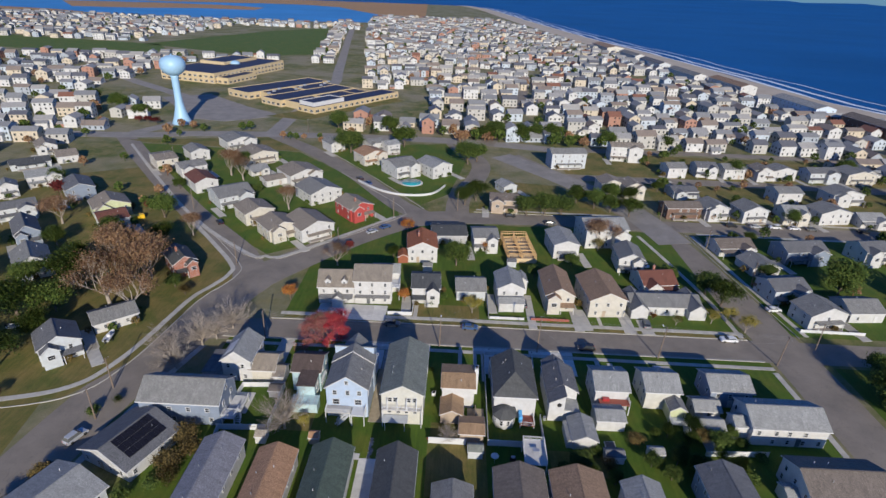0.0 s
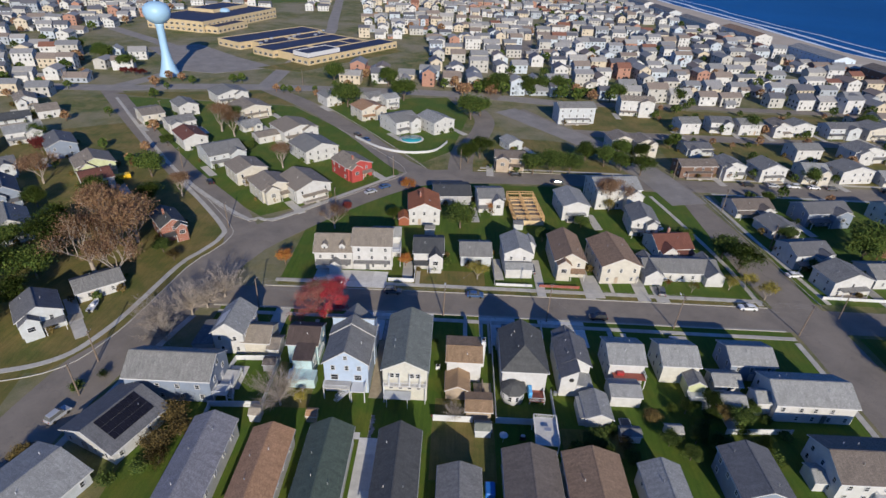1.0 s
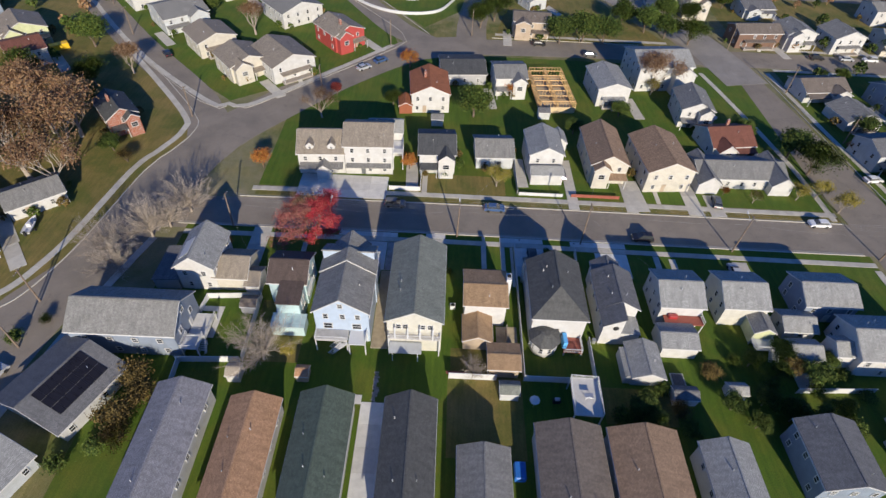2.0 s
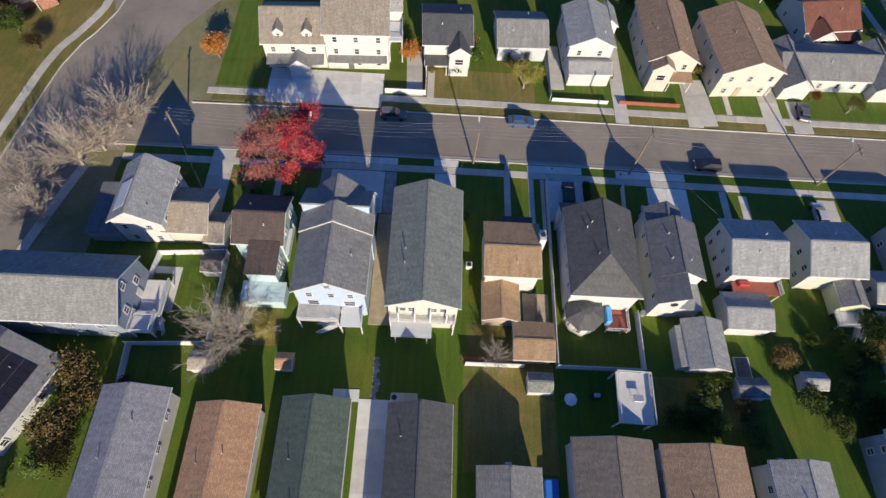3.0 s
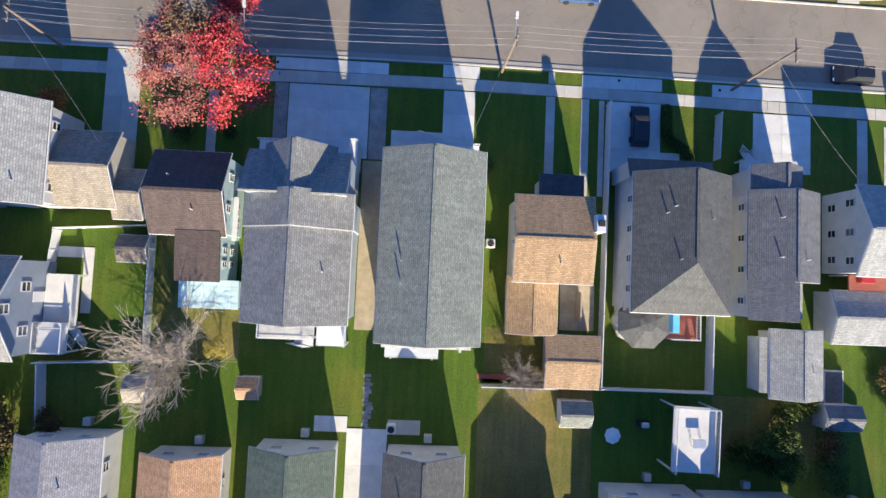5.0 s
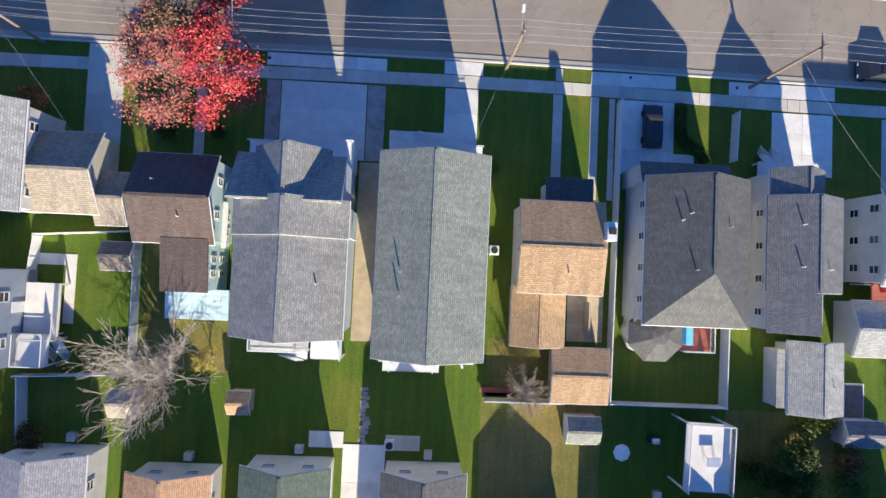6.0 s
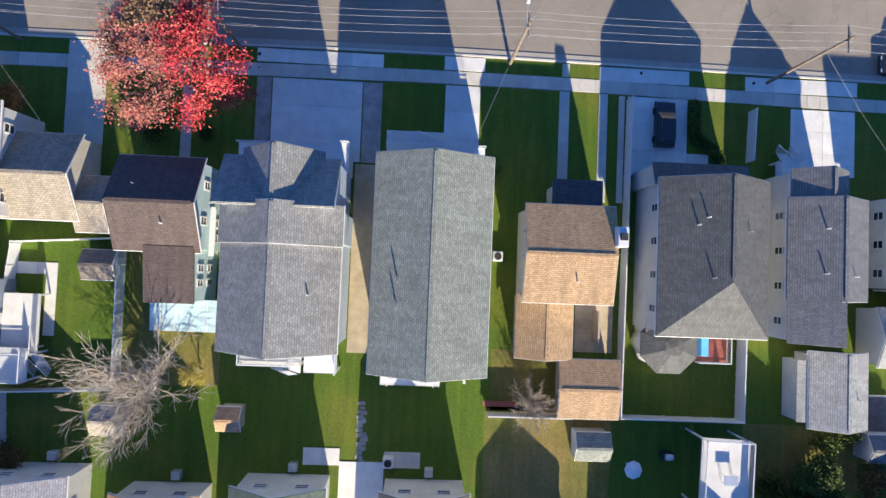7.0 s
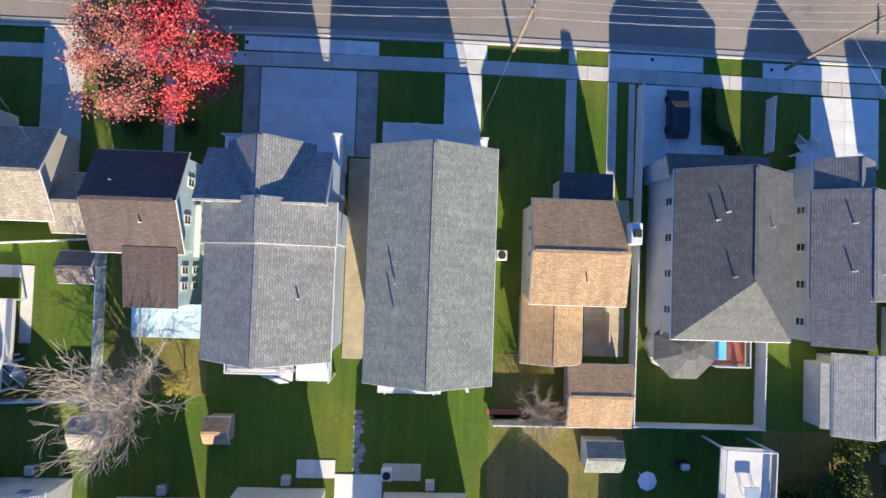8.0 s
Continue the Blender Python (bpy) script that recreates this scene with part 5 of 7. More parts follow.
house(116.7, 277.6, 9.9, 9.5, 8, 5.4, 1.8, "w", "white", "grey", "two-storey white house with grey shingle roof", "neighbourhood houses", gap=3.3, cross=0, drive=-1, porch=0, chimney=0)
house(133.8, 280.9, 10.5, 9.5, 0, 5.4, 1.8, "w", "white", "slate", "two-storey white house with slate grey shingle roof", "neighbourhood houses", gap=3.3, cross=1, drive=1, porch=0, chimney=0)
house(147.3, 279.9, 11.7, 9.5, 8, 5.4, 1.8, "w", "white", "grey", "two-storey white house with grey shingle roof", "neighbourhood houses", gap=3.3, cross=0, drive=0, porch=0, chimney=0)
house(162.8, 279.3, 9.4, 9.5, 0, 5.4, 1.8, "d", "white", "tan", "two-storey white house with tan shingle roof", "neighbourhood houses", gap=3.3, cross=1, drive=-1, porch=0, chimney=0)
house(173.5, 280.3, 13.3, 8.5, 10, 5.4, 1.8, "d", "white", "grey", "two-storey white house with grey shingle roof", "neighbourhood houses", gap=3.3, cross=0, drive=1, porch=0, chimney=0)
house(193.6, 279.8, 16, 9.1, 8, 5.4, 1.8, "w", "palegrey", "slate", "two-storey pale grey house with slate grey shingle roof", "neighbourhood houses", gap=3.3, cross=1, drive=0, porch=0, chimney=0)
house(212.6, 281.1, 16, 11.8, 8, 5.4, 1.8, "d", "cream", "grey", "two-storey cream house with grey shingle roof", "neighbourhood houses", gap=3.3, cross=0, drive=-1, porch=1, chimney=0)
house(110, 246.8, 11.7, 9.5, 7, 3.4, 1.2, "w", "palegrey", "slate", "one-storey pale grey house with slate grey shingle roof", "neighbourhood houses", gap=3.3, cross=1, drive=1, porch=0, chimney=0)
house(157.4, 245.4, 12.1, 9.5, 7, 5.4, 1.6, "w", "white", "grey", "two-storey white house with grey shingle roof", "neighbourhood houses", gap=3.3, cross=0, drive=0, porch=0, chimney=0)
house(184.7, 246.6, 16, 9.5, 10, 5.4, 2.2, "d", "white", "grey", "two-storey white house with grey shingle roof", "neighbourhood houses", gap=3.3, cross=1, drive=-1, porch=0, chimney=0)
house(119, 101, 11, 9, 0, 5.4, 2.2, "w", "white", "slate", "two-storey white house with slate grey shingle roof", "neighbourhood houses", gap=3.3, cross=0, drive=0, porch=1)
house(120, 84, 11, 9, 0, 5.2, 2.0, "w", "palegrey", "grey", "two-storey pale grey house with grey shingle roof", "neighbourhood houses", gap=3.3, cross=1, drive=0)
house(119, 66, 10, 10, 0, 3.4, 1.8, "d", "cream", "tan", "one-storey cream house with tan shingle roof", "neighbourhood houses", gap=3.3)

# ---- the far town, too many to count ----
def beach_edge(y):
    return float(np.interp(y, [0, 436, 564, 648, 924, 1156, 1563, 2515], [410, 335, 305, 285, 243, 210, 130, 10]))


def road_edge(y):
    return float(np.interp(y, [322, 508, 615, 1034, 1360], [-104, -104, -120, -186, -232]))


def town(spots, name, label):
    """Many small gabled houses with windows, as one joined mesh. Each spot: x, y, yaw."""
    rnd = random.Random(5)
    v, f, idx = [], [], []
    def add(pts, faces, mi, m):
        k = len(v)
        v.extend((m @ Vector(p))[:] for p in pts)
        f.extend(tuple(i + k for i in q) for q in faces)
        idx.extend([mi] * len(faces))
    for x, y, yaw in spots:
        m = T(x, y, 0, yaw + rnd.choice((0, 0, 90)))
        for part_no in range(2 if rnd.random() < 0.45 else 1):
            L, S, h, rise = rnd.uniform(9, 13.5), rnd.uniform(7, 9.5), rnd.choice((3.0, 5.4, 5.4, 5.8, 6.2, 8.0)), rnd.uniform(1.3, 2.6)
            if part_no:
                L, S, h, rise = L * 0.55, S * 0.6, h * 0.7, rise * 0.7
                m = m @ T(rnd.uniform(-3, 3), rnd.choice((-1, 1)) * 4.6, 0, rnd.choice((0, 90)))
            add(*gable_walls(L, S, h, rise), 0, m)
            add(*roof_data(L, S, rise, 0.4, 0.16), 1, m @ T(0, 0, h))
            for side, ln, q in ((0, L, S / 2), (90, S, L / 2), (180, L, S / 2), (270, S, L / 2)):
                n = max(1, int(ln / 2.8))
                for s in range(1 if h < 4 else 2 if h < 7 else 3):
                    for i in range(n):
                        if rnd.random() < 0.25:
                            continue
                        wv, wf = box_data(1.0, 0.08, 1.25)
                        add(wv, wf, 2, m @ T(0, 0, 0, side) @ T((i + 0.5) / n * ln - ln / 2, -q, 0.9 + s * 2.6))
    ob = put_in(name, mesh_of(name, v, f, ("townwall", "townroof", "glass"), idx))
    return tagged(ob, label, "houses", "", "stuff")


rnd = random.Random(11)
centre, left = [], []
for j in range(46):
    y = 338 + 27 * j
    x = road_edge(y) + 12 if y > 480 else (-28 if y > 372 else -95)
    if y < 372:
        x = 22
    edge = beach_edge(y) - 40
    while x < edge:
        x += rnd.uniform(12.0, 15.5)
        if rnd.random() < 0.93 and not (j % 12 == 11):
            centre.append((x + rnd.uniform(-1, 1), y + rnd.uniform(-2.5, 2.5) - 0.04 * x, 8 + rnd.uniform(-4, 4)))
for y in (137, 150, 176, 190, 226, 247, 284, 302):
    x = 205 if y > 220 else 140 if y < 160 else 168
    while x < beach_edge(y) - 60:
        x += rnd.uniform(12.5, 15)
        centre.append((x, y + rnd.uniform(-1.5, 1.5), rnd.uniform(-3, 3)))
for j in range(40):
    y = 180 + 30 * j
    x = -1150
    while x < -215:
        x += rnd.uniform(13.0, 18)
        near_field = (-700 < x < -340 and 630 < y < 810) or (-430 < x < -150 and 670 < y < 1140)
        if y > 1235 or rnd.random() < 0.12 or near_field or (x > -290 and 410 < y < 640) or (x > -212 and y < 330) or x < -900 - y * 0.2:
            continue
        if y < 300 and (x > -225 or x < -420):
            continue
        left.append((x, y + rnd.uniform(-4, 4) + 0.12 * x * 0.3, 12 + rnd.uniform(-8, 8)))
for y in range(650, 1290, 26):
    for k in range(2):
        left.append((road_edge(y) - 22 - 15 * k, y, 9))
centre += [(x + rnd.uniform(-2, 2), y + rnd.uniform(-2, 2), rnd.uniform(-6, 6)) for y in (347, 364) for x in range(-62, 18, 15)]
town([s for s in centre if s[1] < 600], "town_houses", "closely packed white and grey houses beyond the avenue")
town([s for s in centre if s[1] >= 600], "town_houses", "distant rows of pale houses running to the beach")
town(left, "town_houses", "scattered pale houses between the school and the bay")


def limb(v, f, p, q, r0, r1, n=5):
    d = (q - p)
    if d.length < 1e-4:
        return
    z = d.normalized()
    x = z.orthogonal().normalized()
    y = z.cross(x)
    k = len(v)
    for c, r in ((p, r0), (q, r1)):
        for i in range(n):
            a = 2 * math.pi * i / n
            v.append((c + (x * math.cos(a) + y * math.sin(a)) * r)[:])
    f.extend((k + i, k + (i + 1) % n, k + n + (i + 1) % n, k + n + i) for i in range(n))


def town_trees(spots, name, label, mat):
    """Many small rounded trees, each a loose heap of leaf clumps on a short trunk."""
    rnd = random.Random(9)
    v, f = [], []
    for x, y, s in spots:
        limb(v, f, Vector((x, y, 0)), Vector((x, y, 3 * s)), 0.2, 0.12, 5)
        for _ in range(150):
            a, e, r = rnd.uniform(0, 6.283), rnd.uniform(-0.6, 1.5), (0.55 + 0.45 * rnd.random()) * 2.6 * s
            c = Vector((x + math.cos(a) * math.cos(e) * r * rnd.uniform(0.8, 1.2), y + math.sin(a) * math.cos(e) * r, 3.2 * s + math.sin(e) * r))
            p = Vector((rnd.gauss(0, 1), rnd.gauss(0, 1), rnd.gauss(0, 1))).normalized()
            q = p.orthogonal().normalized()
            u = 0.55 * s * rnd.uniform(0.6, 1.2)
            k = len(v)
            v += [(c + p * u)[:], (c + q * u)[:], (c - p * u)[:], (c - q * u)[:]]
            f.append((k, k + 1, k + 2, k + 3))
    return tagged(put_in(name, mesh_of(name, v, f, (mat,))), label, "trees", "", "stuff")


# ---- water tower, school, beach blocks ----
tw = thing("water_tower", T(-174, 343), "pale blue water tower with a ball on a flared stem", "water tower")
lathe("stem", [(6.2, 0), (5.6, 1.2), (4.2, 5), (3.0, 9.5), (2.3, 14), (2.1, 20), (2.2, 28), (3.0, 31)], "tower", tw, T(0, 0), 32)
lathe("tank", [(2.6, 29.6), (4.6, 30.6), (6.4, 32.3), (7.4, 34.6), (7.5, 36.4), (7.0, 38.4), (5.6, 40.0), (3.4, 41.1), (0.4, 41.5)], "tower", tw, T(0, 0), 40)
tube("vent", 0.5, 0.4, 0.8, "tower", tw, T(0, 0, 41.4), 10)
box("door", 1.2, 0.2, 2.2, "tower", tw, T(0, -6.0, 0), 0.03)


def flat_block(parent, m, w, d, h, wall, band=True):
    box("wall", w, d, h, wall, parent, m)
    box("roof", w - 0.8, d - 0.8, 0.12, "membrane", parent, m @ T(0, 0, h + 0.004))
    for k, (q, r) in enumerate(((T(0, -d / 2 + 0.2, h), w), (T(0, d / 2 - 0.2, h), w), (T(-w / 2 + 0.2, 0, h, 90), d - 0.8), (T(w / 2 - 0.2, 0, h, 90), d - 0.8))):
        box("parapet", r, 0.4, 0.5, wall, parent, m @ q)
    if band:
        for q, ln in ((T(0, -d / 2), w), (T(w / 2, 0, 0, 90), d), (T(-w / 2, 0, 0, -90), d)):
            n = max(1, int(ln / 5.5))
            for i in range(n):
                for s in range(max(1, int(h / 4))):
                    window(parent, m @ q @ T((i + 0.5) / n * ln - ln / 2, 0, 1.0 + s * 3.8), 3.2, 1.7)


sc = thing("school", T(-122, 455, 0, 56), "low tan school with dark flat roofs and window bands", "school")
flat_block(sc, T(0, -50), 92, 18, 4.2, "stucco")
flat_block(sc, T(-8, -13), 78, 22, 4.6, "stucco")
flat_block(sc, T(-4, 28), 84, 26, 4.8, "stucco")
flat_block(sc, T(-30, -32.5, 0, 90), 16.6, 26, 4.4, "stucco", False)
flat_block(sc, T(24, -32.5, 0, 90), 16.6, 18, 4.3, "stucco", False)
flat_block(sc, T(-20, 6.5, 0, 90), 16.6, 30, 4.4, "stucco", False)
flat_block(sc, T(8, -32.5), 44, 16.8, 4.25, "stucco", False)
flat_block(sc, T(14, 6.5), 34, 16.8, 4.5, "stucco", False)
flat_block(sc, T(-28, -48), 30, 15, 6.6, "trim", False)
for k in range(9):
    box("roof_unit", 2.4, 1.6, 1.2, "steel", sc, T(-36 + 9 * k, 8 + 5 * (k % 3 - 1), 4.7), 0.1)
sb = thing("school", T(-224, 545, 0, 73), "larger two-storey yellow school building with a dark roof", "school")
flat_block(sb, T(0, 0), 106, 58, 8.4, "stucco")
flat_block(sb, T(20, 12), 50, 28, 10.8, "stucco", False)
flat_block(sb, T(-30, -35), 40, 12, 5.0, "stucco")
lathe("skylight", [(5.0, 0), (4.6, 1.4), (3.4, 2.4), (1.6, 3.0), (0.2, 3.1)], "tower", sb, T(8, -4, 8.5), 20)
tagged(slab("car_park", [(-172, 356), (-150, 352), (-118, 376), (-150, 398), (-196, 440), (-226, 420)], -0.1, 0.09, "paleasphalt"), "grey school car park", "car park", "", "structure")
lawn([(-130, 372), (-100, 366), (-42, 446), (-54, 462)], "drylawn", 0.12, "dry lawn in front of the school")
for x, y, w, d, wall, roof in ((232, 905, 26, 70, "cream", "brown"), (253, 630, 14, 62, "white", "grey"), (274, 566, 16, 60, "white", "brown"), (288, 466, 17, 56, "bluewhite", "lightgrey"), (300, 396, 15, 46, "brownwall", "greybrown"), (312, 330, 15, 50, "white", "greybrown"), (246, 720, 14, 60, "palegrey", "slate"), (240, 800, 14, 60, "white", "grey")):
    house(x, y, w, d, 6, 9.0, 2.4, "d", wall, roof, "three-storey beachfront condominium block with a " + roof.replace("lightgrey", "light grey").replace("greybrown", "grey-brown") + " roof", "beachfront blocks", gap=5, name="condominium", category="condominium", vents=0, sides="sw")


# ---- trees ----
def grow(rnd, v, f, tips, p, d, ln, r, depth, spread, up):
    q = p + d * ln
    limb(v, f, p, q, r, r * 0.68, 5 if depth > 2 else 3)
    if depth == 0:
        tips.append(q)
        return
    tips.append(q) if depth <= 2 else None
    for _ in range(rnd.choice((2, 3, 3)) if depth > 1 else 3):
        t = Vector((rnd.uniform(-1, 1), rnd.uniform(-1, 1), rnd.uniform(-0.6, 1) * 0.7 + up))
        nd_ = (d + t * spread).normalized()
        grow(rnd, v, f, tips, q, nd_, ln * rnd.uniform(0.62, 0.86), r * 0.62, depth - 1, spread, up)


def tree_parts(seed, h, depth=5, spread=0.75, leaf=0.0, per=0, up=0.25, low=0.2, jitter=0.7, conic=False, limbs=5):
    """Trunk with limbs, and leaves set in clumps about the twig ends."""
    rnd = random.Random(seed)
    v, f, tips = [], [], []
    if conic:
        limb(v, f, Vector((0, 0, 0)), Vector((0, 0, h * 0.95)), h * 0.025, 0.03, 6)
        n = int(h * 7)
        for i in range(n):
            t = i / n
            z = h * (0.12 + 0.86 * t)
            a = i * 2.4
            r = h * 0.27 * (1 - t) ** 0.75 * rnd.uniform(0.7, 1.1) + 0.15
            q = Vector((math.cos(a) * r, math.sin(a) * r, z - r * 0.15))
            limb(v, f, Vector((0, 0, z)), q, 0.05, 0.015, 3)
            tips += [q, q * 0.72 + Vector((0, 0, z * 0.28)), q * 0.45 + Vector((0, 0, z * 0.55))]
    else:
        base = Vector((0, 0, 0))
        top = Vector((rnd.uniform(-0.2, 0.2), rnd.uniform(-0.2, 0.2), h * low))
        limb(v, f, base, top, h * 0.034, h * 0.028, 8)
        for k in range(limbs):
            a = 2 * math.pi * k / limbs * (1 if limbs < 8 else 2) + rnd.uniform(-0.4, 0.4)
            d = Vector((math.cos(a) * 0.62, math.sin(a) * 0.62, rnd.uniform(0.7, 1.2) if limbs < 8 else rnd.uniform(0.15, 1.3))).normalized()
            grow(rnd, v, f, tips, top, d, h * 0.235, h * 0.0125, depth - 1, spread, up)
    lv, lf = [], []
    if per:
        for p in tips:
            for _ in range(per):
                c = p + Vector((rnd.gauss(0, 1), rnd.gauss(0, 1), rnd.gauss(0, 0.8))) * jitter
                if c.z < 0.2:
                    continue
                a = Vector((rnd.gauss(0, 1), rnd.gauss(0, 1), rnd.gauss(0, 0.6))).normalized()
                b = a.orthogonal().normalized()
                s = leaf * rnd.uniform(0.6, 1.3)
                k = len(lv)
                lv += [(c + a * s)[:], (c + b * s * 0.6)[:], (c - a * s)[:], (c - b * s * 0.6)[:]]
                lf.append((k, k + 1, k + 2, k + 3))
    return v, f, lv, lf


def bare_parts(seed, h):
    """A leafless tree: long limbs fanning out from a short trunk, with side twigs all along them."""
    rnd = random.Random(seed)
    v, f = [], []
    crotch = Vector((0, 0, h * 0.16))
    limb(v, f, Vector((0, 0, 0)), crotch, h * 0.030, h * 0.024, 8)
    v0, f0 = v, f
    v, f = [], []
    for k in range(46):
        a, e = k * 2.4 + rnd.uniform(-0.3, 0.3), rnd.uniform(0.25, 1.35)
        d = Vector((math.cos(a) * math.cos(e), math.sin(a) * math.cos(e), math.sin(e)))
        p, r, ln = crotch + Vector((0, 0, rnd.uniform(0, 0.08) * h)), h * 0.0085 * rnd.uniform(0.7, 1.1), h * rnd.uniform(0.075, 0.115)
        for j in range(7):
            d = (d + Vector((rnd.gauss(0, 0.13), rnd.gauss(0, 0.13), rnd.gauss(0.03, 0.10)))).normalized()
            q = p + d * ln
            limb(v, f, p, q, r, r * 0.8, 4)
            p, r = q, r * 0.8
            for _ in range(4 if j > 0 else 0):
                t = (d + Vector((rnd.gauss(0, 0.6), rnd.gauss(0, 0.6), rnd.gauss(0.05, 0.5)))).normalized()
                u = p + t * ln * rnd.uniform(0.7, 1.6)
                limb(v, f, p, u, max(r * 0.6, 0.018), 0.013, 3)
                for _ in range(2):
                    w = (t + Vector((rnd.gauss(0, 0.5), rnd.gauss(0, 0.5), rnd.gauss(0.05, 0.4)))).normalized()
                    limb(v, f, p.lerp(u, rnd.uniform(0.4, 1.0)), u + w * ln * rnd.uniform(0.4, 0.9), 0.014, 0.010, 3)
    return v0, f0, v, f


TREES = {}


def tree(kind, x, y, s=1.0, yaw=0.0, label=""):
    make = dict(
        green=(1, 9.0, 4, 0.85, 0.27, 44, "bark", "grn", "leafy green tree with a broad uneven crown", dict(jitter=0.85, up=0.1)),
        pine=(2, 9.0, 4, 0.8, 0.22, 10, "bark", "pine", "dark evergreen conical pine tree", dict(conic=True, jitter=0.42)),
        bare=(3, 9.0, 6, 0.62, 0, 0, "palebark", "palebark", "bare pale-barked tree without leaves", {}),
        brown=(4, 11.5, 5, 0.75, 0.17, 13, "palebark", "brownleaf", "nearly bare tree with thin brown leaves", {}),
        orange=(5, 5.0, 4, 0.75, 0.17, 14, "bark", "orangeleaf", "small tree with orange autumn leaves", dict(jitter=0.5)),
        maroon=(6, 6.0, 4, 0.8, 0.2, 20, "bark", "darkred", "small tree with dark red leaves", dict(jitter=0.55)),
        yellow=(7, 6.0, 5, 0.7, 0.13, 6, "palebark", "yelleaf", "thin tree with yellowing leaves", dict(jitter=0.45)),
        shrub=(8, 2.6, 3, 0.9, 0.15, 26, "bark", "grn", "rounded green shrub in a yard", dict(low=0.08, jitter=0.4)),
        brush=(9, 3.2, 4, 0.9, 0.10, 20, "bark", "oliveleaf", "tangled brown-leaved bush in a yard", dict(low=0.06, jitter=0.35)),
    )[kind]
    seed, h, depth, spread, leaf, per, bark, lm, words, more = make
    variant = (kind, int(abs(x * 7 + y * 3)) % 2)
    at = T(x, y, 0.0, yaw or (x * 37 + y * 91) % 360) @ Matrix.Scale(s, 4)
    if variant not in TREES:
        v, f, lv, lf = bare_parts(seed + 50 * variant[1], h) if kind == "bare" else tree_parts(seed + 50 * variant[1], h, depth, spread, leaf, per, **more)
        tr = thing("shrub" if kind in ("shrub", "brush") else "tree", at, words, "shrub" if kind in ("shrub", "brush") else "tree", "trees and shrubs")
        put_in("trunk", mesh_of("trunk", v, f, (bark,)), tr)
        if lf:
            put_in("crown", mesh_of("crown", lv, lf, (lm,)), tr, None, "bare pale twigs" if kind == "bare" else "")
        TREES[variant] = tr
        return tr
    src = TREES[variant]
    ob = copy_thing(src, Matrix.Identity(4))
    ob.matrix_basis = at
    return ob


rnd = random.Random(21)
far_spots = [(x + rnd.uniform(-9, 9), y + rnd.choice((-11, 13)) + rnd.uniform(-2, 2), rnd.uniform(0.6, 1.35)) for x, y, _ in centre if rnd.random() < 0.42]
far_spots += [(x + rnd.uniform(-9, 9), y + 14 + rnd.uniform(-3, 3), rnd.uniform(0.6, 1.3)) for x, y, _ in left if rnd.random() < 0.5]
far_spots += [(rnd.uniform(0, 90), rnd.uniform(322, 345), rnd.uniform(0.9, 1.4)) for _ in range(26)]
far_spots += [(rnd.uniform(100, 300), y + rnd.uniform(-3, 3), rnd.uniform(0.5, 1.0)) for y in (145, 158, 197, 218, 238, 257, 276, 295, 310) for _ in range(16)]
far_spots += [(-30 - rnd.uniform(0, 150), 305 + rnd.uniform(-4, 34), rnd.uniform(0.6, 1.1)) for _ in range(16)]
far_spots += [(rnd.uniform(-300, -120), rnd.uniform(160, 300), rnd.uniform(0.5, 1.0)) for _ in range(34)]
cut = len(far_spots) * 2 // 3
rnd.shuffle(far_spots)
town_trees(far_spots[:cut], "town_trees", "green trees between the distant houses", "grn")
town_trees(far_spots[cut:], "town_trees", "brown autumn trees between the distant houses", "brownleaf")

beds = []
for m, w, d in PLANTED:
    for _ in range(rnd.choice((3, 4, 5))):
        side = rnd.choice(("front", "back", "end"))
        p = Vector((rnd.uniform(-0.45, 0.45) * w, (-1 if side == "front" else 1) * (d / 2 + 1.3), 0)) if side != "end" else Vector((rnd.choice((-1, 1)) * (w / 2 + 1.4), rnd.uniform(-0.4, 0.4) * d, 0))
        q = m @ p
        beds.append((q.x, q.y, rnd.uniform(0.22, 0.5)))
town_trees(beds[::2], "garden_bushes", "low green bushes round the neighbourhood houses", "grn")
town_trees(beds[1::2], "garden_bushes", "brown and olive bushes round the neighbourhood houses", "oliveleaf")

# the red maple by the street: bright red on one side, faded pink on the other, dull in the middle
v, f, lv, lf = tree_parts(77, 11.8, 5, 0.95, 0.10, 52, low=0.12, jitter=0.42, up=0.02, limbs=8)
mp = thing("tree", T(-29.3, 114.5, 0, 40) @ Matrix.Scale(1.06, 4), "red maple in autumn with faded pink leaves on one side", "tree")
put_in("trunk", mesh_of("trunk", v, f, ("bark",)), mp)
back = T(0, 0, 0, 40)
shares = {"red": [], "pinkleaf": [], "brownleaf": []}
for i, q in enumerate(lf):
    p = back @ Vector(lv[q[0]])
    edge = 0.7 * math.sin(p.z * 1.7 + p.y)
    key = "brownleaf" if p.y > 0.5 and abs(p.x + 1.0 + edge) < 1.9 else "red" if p.x > 0.5 + edge else "pinkleaf"
    if key == "red" or i % 5 < (3 if key == "pinkleaf" else 2):
        shares[key].append(q)
for mat, faces in shares.items():
    used = [lv[i] for q in faces for i in q]
    put_in("crown", mesh_of("crown", used, [tuple(range(4 * i, 4 * i + 4)) for i in range(len(faces))], (mat,)), mp)

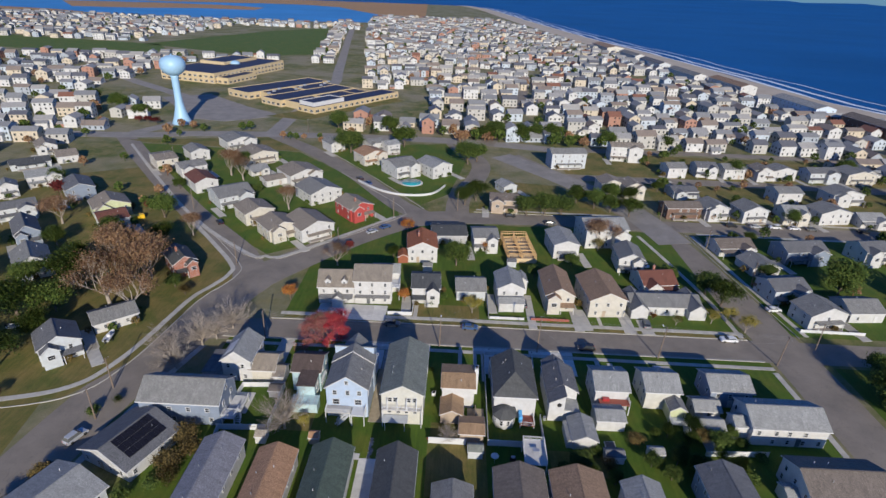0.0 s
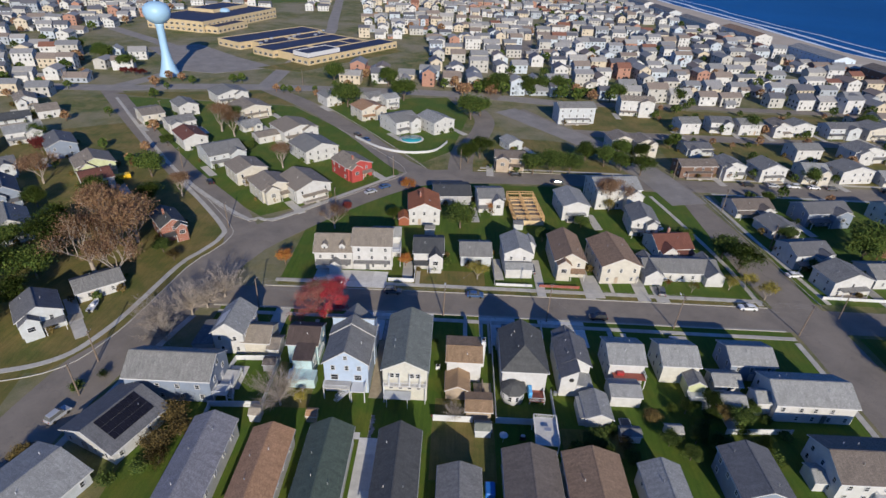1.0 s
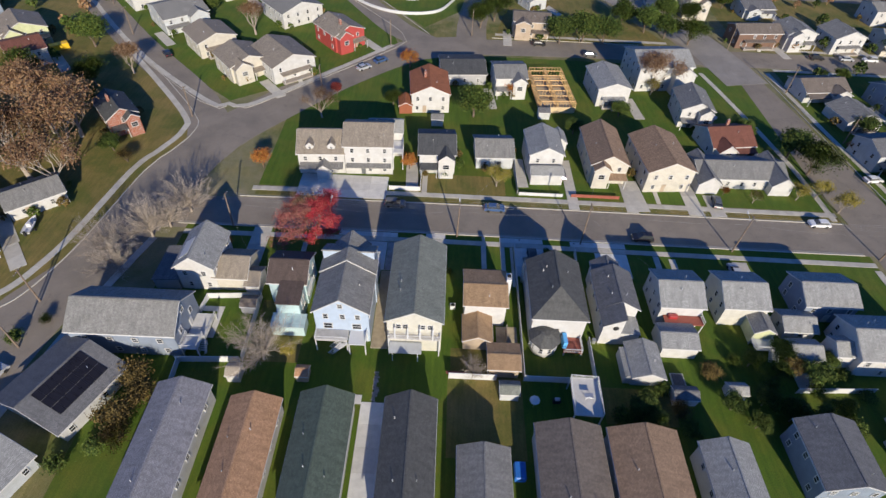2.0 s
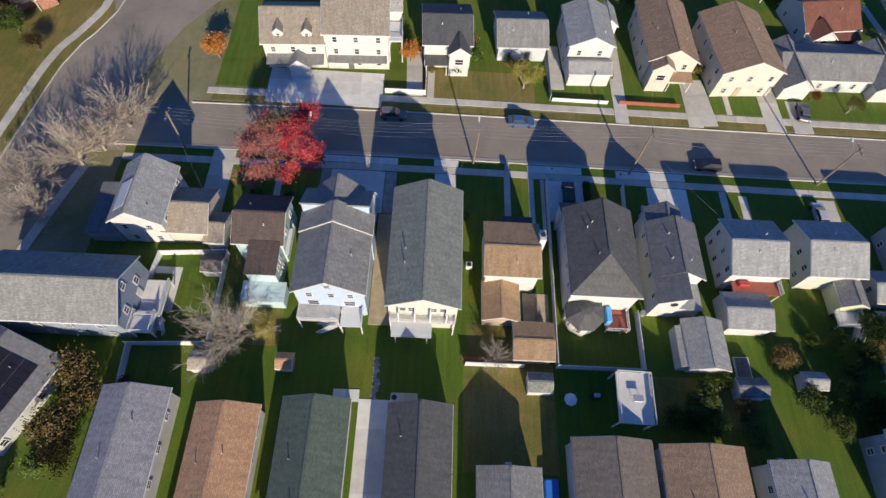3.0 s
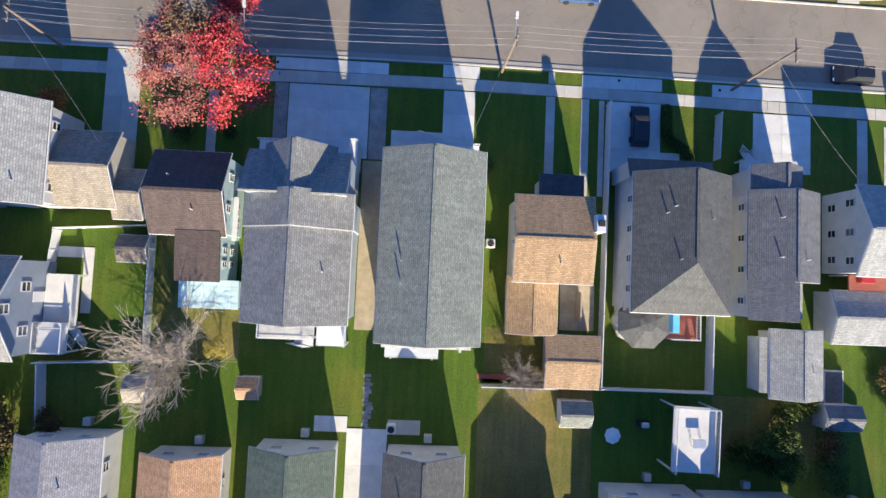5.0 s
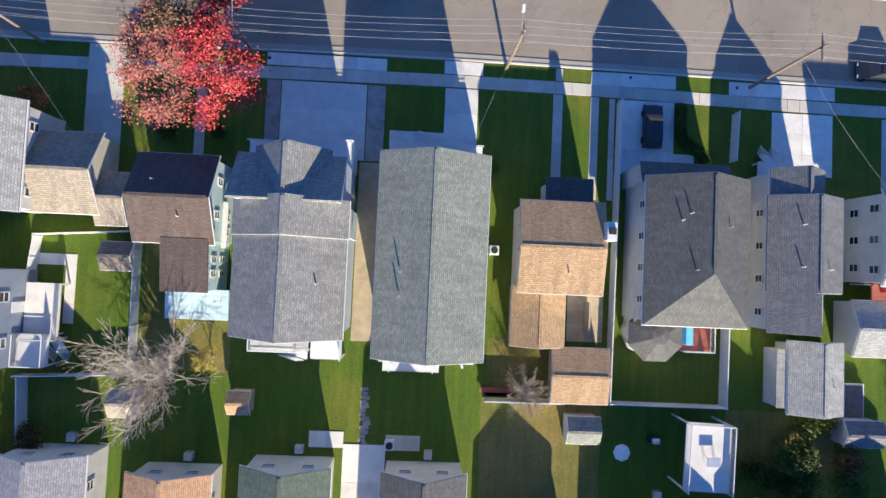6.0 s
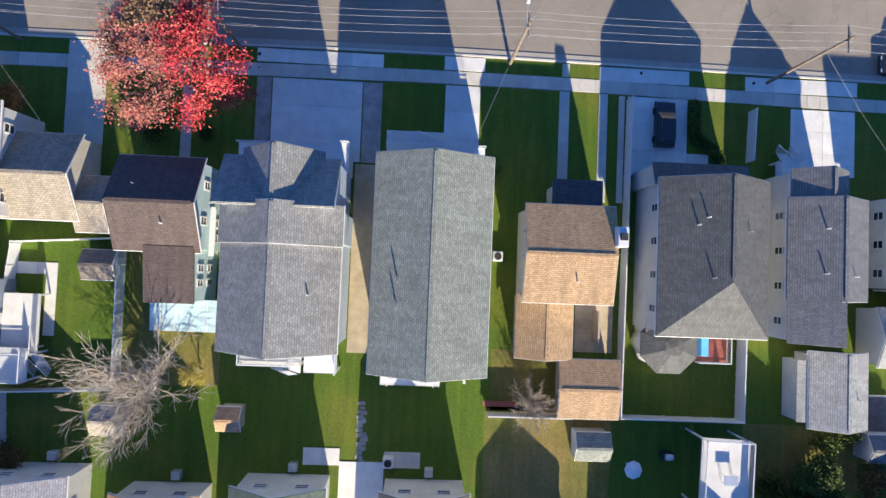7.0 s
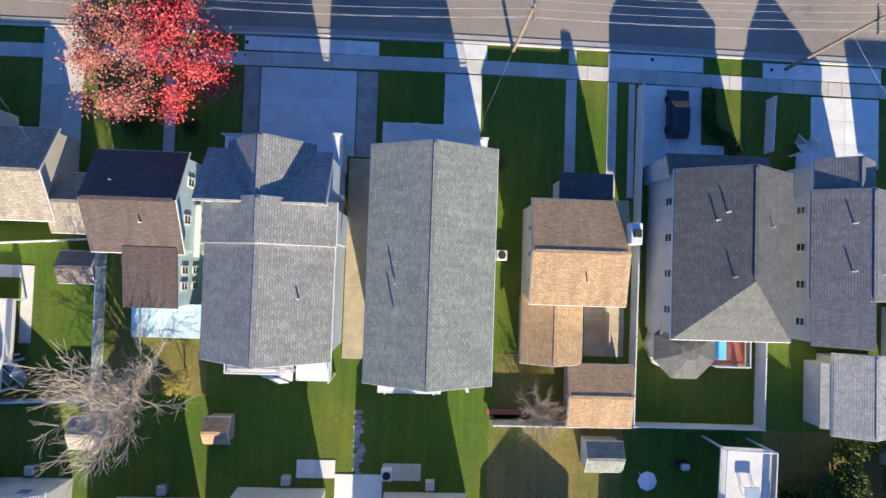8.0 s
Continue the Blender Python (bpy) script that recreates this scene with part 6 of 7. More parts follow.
tree("bare", -31.9, 85.5, 1.0)
tree("bare", 3.0, 84.4, 0.42)
for x, y, s in ((-67.5, 108, 0.95), (-61.5, 113, 1.0), (-63.5, 103, 0.8), (-56.5, 121, 0.95), (-59, 116, 0.8)):
    tree("bare", x, y, s)
for x, y, s in ((-95, 129, 1.15), (-90, 137, 1.1), (-99, 147, 1.05), (-92, 146, 1.0), (-87, 127, 0.9), (-105, 152, 0.9), (-110, 160, 0.8), (-145, 183, 0.8), (-105, 246, 0.9), (-97, 240, 0.8), (-93, 178, 0.6), (-66, 207, 0.7), (57, 183, 0.8), (-36, 160, 0.55), (-100, 135, 0.9)):
    tree("brown", x, y, s * 1.3)
for x, y, s in ((-112, 139, 1.15), (-116, 121, 1.1), (-108, 125, 0.9), (-120, 112, 1.1), (-106, 101, 0.9), (-112, 94, 0.9), (-111, 193, 0.9), (-56, 293, 1.2), (-28, 310, 1.1), (9, 281, 1.25), (14, 287, 1.0), (12, 227, 1.0), (7, 221, 0.9), (33, 212, 0.9), (41, 214, 1.0), (48, 214, 0.9), (57, 229, 0.85), (64, 224, 0.9), (70, 220, 0.8), (77, 216, 0.9), (74, 236, 0.8), (82, 234, 0.75), (86, 145, 0.95), (84, 152, 0.8), (132, 160, 1.1), (128, 155, 0.9), (20, 331, 1.0), (28, 338, 1.1), (42, 334, 1.1), (52, 340, 1.0), (62, 338, 1.1), (-73, 343, 1.1), (-40, 340, 1.0), (26, 345, 1.0), (4, 164, 0.85), (150, 280, 0.9), (95, 330, 1.0), (130, 330, 0.9), (-230, 370, 1.1), (-260, 390, 1.0), (-205, 352, 0.9), (-105, 262, 0.7), (145, 215, 0.7), (214, 290, 0.9)):
    tree("green", x, y, s * (1.12 if x > 0 else 1.22))
for x, y, s in ((108.5, 105, 0.95), (110, 93, 0.9), (106, 99, 0.7), (112, 112, 0.8), (50, 81, 0.42), (54.5, 86.5, 0.4), (58, 78, 0.45), (62, 80, 0.42), (47.5, 77, 0.38), (64.5, 89.5, 0.35), (31, 79, 0.3), (-97, 160, 0.7), (-82, 141, 0.5), (-118, 150, 1.0), (-125, 138, 0.9), (-135, 165, 0.8), (-175, 225, 0.8), (-120, 225, 0.6), (-85, 222, 0.6), (30, 158, 0.5), (75, 160, 0.6), (-18, 168, 0.5), (44, 168, 0.5), (110, 165, 0.6), (118, 195, 0.5), (100, 250, 0.6)):
    tree("green", x, y, s)
for x, y, s in ((29.6, 79.0, 0.38), (31.0, 76.6, 0.34), (28.6, 77.0, 0.30), (36.0, 75.2, 0.30), (44.5, 80.0, 0.34), (50.5, 88.5, 0.36), (56.5, 90.5, 0.40), (53.5, 78.5, 0.45), (60.5, 86.0, 0.42), (-105, 113, 0.8), (-100, 170, 0.8), (-140, 135, 0.9), (-118, 170, 0.9), (-152, 155, 0.9), (-170, 175, 0.8)):
    tree("green", x, y, s * 1.15)
for x, y, s in ((-130, 118, 0.9), (-126, 100, 0.9), (-150, 120, 1.0), (36, 332, 0.9), (-50, 335, 0.8), (90, 152, 0.6), (-160, 215, 0.6)):
    tree("pine", x, y, s)
for x, y, s in ((-45.5, 137.5, 0.95), (-15, 190, 1.1), (-11.5, 139.5, 0.8), (-45.7, 110.9, 0.6), (15, 176, 0.9), (62, 135.5, 0.5), (-150, 190, 1.0)):
    tree("orange", x, y, s)
for x, y, s in ((-164, 211, 1.2), (-34, 172, 0.6), (-193, 338, 0.9), (-187, 336, 0.9), (-200, 339, 0.8), (-104, 92, 0.5), (-98, 90, 0.5), (-120, 200, 0.7)):
    tree("maroon", x, y, s)
for x, y, s in ((9, 134.5, 0.9), (87, 131, 0.9), (84, 136, 0.8), (79, 135, 0.7), (68, 133, 0.6), (56, 181, 0.8), (-28, 86.5, 0.45)):
    tree("yellow", x, y, s)
for x, y, s in ((-33.5, 108.5, 0.8), (-28.6, 108.8, 0.55), (26.5, 77.5, 1.1), (31.7, 81.6, 0.9), (34, 82.6, 0.9), (52, 84, 1.2), (55, 80, 1.1), (60, 84, 1.0), (63, 77, 1.1), (48, 89, 0.8), (-56, 66, 1.2), (-52, 69, 1.0), (-1.5, 106.6, 0.6), (68, 83, 0.9), (-74, 87, 0.9), (-71, 91, 0.8), (66, 87, 0.9)):
    tree("shrub", x, y, s)
for x, y, s in ((-50.5, 80.5, 1.1), (-48.5, 77, 1.0), (-51, 73.5, 1.1), (-49.5, 70.5, 0.9), (-77, 137, 0.9), (35.5, 78.5, 0.8), (43, 86, 0.7), (-44, 78.2, 0.6), (58, 88, 0.8), (-73, 70, 0.8), (-75, 62, 0.8)):
    tree("brush", x, y, s * 1.45)


def hedge(line, wide, high):
    """A clipped hedge: short stems under a dense skin of small leaves along a line."""
    rnd = random.Random(3)
    hg = thing("hedge", T(line[0][0], line[0][1]), "low clipped green hedge curving round a driveway", "hedge")
    sv, sf, v, f = [], [], [], []
    for x, y in smooth(line, 0.35):
        c = Vector((x - line[0][0], y - line[0][1], 0))
        limb(sv, sf, c, c + Vector((0, 0, high * 0.7)), 0.03, 0.02, 4)
        for _ in range(150):
            a, z = rnd.uniform(0, 6.283), rnd.uniform(0.1, 1) ** 0.6 * high
            r = wide / 2 * (1 if z < high * 0.85 else rnd.random()) * rnd.uniform(0.8, 1.08)
            o = c + Vector((math.cos(a) * r, math.sin(a) * r, z))
            p = Vector((rnd.gauss(0, 1), rnd.gauss(0, 1), rnd.gauss(0, 1))).normalized() * rnd.uniform(0.06, 0.12)
            q = p.orthogonal().normalized() * 0.07
            k = len(v)
            v += [(o + p)[:], (o + q)[:], (o - p)[:], (o - q)[:]]
            f.append((k, k + 1, k + 2, k + 3))
    put_in("stems", mesh_of("stems", sv, sf, ("bark",)), hg)
    put_in("foliage", mesh_of("foliage", v, f, ("grn",)), hg)


hedge([(18.3, 113.9), (18.3, 111.6), (18.6, 110.6), (19.6, 109.9), (20.6, 109.2), (20.9, 108.2)], 1.1, 0.9)


# ---- small buildings, fences, paving in the yards ----
def fence(pts, h=1.7, mat="vinyl", label="white vinyl privacy fence", name="fence"):
    fc = thing(name, T(pts[0][0], pts[0][1]), label, "fence")
    for (x0, y0), (x1, y1) in zip(pts, pts[1:]):
        ln, a = math.hypot(x1 - x0, y1 - y0), math.degrees(math.atan2(y1 - y0, x1 - x0))
        n = max(1, round(ln / 2.4))
        for i in range(n):
            u = T(x0 - pts[0][0], y0 - pts[0][1], 0, a) @ T((i + 0.5) * ln / n, 0)
            box("panel", ln / n - 0.12, 0.05, h - 0.12, mat, fc, u @ T(0, 0, 0.08))
            box("rail", ln / n - 0.12, 0.10, 0.09, mat, fc, u @ T(0, 0, h - 0.08))
            box("post", 0.14, 0.14, h + 0.08, mat, fc, u @ T(-ln / n / 2, 0, 0), 0.02)
    return fc


fence([(11.7, 114.1), (11.55, 99), (11.4, 83.55), (23.2, 83.5), (23.3, 92.0)])
fence([(-1.0, 83.4), (6.9, 83.4)])
fence([(-35.6, 98.4), (-35.4, 84.8)], 1.6)
fence([(-46.0, 84.2), (-35.6, 84.7)], 1.6)
fence([(-45.6, 84.0), (-45.2, 77.8)], 1.6)
fence([(-45.2, 97.8), (-36.0, 98.5)], 1.4)
fence([(-45.2, 97.6), (-45.6, 93.5)], 1.4)
fence([(24.0, 113.6), (23.8, 108.5)], 1.5)
fence([(56.8, 83.6), (70.2, 84.2)], 1.5)
fence([(-15.5, 131.5), (-8.5, 131.6), (-8.5, 138)], 1.2)
fence([(14, 131.8), (24, 131.8)], 0.9)
fence([(26, 132.0), (37, 132.0)], 0.9, "reddeck", "low red-brown timber fence")
fence([(103.6, 132.5), (122, 132.2)], 1.0)
fence([(13.6, 132), (13.6, 152)], 1.5, "steel", "grey metal yard fence")

for x, y, w, d, ev, wall, roof, label in (
        (-35.6, 82.1, 2.0, 2.4, 1.9, "white", "sand", "small white wooden garden shed"), (-24.7, 82.5, 1.9, 2.0, 1.7, "tanwall", "clay", "small tan garden shed"),
        (8.7, 81.0, 3.0, 2.4, 1.9, "palegrey", "greengrey", "small grey-green garden shed with pitched roof"), (-36.9, 96.0, 2.7, 2.5, 1.9, "grey", "greybrown", "small weathered grey garden shed"),
        (37.1, 81.5, 3.8, 2.4, 1.9, "white", "slate", "small white garden shed with a slate roof"), (46.0, 82.8, 3.0, 2.2, 1.8, "white", "lightgrey", "white garden shed with a pale roof"), (-5.6, 160, 3, 3, 2.0, "white", "grey", "small white garden shed in a yard"), (23.0, 166, 3, 3, 2.0, "palegrey", "slate", "small plain grey garden shed")):
    house(x, y, w, d, 0, ev, 0.6, "w", wall, roof, label, "", 0.12, False, name="shed", category="shed", vents=0)
lid = thing("hatch", T(37.4, 84.4), "flat brown cellar hatch with a pale rim", "hatch")
box("frame", 2.2, 3.6, 0.3, "concrete", lid, T(0, 0), 0.03)
box("cover", 1.9, 3.3, 0.08, "r_greybrown", lid, T(0, 0, 0.3), 0.02)

paved(-22.8, -14.2, 106.8, 114.6, nx=2, ny=3)
paved(-24.4, -12.3, 116.1, 117.4, nx=4, ny=1)
paved(-6.2, -2.8, 107.0, 114.75, nx=1, ny=3)
paved(-6.4, -2.4, 116.25, 117.6, nx=1, ny=1)
paved(5.0, 6.0, 104.6, 114.75, "walkway", 1, 6, label="narrow concrete front path", name="path")
paved(5.2, 5.9, 116.2, 117.5, "walkway", 1, 1, label="narrow concrete front path", name="path")
paved(8.9, 9.8, 104, 114.7, "walkway", 1, 6, label="narrow concrete front path", name="path")
paved(10.9, 11.5, 104, 114.6, "walkway", 1, 5, label="narrow concrete front path", name="path")
paved(11.8, 17.8, 106.8, 114.6, nx=2, ny=3)
paved(17.8, 20.0, 107.0, 109.2, nx=1, ny=1)
paved(8.9, 17.9, 116.0, 117.4, nx=3, ny=1)
paved(28.3, 34.9, 107.6, 114.2, nx=2, ny=3)
paved(23.6, 35.1, 115.75, 117.2, nx=4, ny=1)
paved(40.3, 41.5, 106.5, 114.1, "walkway", 1, 5, label="narrow concrete front path", name="path")
paved(43.4, 44.8, 106.5, 113.5, "walkway", 1, 5, label="narrow concrete front path", name="path")
paved(56.5, 59.5, 103, 113.5, "walkway", 1, 5)
paved(-42.0, -38.4, 107, 117.2, "walkway", 2, 4)
paved(-45.4, -41.7, 94.9, 96.0, "concrete", 2, 1, label="pale concrete garden path", name="path")
paved(-42.7, -41.7, 89.2, 94.9, "concrete", 1, 3, label="pale concrete garden path", name="path")
paved(-14.8, -10.6, 56, 78.4, "concrete", 1, 6)
paved(-18.2, -14.8, 78.0, 79.6, "concrete", 2, 1, label="pale concrete patio", name="patio")
paved(-10.6, -7.2, 77.9, 79.4, "walkway", 2, 1, label="grey concrete patio", name="patio")
paved(-14.1, -12.3, 106.8, 114.6, "stone", 1, 1, label="grey gravel strip beside the drive", name="gravel_strip")
paved(-14.6, -11.7, 88.6, 106.6, "sandgravel", 1, 1, label="tan gravel side yard", name="gravel_strip")
paved(-24.3, -22.9, 107.5, 114.6, "stone", 1, 1, label="gravel strip beside the drive", name="gravel_strip")
paved(-31.2, -30.2, 106, 113.4, "walkway", 1, 5, label="narrow concrete front path", name="path")
paved(57.8, 61.0, 84, 93, "walkway", 1, 4)
paved(-36, -16, 128.0, 136, "concrete", 5, 3, label="broad pale concrete forecourt")
paved(-8.2, -7.0, 131, 137.5, "walkway", 1, 4, label="narrow concrete front path", name="path")
paved(25.0, 27.4, 127.6, 146, "walkway", 1, 6)
paved(38.0, 40.6, 127.6, 142, "walkway", 1, 6)
paved(45.5, 46.5, 131, 137.5, "walkway", 1, 4, label="narrow concrete front path", name="path")
paved(52.0, 55.5, 127.6, 139, "walkway", 1, 5)
paved(57.0, 60.5, 127.6, 135, "walkway", 1, 3)
paved(7.2, 10.9, 89.4, 94.4, "sandgravel", 2, 3, label="tan paved courtyard between house and garage", name="patio")
st = thing("stepping_stones", T(-12.8, 81), "line of pale stones between two lawns", "stepping stones")
for k in range(14):
    box("stone", random.uniform(0.5, 1.0), random.uniform(0.3, 0.45), 0.09, "stone", st, T(random.uniform(-0.25, 0.25), -2.6 + 0.42 * k, 0, random.uniform(-15, 15)), 0.02)

for x, y in ((13.05, 117.0), (24.45, 116.6), (-24.2, 116.8)):
    mc = thing("manhole_cover", T(x, y, 0.09), "small round black iron cover in the pavement", "cover")
    tube("lid", 0.17, 0.16, 0.02, "black", mc, T(0, 0), 12)
for x, y, z in ((-0.6, 98.3, 0.0), (-10.2, 78.6, 0.07)):
    ac = thing("air_conditioner", T(x, y, z), "pale square air-conditioning unit on the ground", "air conditioner")
    box("body", 0.95, 0.95, 0.85, "vinyl", ac, T(0, 0), 0.06)
    tube("fan_grille", 0.36, 0.36, 0.03, "black", ac, T(0, 0, 0.85), 16)

# white rear deck with a table and chairs
dk = thing("rear_deck", T(20.4, 79.2, 0, -2), "white raised deck with rails behind a house", "deck")
deck(dk, 0, 0, 4.4, 6.5, 3.4, "concrete", "nwe", None)
dt = thing("patio_table", T(20.6, 79.0, 3.42), "small grey patio table on the deck", "table")
box("tabletop", 1.3, 0.9, 0.05, "steel", dt, T(0, 0, 0.7), 0.02)
for k in range(4):
    tube("leg", 0.03, 0.03, 0.7, "steel", dt, T((-0.5, 0.5, -0.5, 0.5)[k], (-0.35, -0.35, 0.35, 0.35)[k]), 6)
um = thing("patio_umbrella", T(12.55, 79.0), "small white octagonal patio umbrella", "umbrella")
tube("pole", 0.03, 0.03, 2.2, "steel", um, T(0, 0), 6)
lathe("canopy", [(0.85, 2.0), (0.84, 2.04), (0.4, 2.3), (0.05, 2.42)], "vinyl", um, T(0, 0), 8).data.shade_flat()
gr = thing("barbecue", T(16.4, 79.9), "covered black barbecue in a yard", "barbecue")
box("body", 1.2, 0.6, 0.9, "black", gr, T(0, 0), 0.06)
box("hood", 0.8, 0.55, 0.3, "steel", gr, T(0, 0, 0.9), 0.1)
bn = thing("bin", T(9.6, 68.2), "bright blue plastic tarpaulin over a low stack", "bin")
box("body", 1.7, 2.6, 1.2, "bluetarp", bn, T(0, 0), 0.15)
pt = thing("bench", T(-1, 83.9), "red low bench along a fence", "bench")
box("seat", 3.4, 0.5, 0.08, "reddeck", pt, T(1.2, 0.4, 0.4), 0.02)
for k in (-0.2, 2.6):
    box("leg", 0.1, 0.45, 0.4, "reddeck", pt, T(k, 0.4, 0))
pl = thing("swimming_pool", T(-18.5, 247.5), "kidney-shaped turquoise swimming pool with a pale rim", "pool")
lathe("rim", [(5.6, 0), (5.6, 0.16), (4.6, 0.16)], "concrete", pl, T(0, 0), 28)
lathe("water", [(4.7, 0), (4.7, 0.19), (0.1, 0.19)], "pool", pl, T(0, 0), 28)
tagged(strip("wall", smooth([(-44, 246), (-32, 234), (-20, 229), (-8, 232), (-2, 244)], 2), 0, 0.3, 0, 1.0, "vinyl"), "low curved white garden wall", "wall")
yc = thing("container", T(-120.5, 190.5, 0, 40), "yellow waste container beside a house", "container")
box("body", 5.0, 2.2, 1.6, "yellow", yc, T(0, 0, 0.1), 0.05)
for k in range(6):
    box("rib", 0.1, 2.3, 1.5, "yellow", yc, T(-2.2 + 0.88 * k, 0, 0.1))


# ---- parked cars ----
CARS = {}


def car(x, y, yaw, paint_name="silver", tall=False, label=""):
    key = (paint_name, tall)
    at = T(x, y, 0.06, yaw)
    if key in CARS:
        return copy_thing(CARS[key], at)
    c = thing("car", at, label or f"{'tall' if tall else 'low'} {paint_name} car parked by the street", "car", "parked cars")
    H = 1.72 if tall else 1.45
    prof = [(-2.25, 0.35), (-2.28, 0.75), (-2.15, 0.98), (-1.2, 1.02), (1.0, 1.0), (2.1, 0.85), (2.28, 0.6), (2.22, 0.32)]
    v, f = [], []
    for s, k in ((-0.88, 0.92), (-0.92, 1.0), (0.92, 1.0), (0.88, 0.92)):
        v += [(px, s, 0.35 + (pz - 0.35) * k) for px, pz in prof]
    n = len(prof)
    for a in range(3):
        f += [(a * n + i, a * n + (i + 1) % n, (a + 1) * n + (i + 1) % n, (a + 1) * n + i) for i in range(n)]
    f += [tuple(range(n - 1, -1, -1)), tuple(range(3 * n, 4 * n))]
    put_in("body", mesh_of("body", v, f, ("c_" + paint_name,)), c)
    back = -2.1 if tall else -1.7
    cv = [(back, -0.84, 0.97), (1.15, -0.84, 0.97), (1.15, 0.84, 0.97), (back, 0.84, 0.97), (back + 0.35, -0.66, H - 0.05), (0.3, -0.66, H - 0.05), (0.3, 0.66, H - 0.05), (back + 0.35, 0.66, H - 0.05)]
    put_in("glasshouse", mesh_of("glasshouse", cv, box_data(1, 1, 1)[1], ("glass",)), c)
    box("roof", 0.3 - back - 0.28, 1.34, 0.07, "c_" + paint_name, c, T((back + 0.65) / 2, 0, H - 0.05), 0.03)
    for wx in (-1.4, 1.4):
        for wy in (-0.86, 0.86):
            w = tube("wheel", 0.33, 0.33, 0.2, "black", c, T(wx, wy - 0.1, 0.31, 0, -90), 14)
            tube("rim", 0.19, 0.17, 0.03, "steel", w, T(0, 0, 0.2) if wy < 0 else T(0, 0, -0.03), 10)
    for wy in (-0.65, 0.65):
        box("headlight", 0.08, 0.35, 0.14, "vinyl", c, T(2.2, wy, 0.62), 0.02)
        box("tail_light", 0.08, 0.3, 0.16, "c_red", c, T(-2.27, wy, 0.75), 0.02)
    CARS[key] = c
    return c


for x, y, yaw, p, tall in (
        (15.25, 111.8, 90, "black", True), (-13.7, 126.2, 0, "grey", True), (8.2, 126.2, 0, "blue", False), (39.2, 119.0, 180, "black", True), (80.2, 126.2, 180, "white", False),
        (59.3, 132.0, 80, "grey", False), (-73.3, 79.8, 70, "silver", True), (-28.5, 187.6, 42, "silver", False), (-24.0, 192.6, 42, "blue", False), (101.5, 143.6, 10, "white", False),
        (24.6, 140, 90, "black", False), (-43.5, 249, 128, "black", False), (-38.5, 243, 128, "blue", False), (118, 209.8, 0, "black", True), (128, 210, 0, "silver", False), (136, 210.2, 180, "white", True),
        (144, 210, 0, "white", False), (151, 209.8, 0, "grey", False), (172, 209.5, 0, "black", True), (69.5, 170, 120, "white", False), (26, 209.8, 0, "black", False), (98.5, 78, 88, "silver", True),
        (-103, 222, 128, "white", False), (-88, 190, 128, "black", False), (55.8, 110.3, 90, "silver", False), (42, 203.8, 0, "grey", False), (62, 246, 120, "white", True)):
    car(x, y, yaw, p, tall)


def boat(x, y, yaw):
    """A small white motor boat on a trailer."""
    b = thing("boat", T(x, y, 0.0, yaw), "small white motor boat on a trailer beside a house", "boat")
    ring = [(-2.6, 0.9), (-1.2, 1.0), (0.4, 0.95), (1.8, 0.6), (2.9, 0.0)]
    out = [(px, -w, 1.3) for px, w in ring] + [(px, w, 1.3) for px, w in reversed(ring[:-1])]
    low = [(px * 0.86, wy * 0.45, 0.55) for px, wy, _ in out]
    n = len(out)
    put_in("hull", mesh_of("hull", out + low, [(i, (i + 1) % n, n + (i + 1) % n, n + i) for i in range(n)] + [tuple(range(n, 2 * n))], ("vinyl",)), b)
    box("deck", 3.2, 1.5, 0.06, "trim", b, T(-0.7, 0, 1.15), 0.02)
    box("console", 0.7, 0.9, 0.7, "trim", b, T(-0.3, 0, 1.2), 0.08)
    box("outboard_motor", 0.5, 0.4, 1.1, "black", b, T(-2.75, 0, 0.7), 0.08)
    box("trailer", 4.6, 0.14, 0.12, "steel", b, T(0.2, 0, 0.4))
    for k in (-0.8, 0.8):
        tube("wheel", 0.3, 0.3, 0.2, "black", b, T(-0.6, k - 0.1, 0.3, 0, -90), 12)


boat(-86.0, 113.5, 100)
boat(-112.0, 116.0, 15)

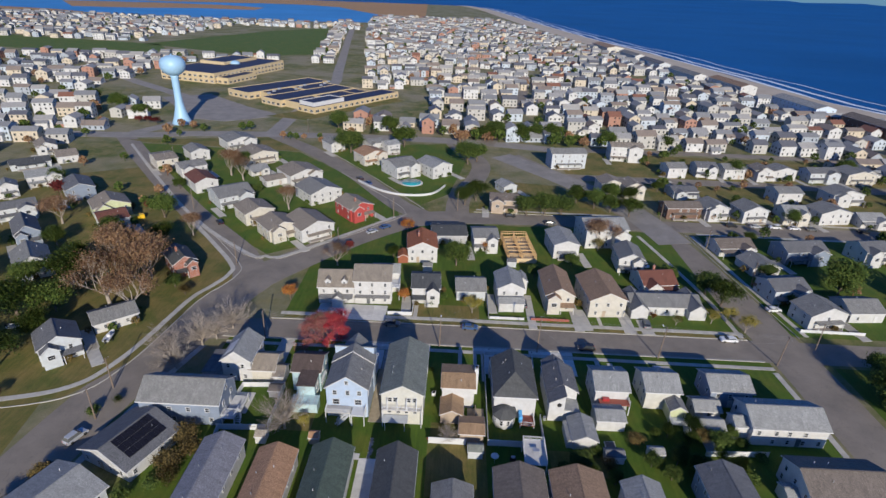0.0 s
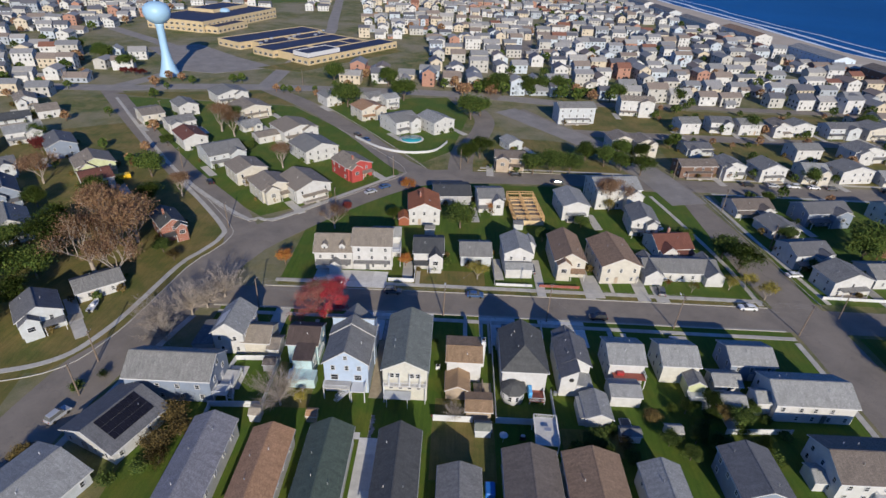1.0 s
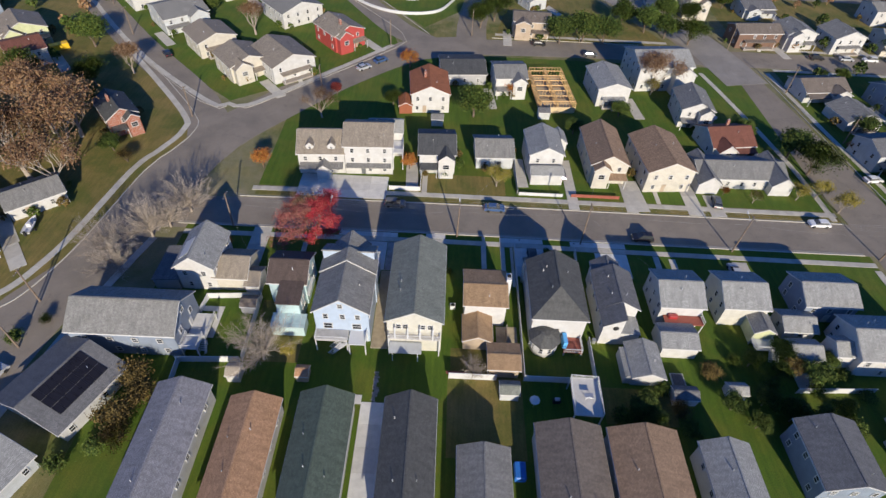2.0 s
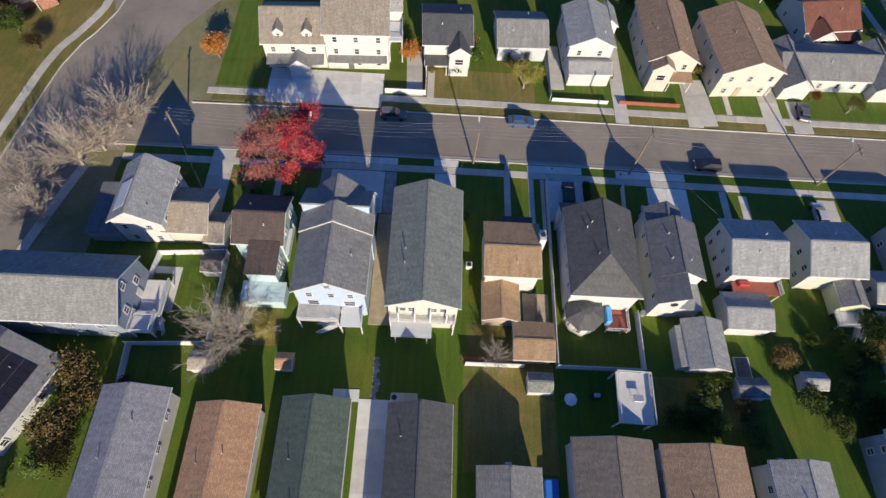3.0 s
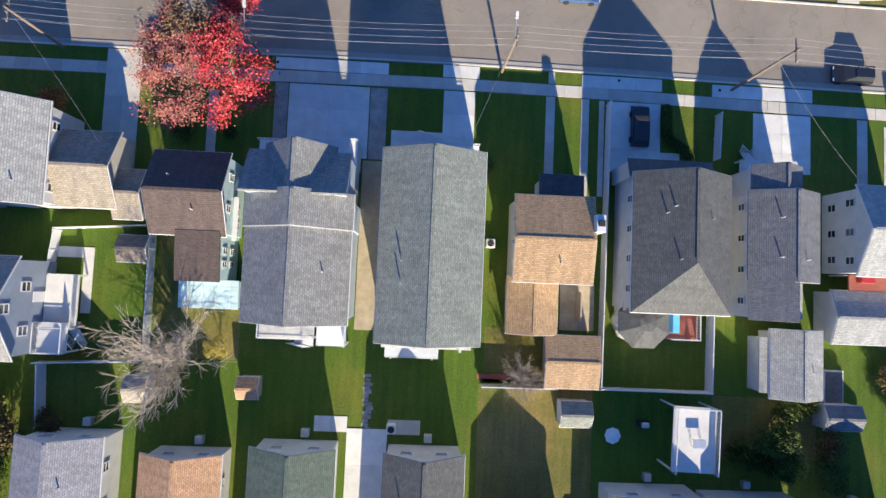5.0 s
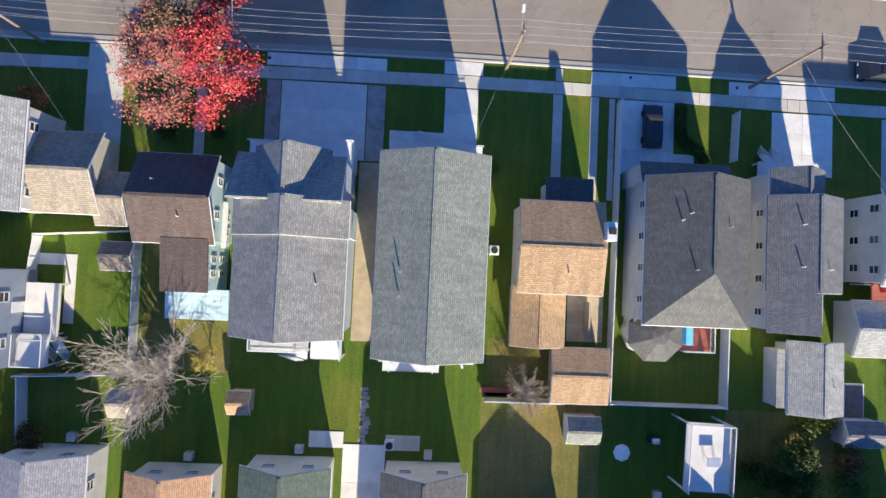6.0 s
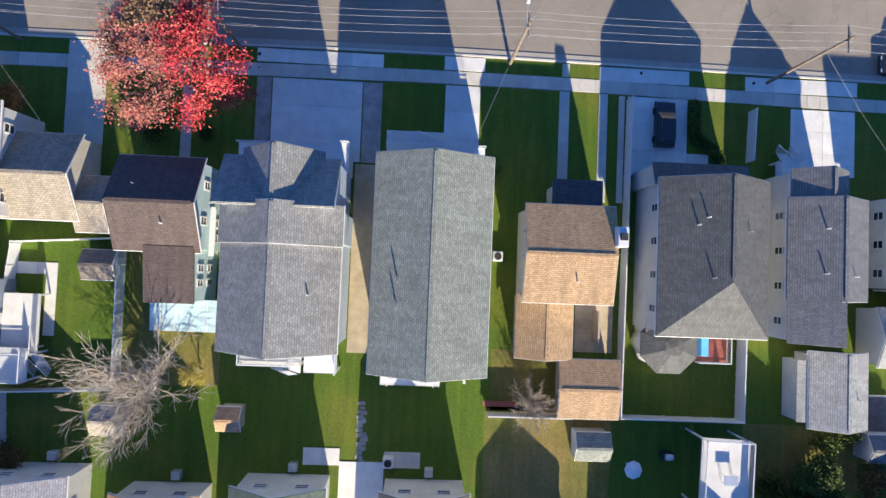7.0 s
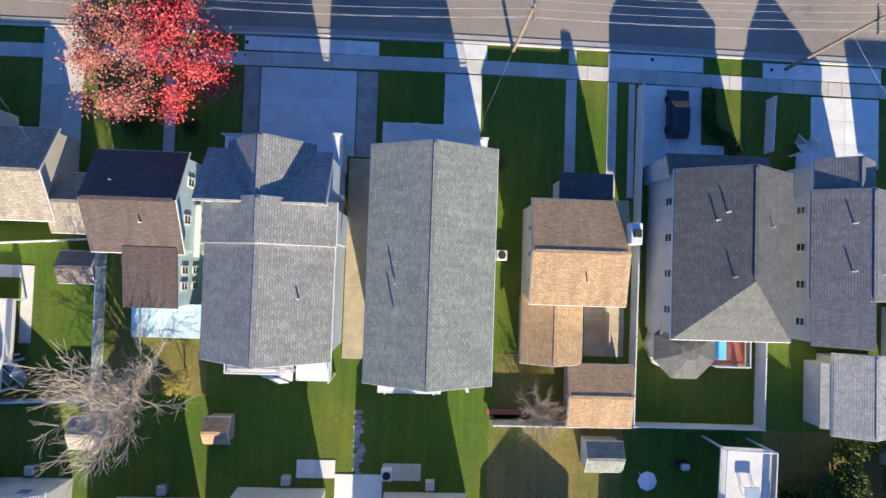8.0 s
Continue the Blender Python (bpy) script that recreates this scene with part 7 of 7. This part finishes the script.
# ---- poles and wires ----
def pole(x, y, h=9.0, lamp=False, lean=0.0, arm=2.4, yaw=0.0):
    p = thing("utility_pole", T(x, y, 0, yaw, 0, lean), "weathered wooden utility pole with crossarm", "utility pole", "street poles")
    tube("post", 0.17, 0.11, h, "pole", p, T(0, 0), 8)
    box("crossarm", 0.1, arm, 0.12, "pole", p, T(0, 0, h - 0.6), 0.01)
    for k in (-1, -0.35, 0.35, 1):
        tube("insulator", 0.05, 0.04, 0.18, "steel", p, T(0, k * arm * 0.45, h - 0.48), 6)
    if lamp:
        a = tube("lamp_arm", 0.04, 0.035, 2.2, "steel", p, T(0, 0, h - 1.6, 0, -78), 6)
        box("lamp_head", 0.3, 0.25, 0.7, "vinyl", a, T(0, 0, 2.1), 0.06)
    return p


POLES = [(-46.4, 116.9, 9.0), (-25.6, 116.9, 8.6), (0.0, 117.2, 9.2), (25.8, 116.7, 11.0), (57.6, 116.6, 10.0), (88.6, 116.2, 9.2)]
for i, (x, y, hh) in enumerate(POLES):
    pole(x, y, hh, i in (1, 2, 4), (2.5, 0, 1.5, 0, 4, 6)[i] * 0.6)
for x, y in ((-72.8, 85.5), (-74.6, 95.3), (-69.2, 157.5), (-22, 204), (102.5, 160), (98, 186), (4, 214), (-140, 262), (-104, 203), (40, 213.6), (90, 214), (150, 213.5), (-90, 333), (-30, 334), (-220, 314), (103, 124), (-38, 172)):
    pole(x, y, 8.5)


def wire(a, b, sag=0.35, r=0.010):
    c = bpy.data.curves.new("wire", "CURVE")
    c.dimensions, c.bevel_depth, c.bevel_resolution = "3D", r, 0
    s = c.splines.new("POLY")
    s.points.add(8)
    for i in range(9):
        t = i / 8
        q = Vector(a).lerp(Vector(b), t)
        s.points[i].co = (q.x, q.y, q.z - sag * 4 * t * (1 - t), 1)
    c.materials.append(MATS["wire"])
    return c


for k, (dy, dz) in enumerate(((-1.0, -0.3), (-0.3, -0.3), (0.4, -0.3), (1.0, -0.3), (0.0, -2.2))):
    pl = thing("power_line", T(0, 0), "thin overhead power line along the street", "power line", "overhead lines")
    for (x0, y0, h0), (x1, y1, h1) in zip(POLES, POLES[1:]):
        put_in("span", wire((x0, y0 + dy, h0 + dz), (x1, y1 + dy, h1 + dz), 0.4 + 0.1 * k), pl)
for a, b in (((0.0, 117.2, 7.8), (-4.5, 105.8, 7.8)), ((-46.2, 116.7, 8), (-39.5, 106, 4.6)), ((25.8, 116.7, 8), (37, 105, 5.4)), ((0.0, 117.2, 8), (16, 141, 6)), ((25.8, 116.7, 8), (32, 139, 6.2))):
    pl = thing("power_line", T(0, 0), "thin service wire from a pole to a house", "power line", "overhead lines")
    put_in("span", wire(a, b, 0.5), pl)
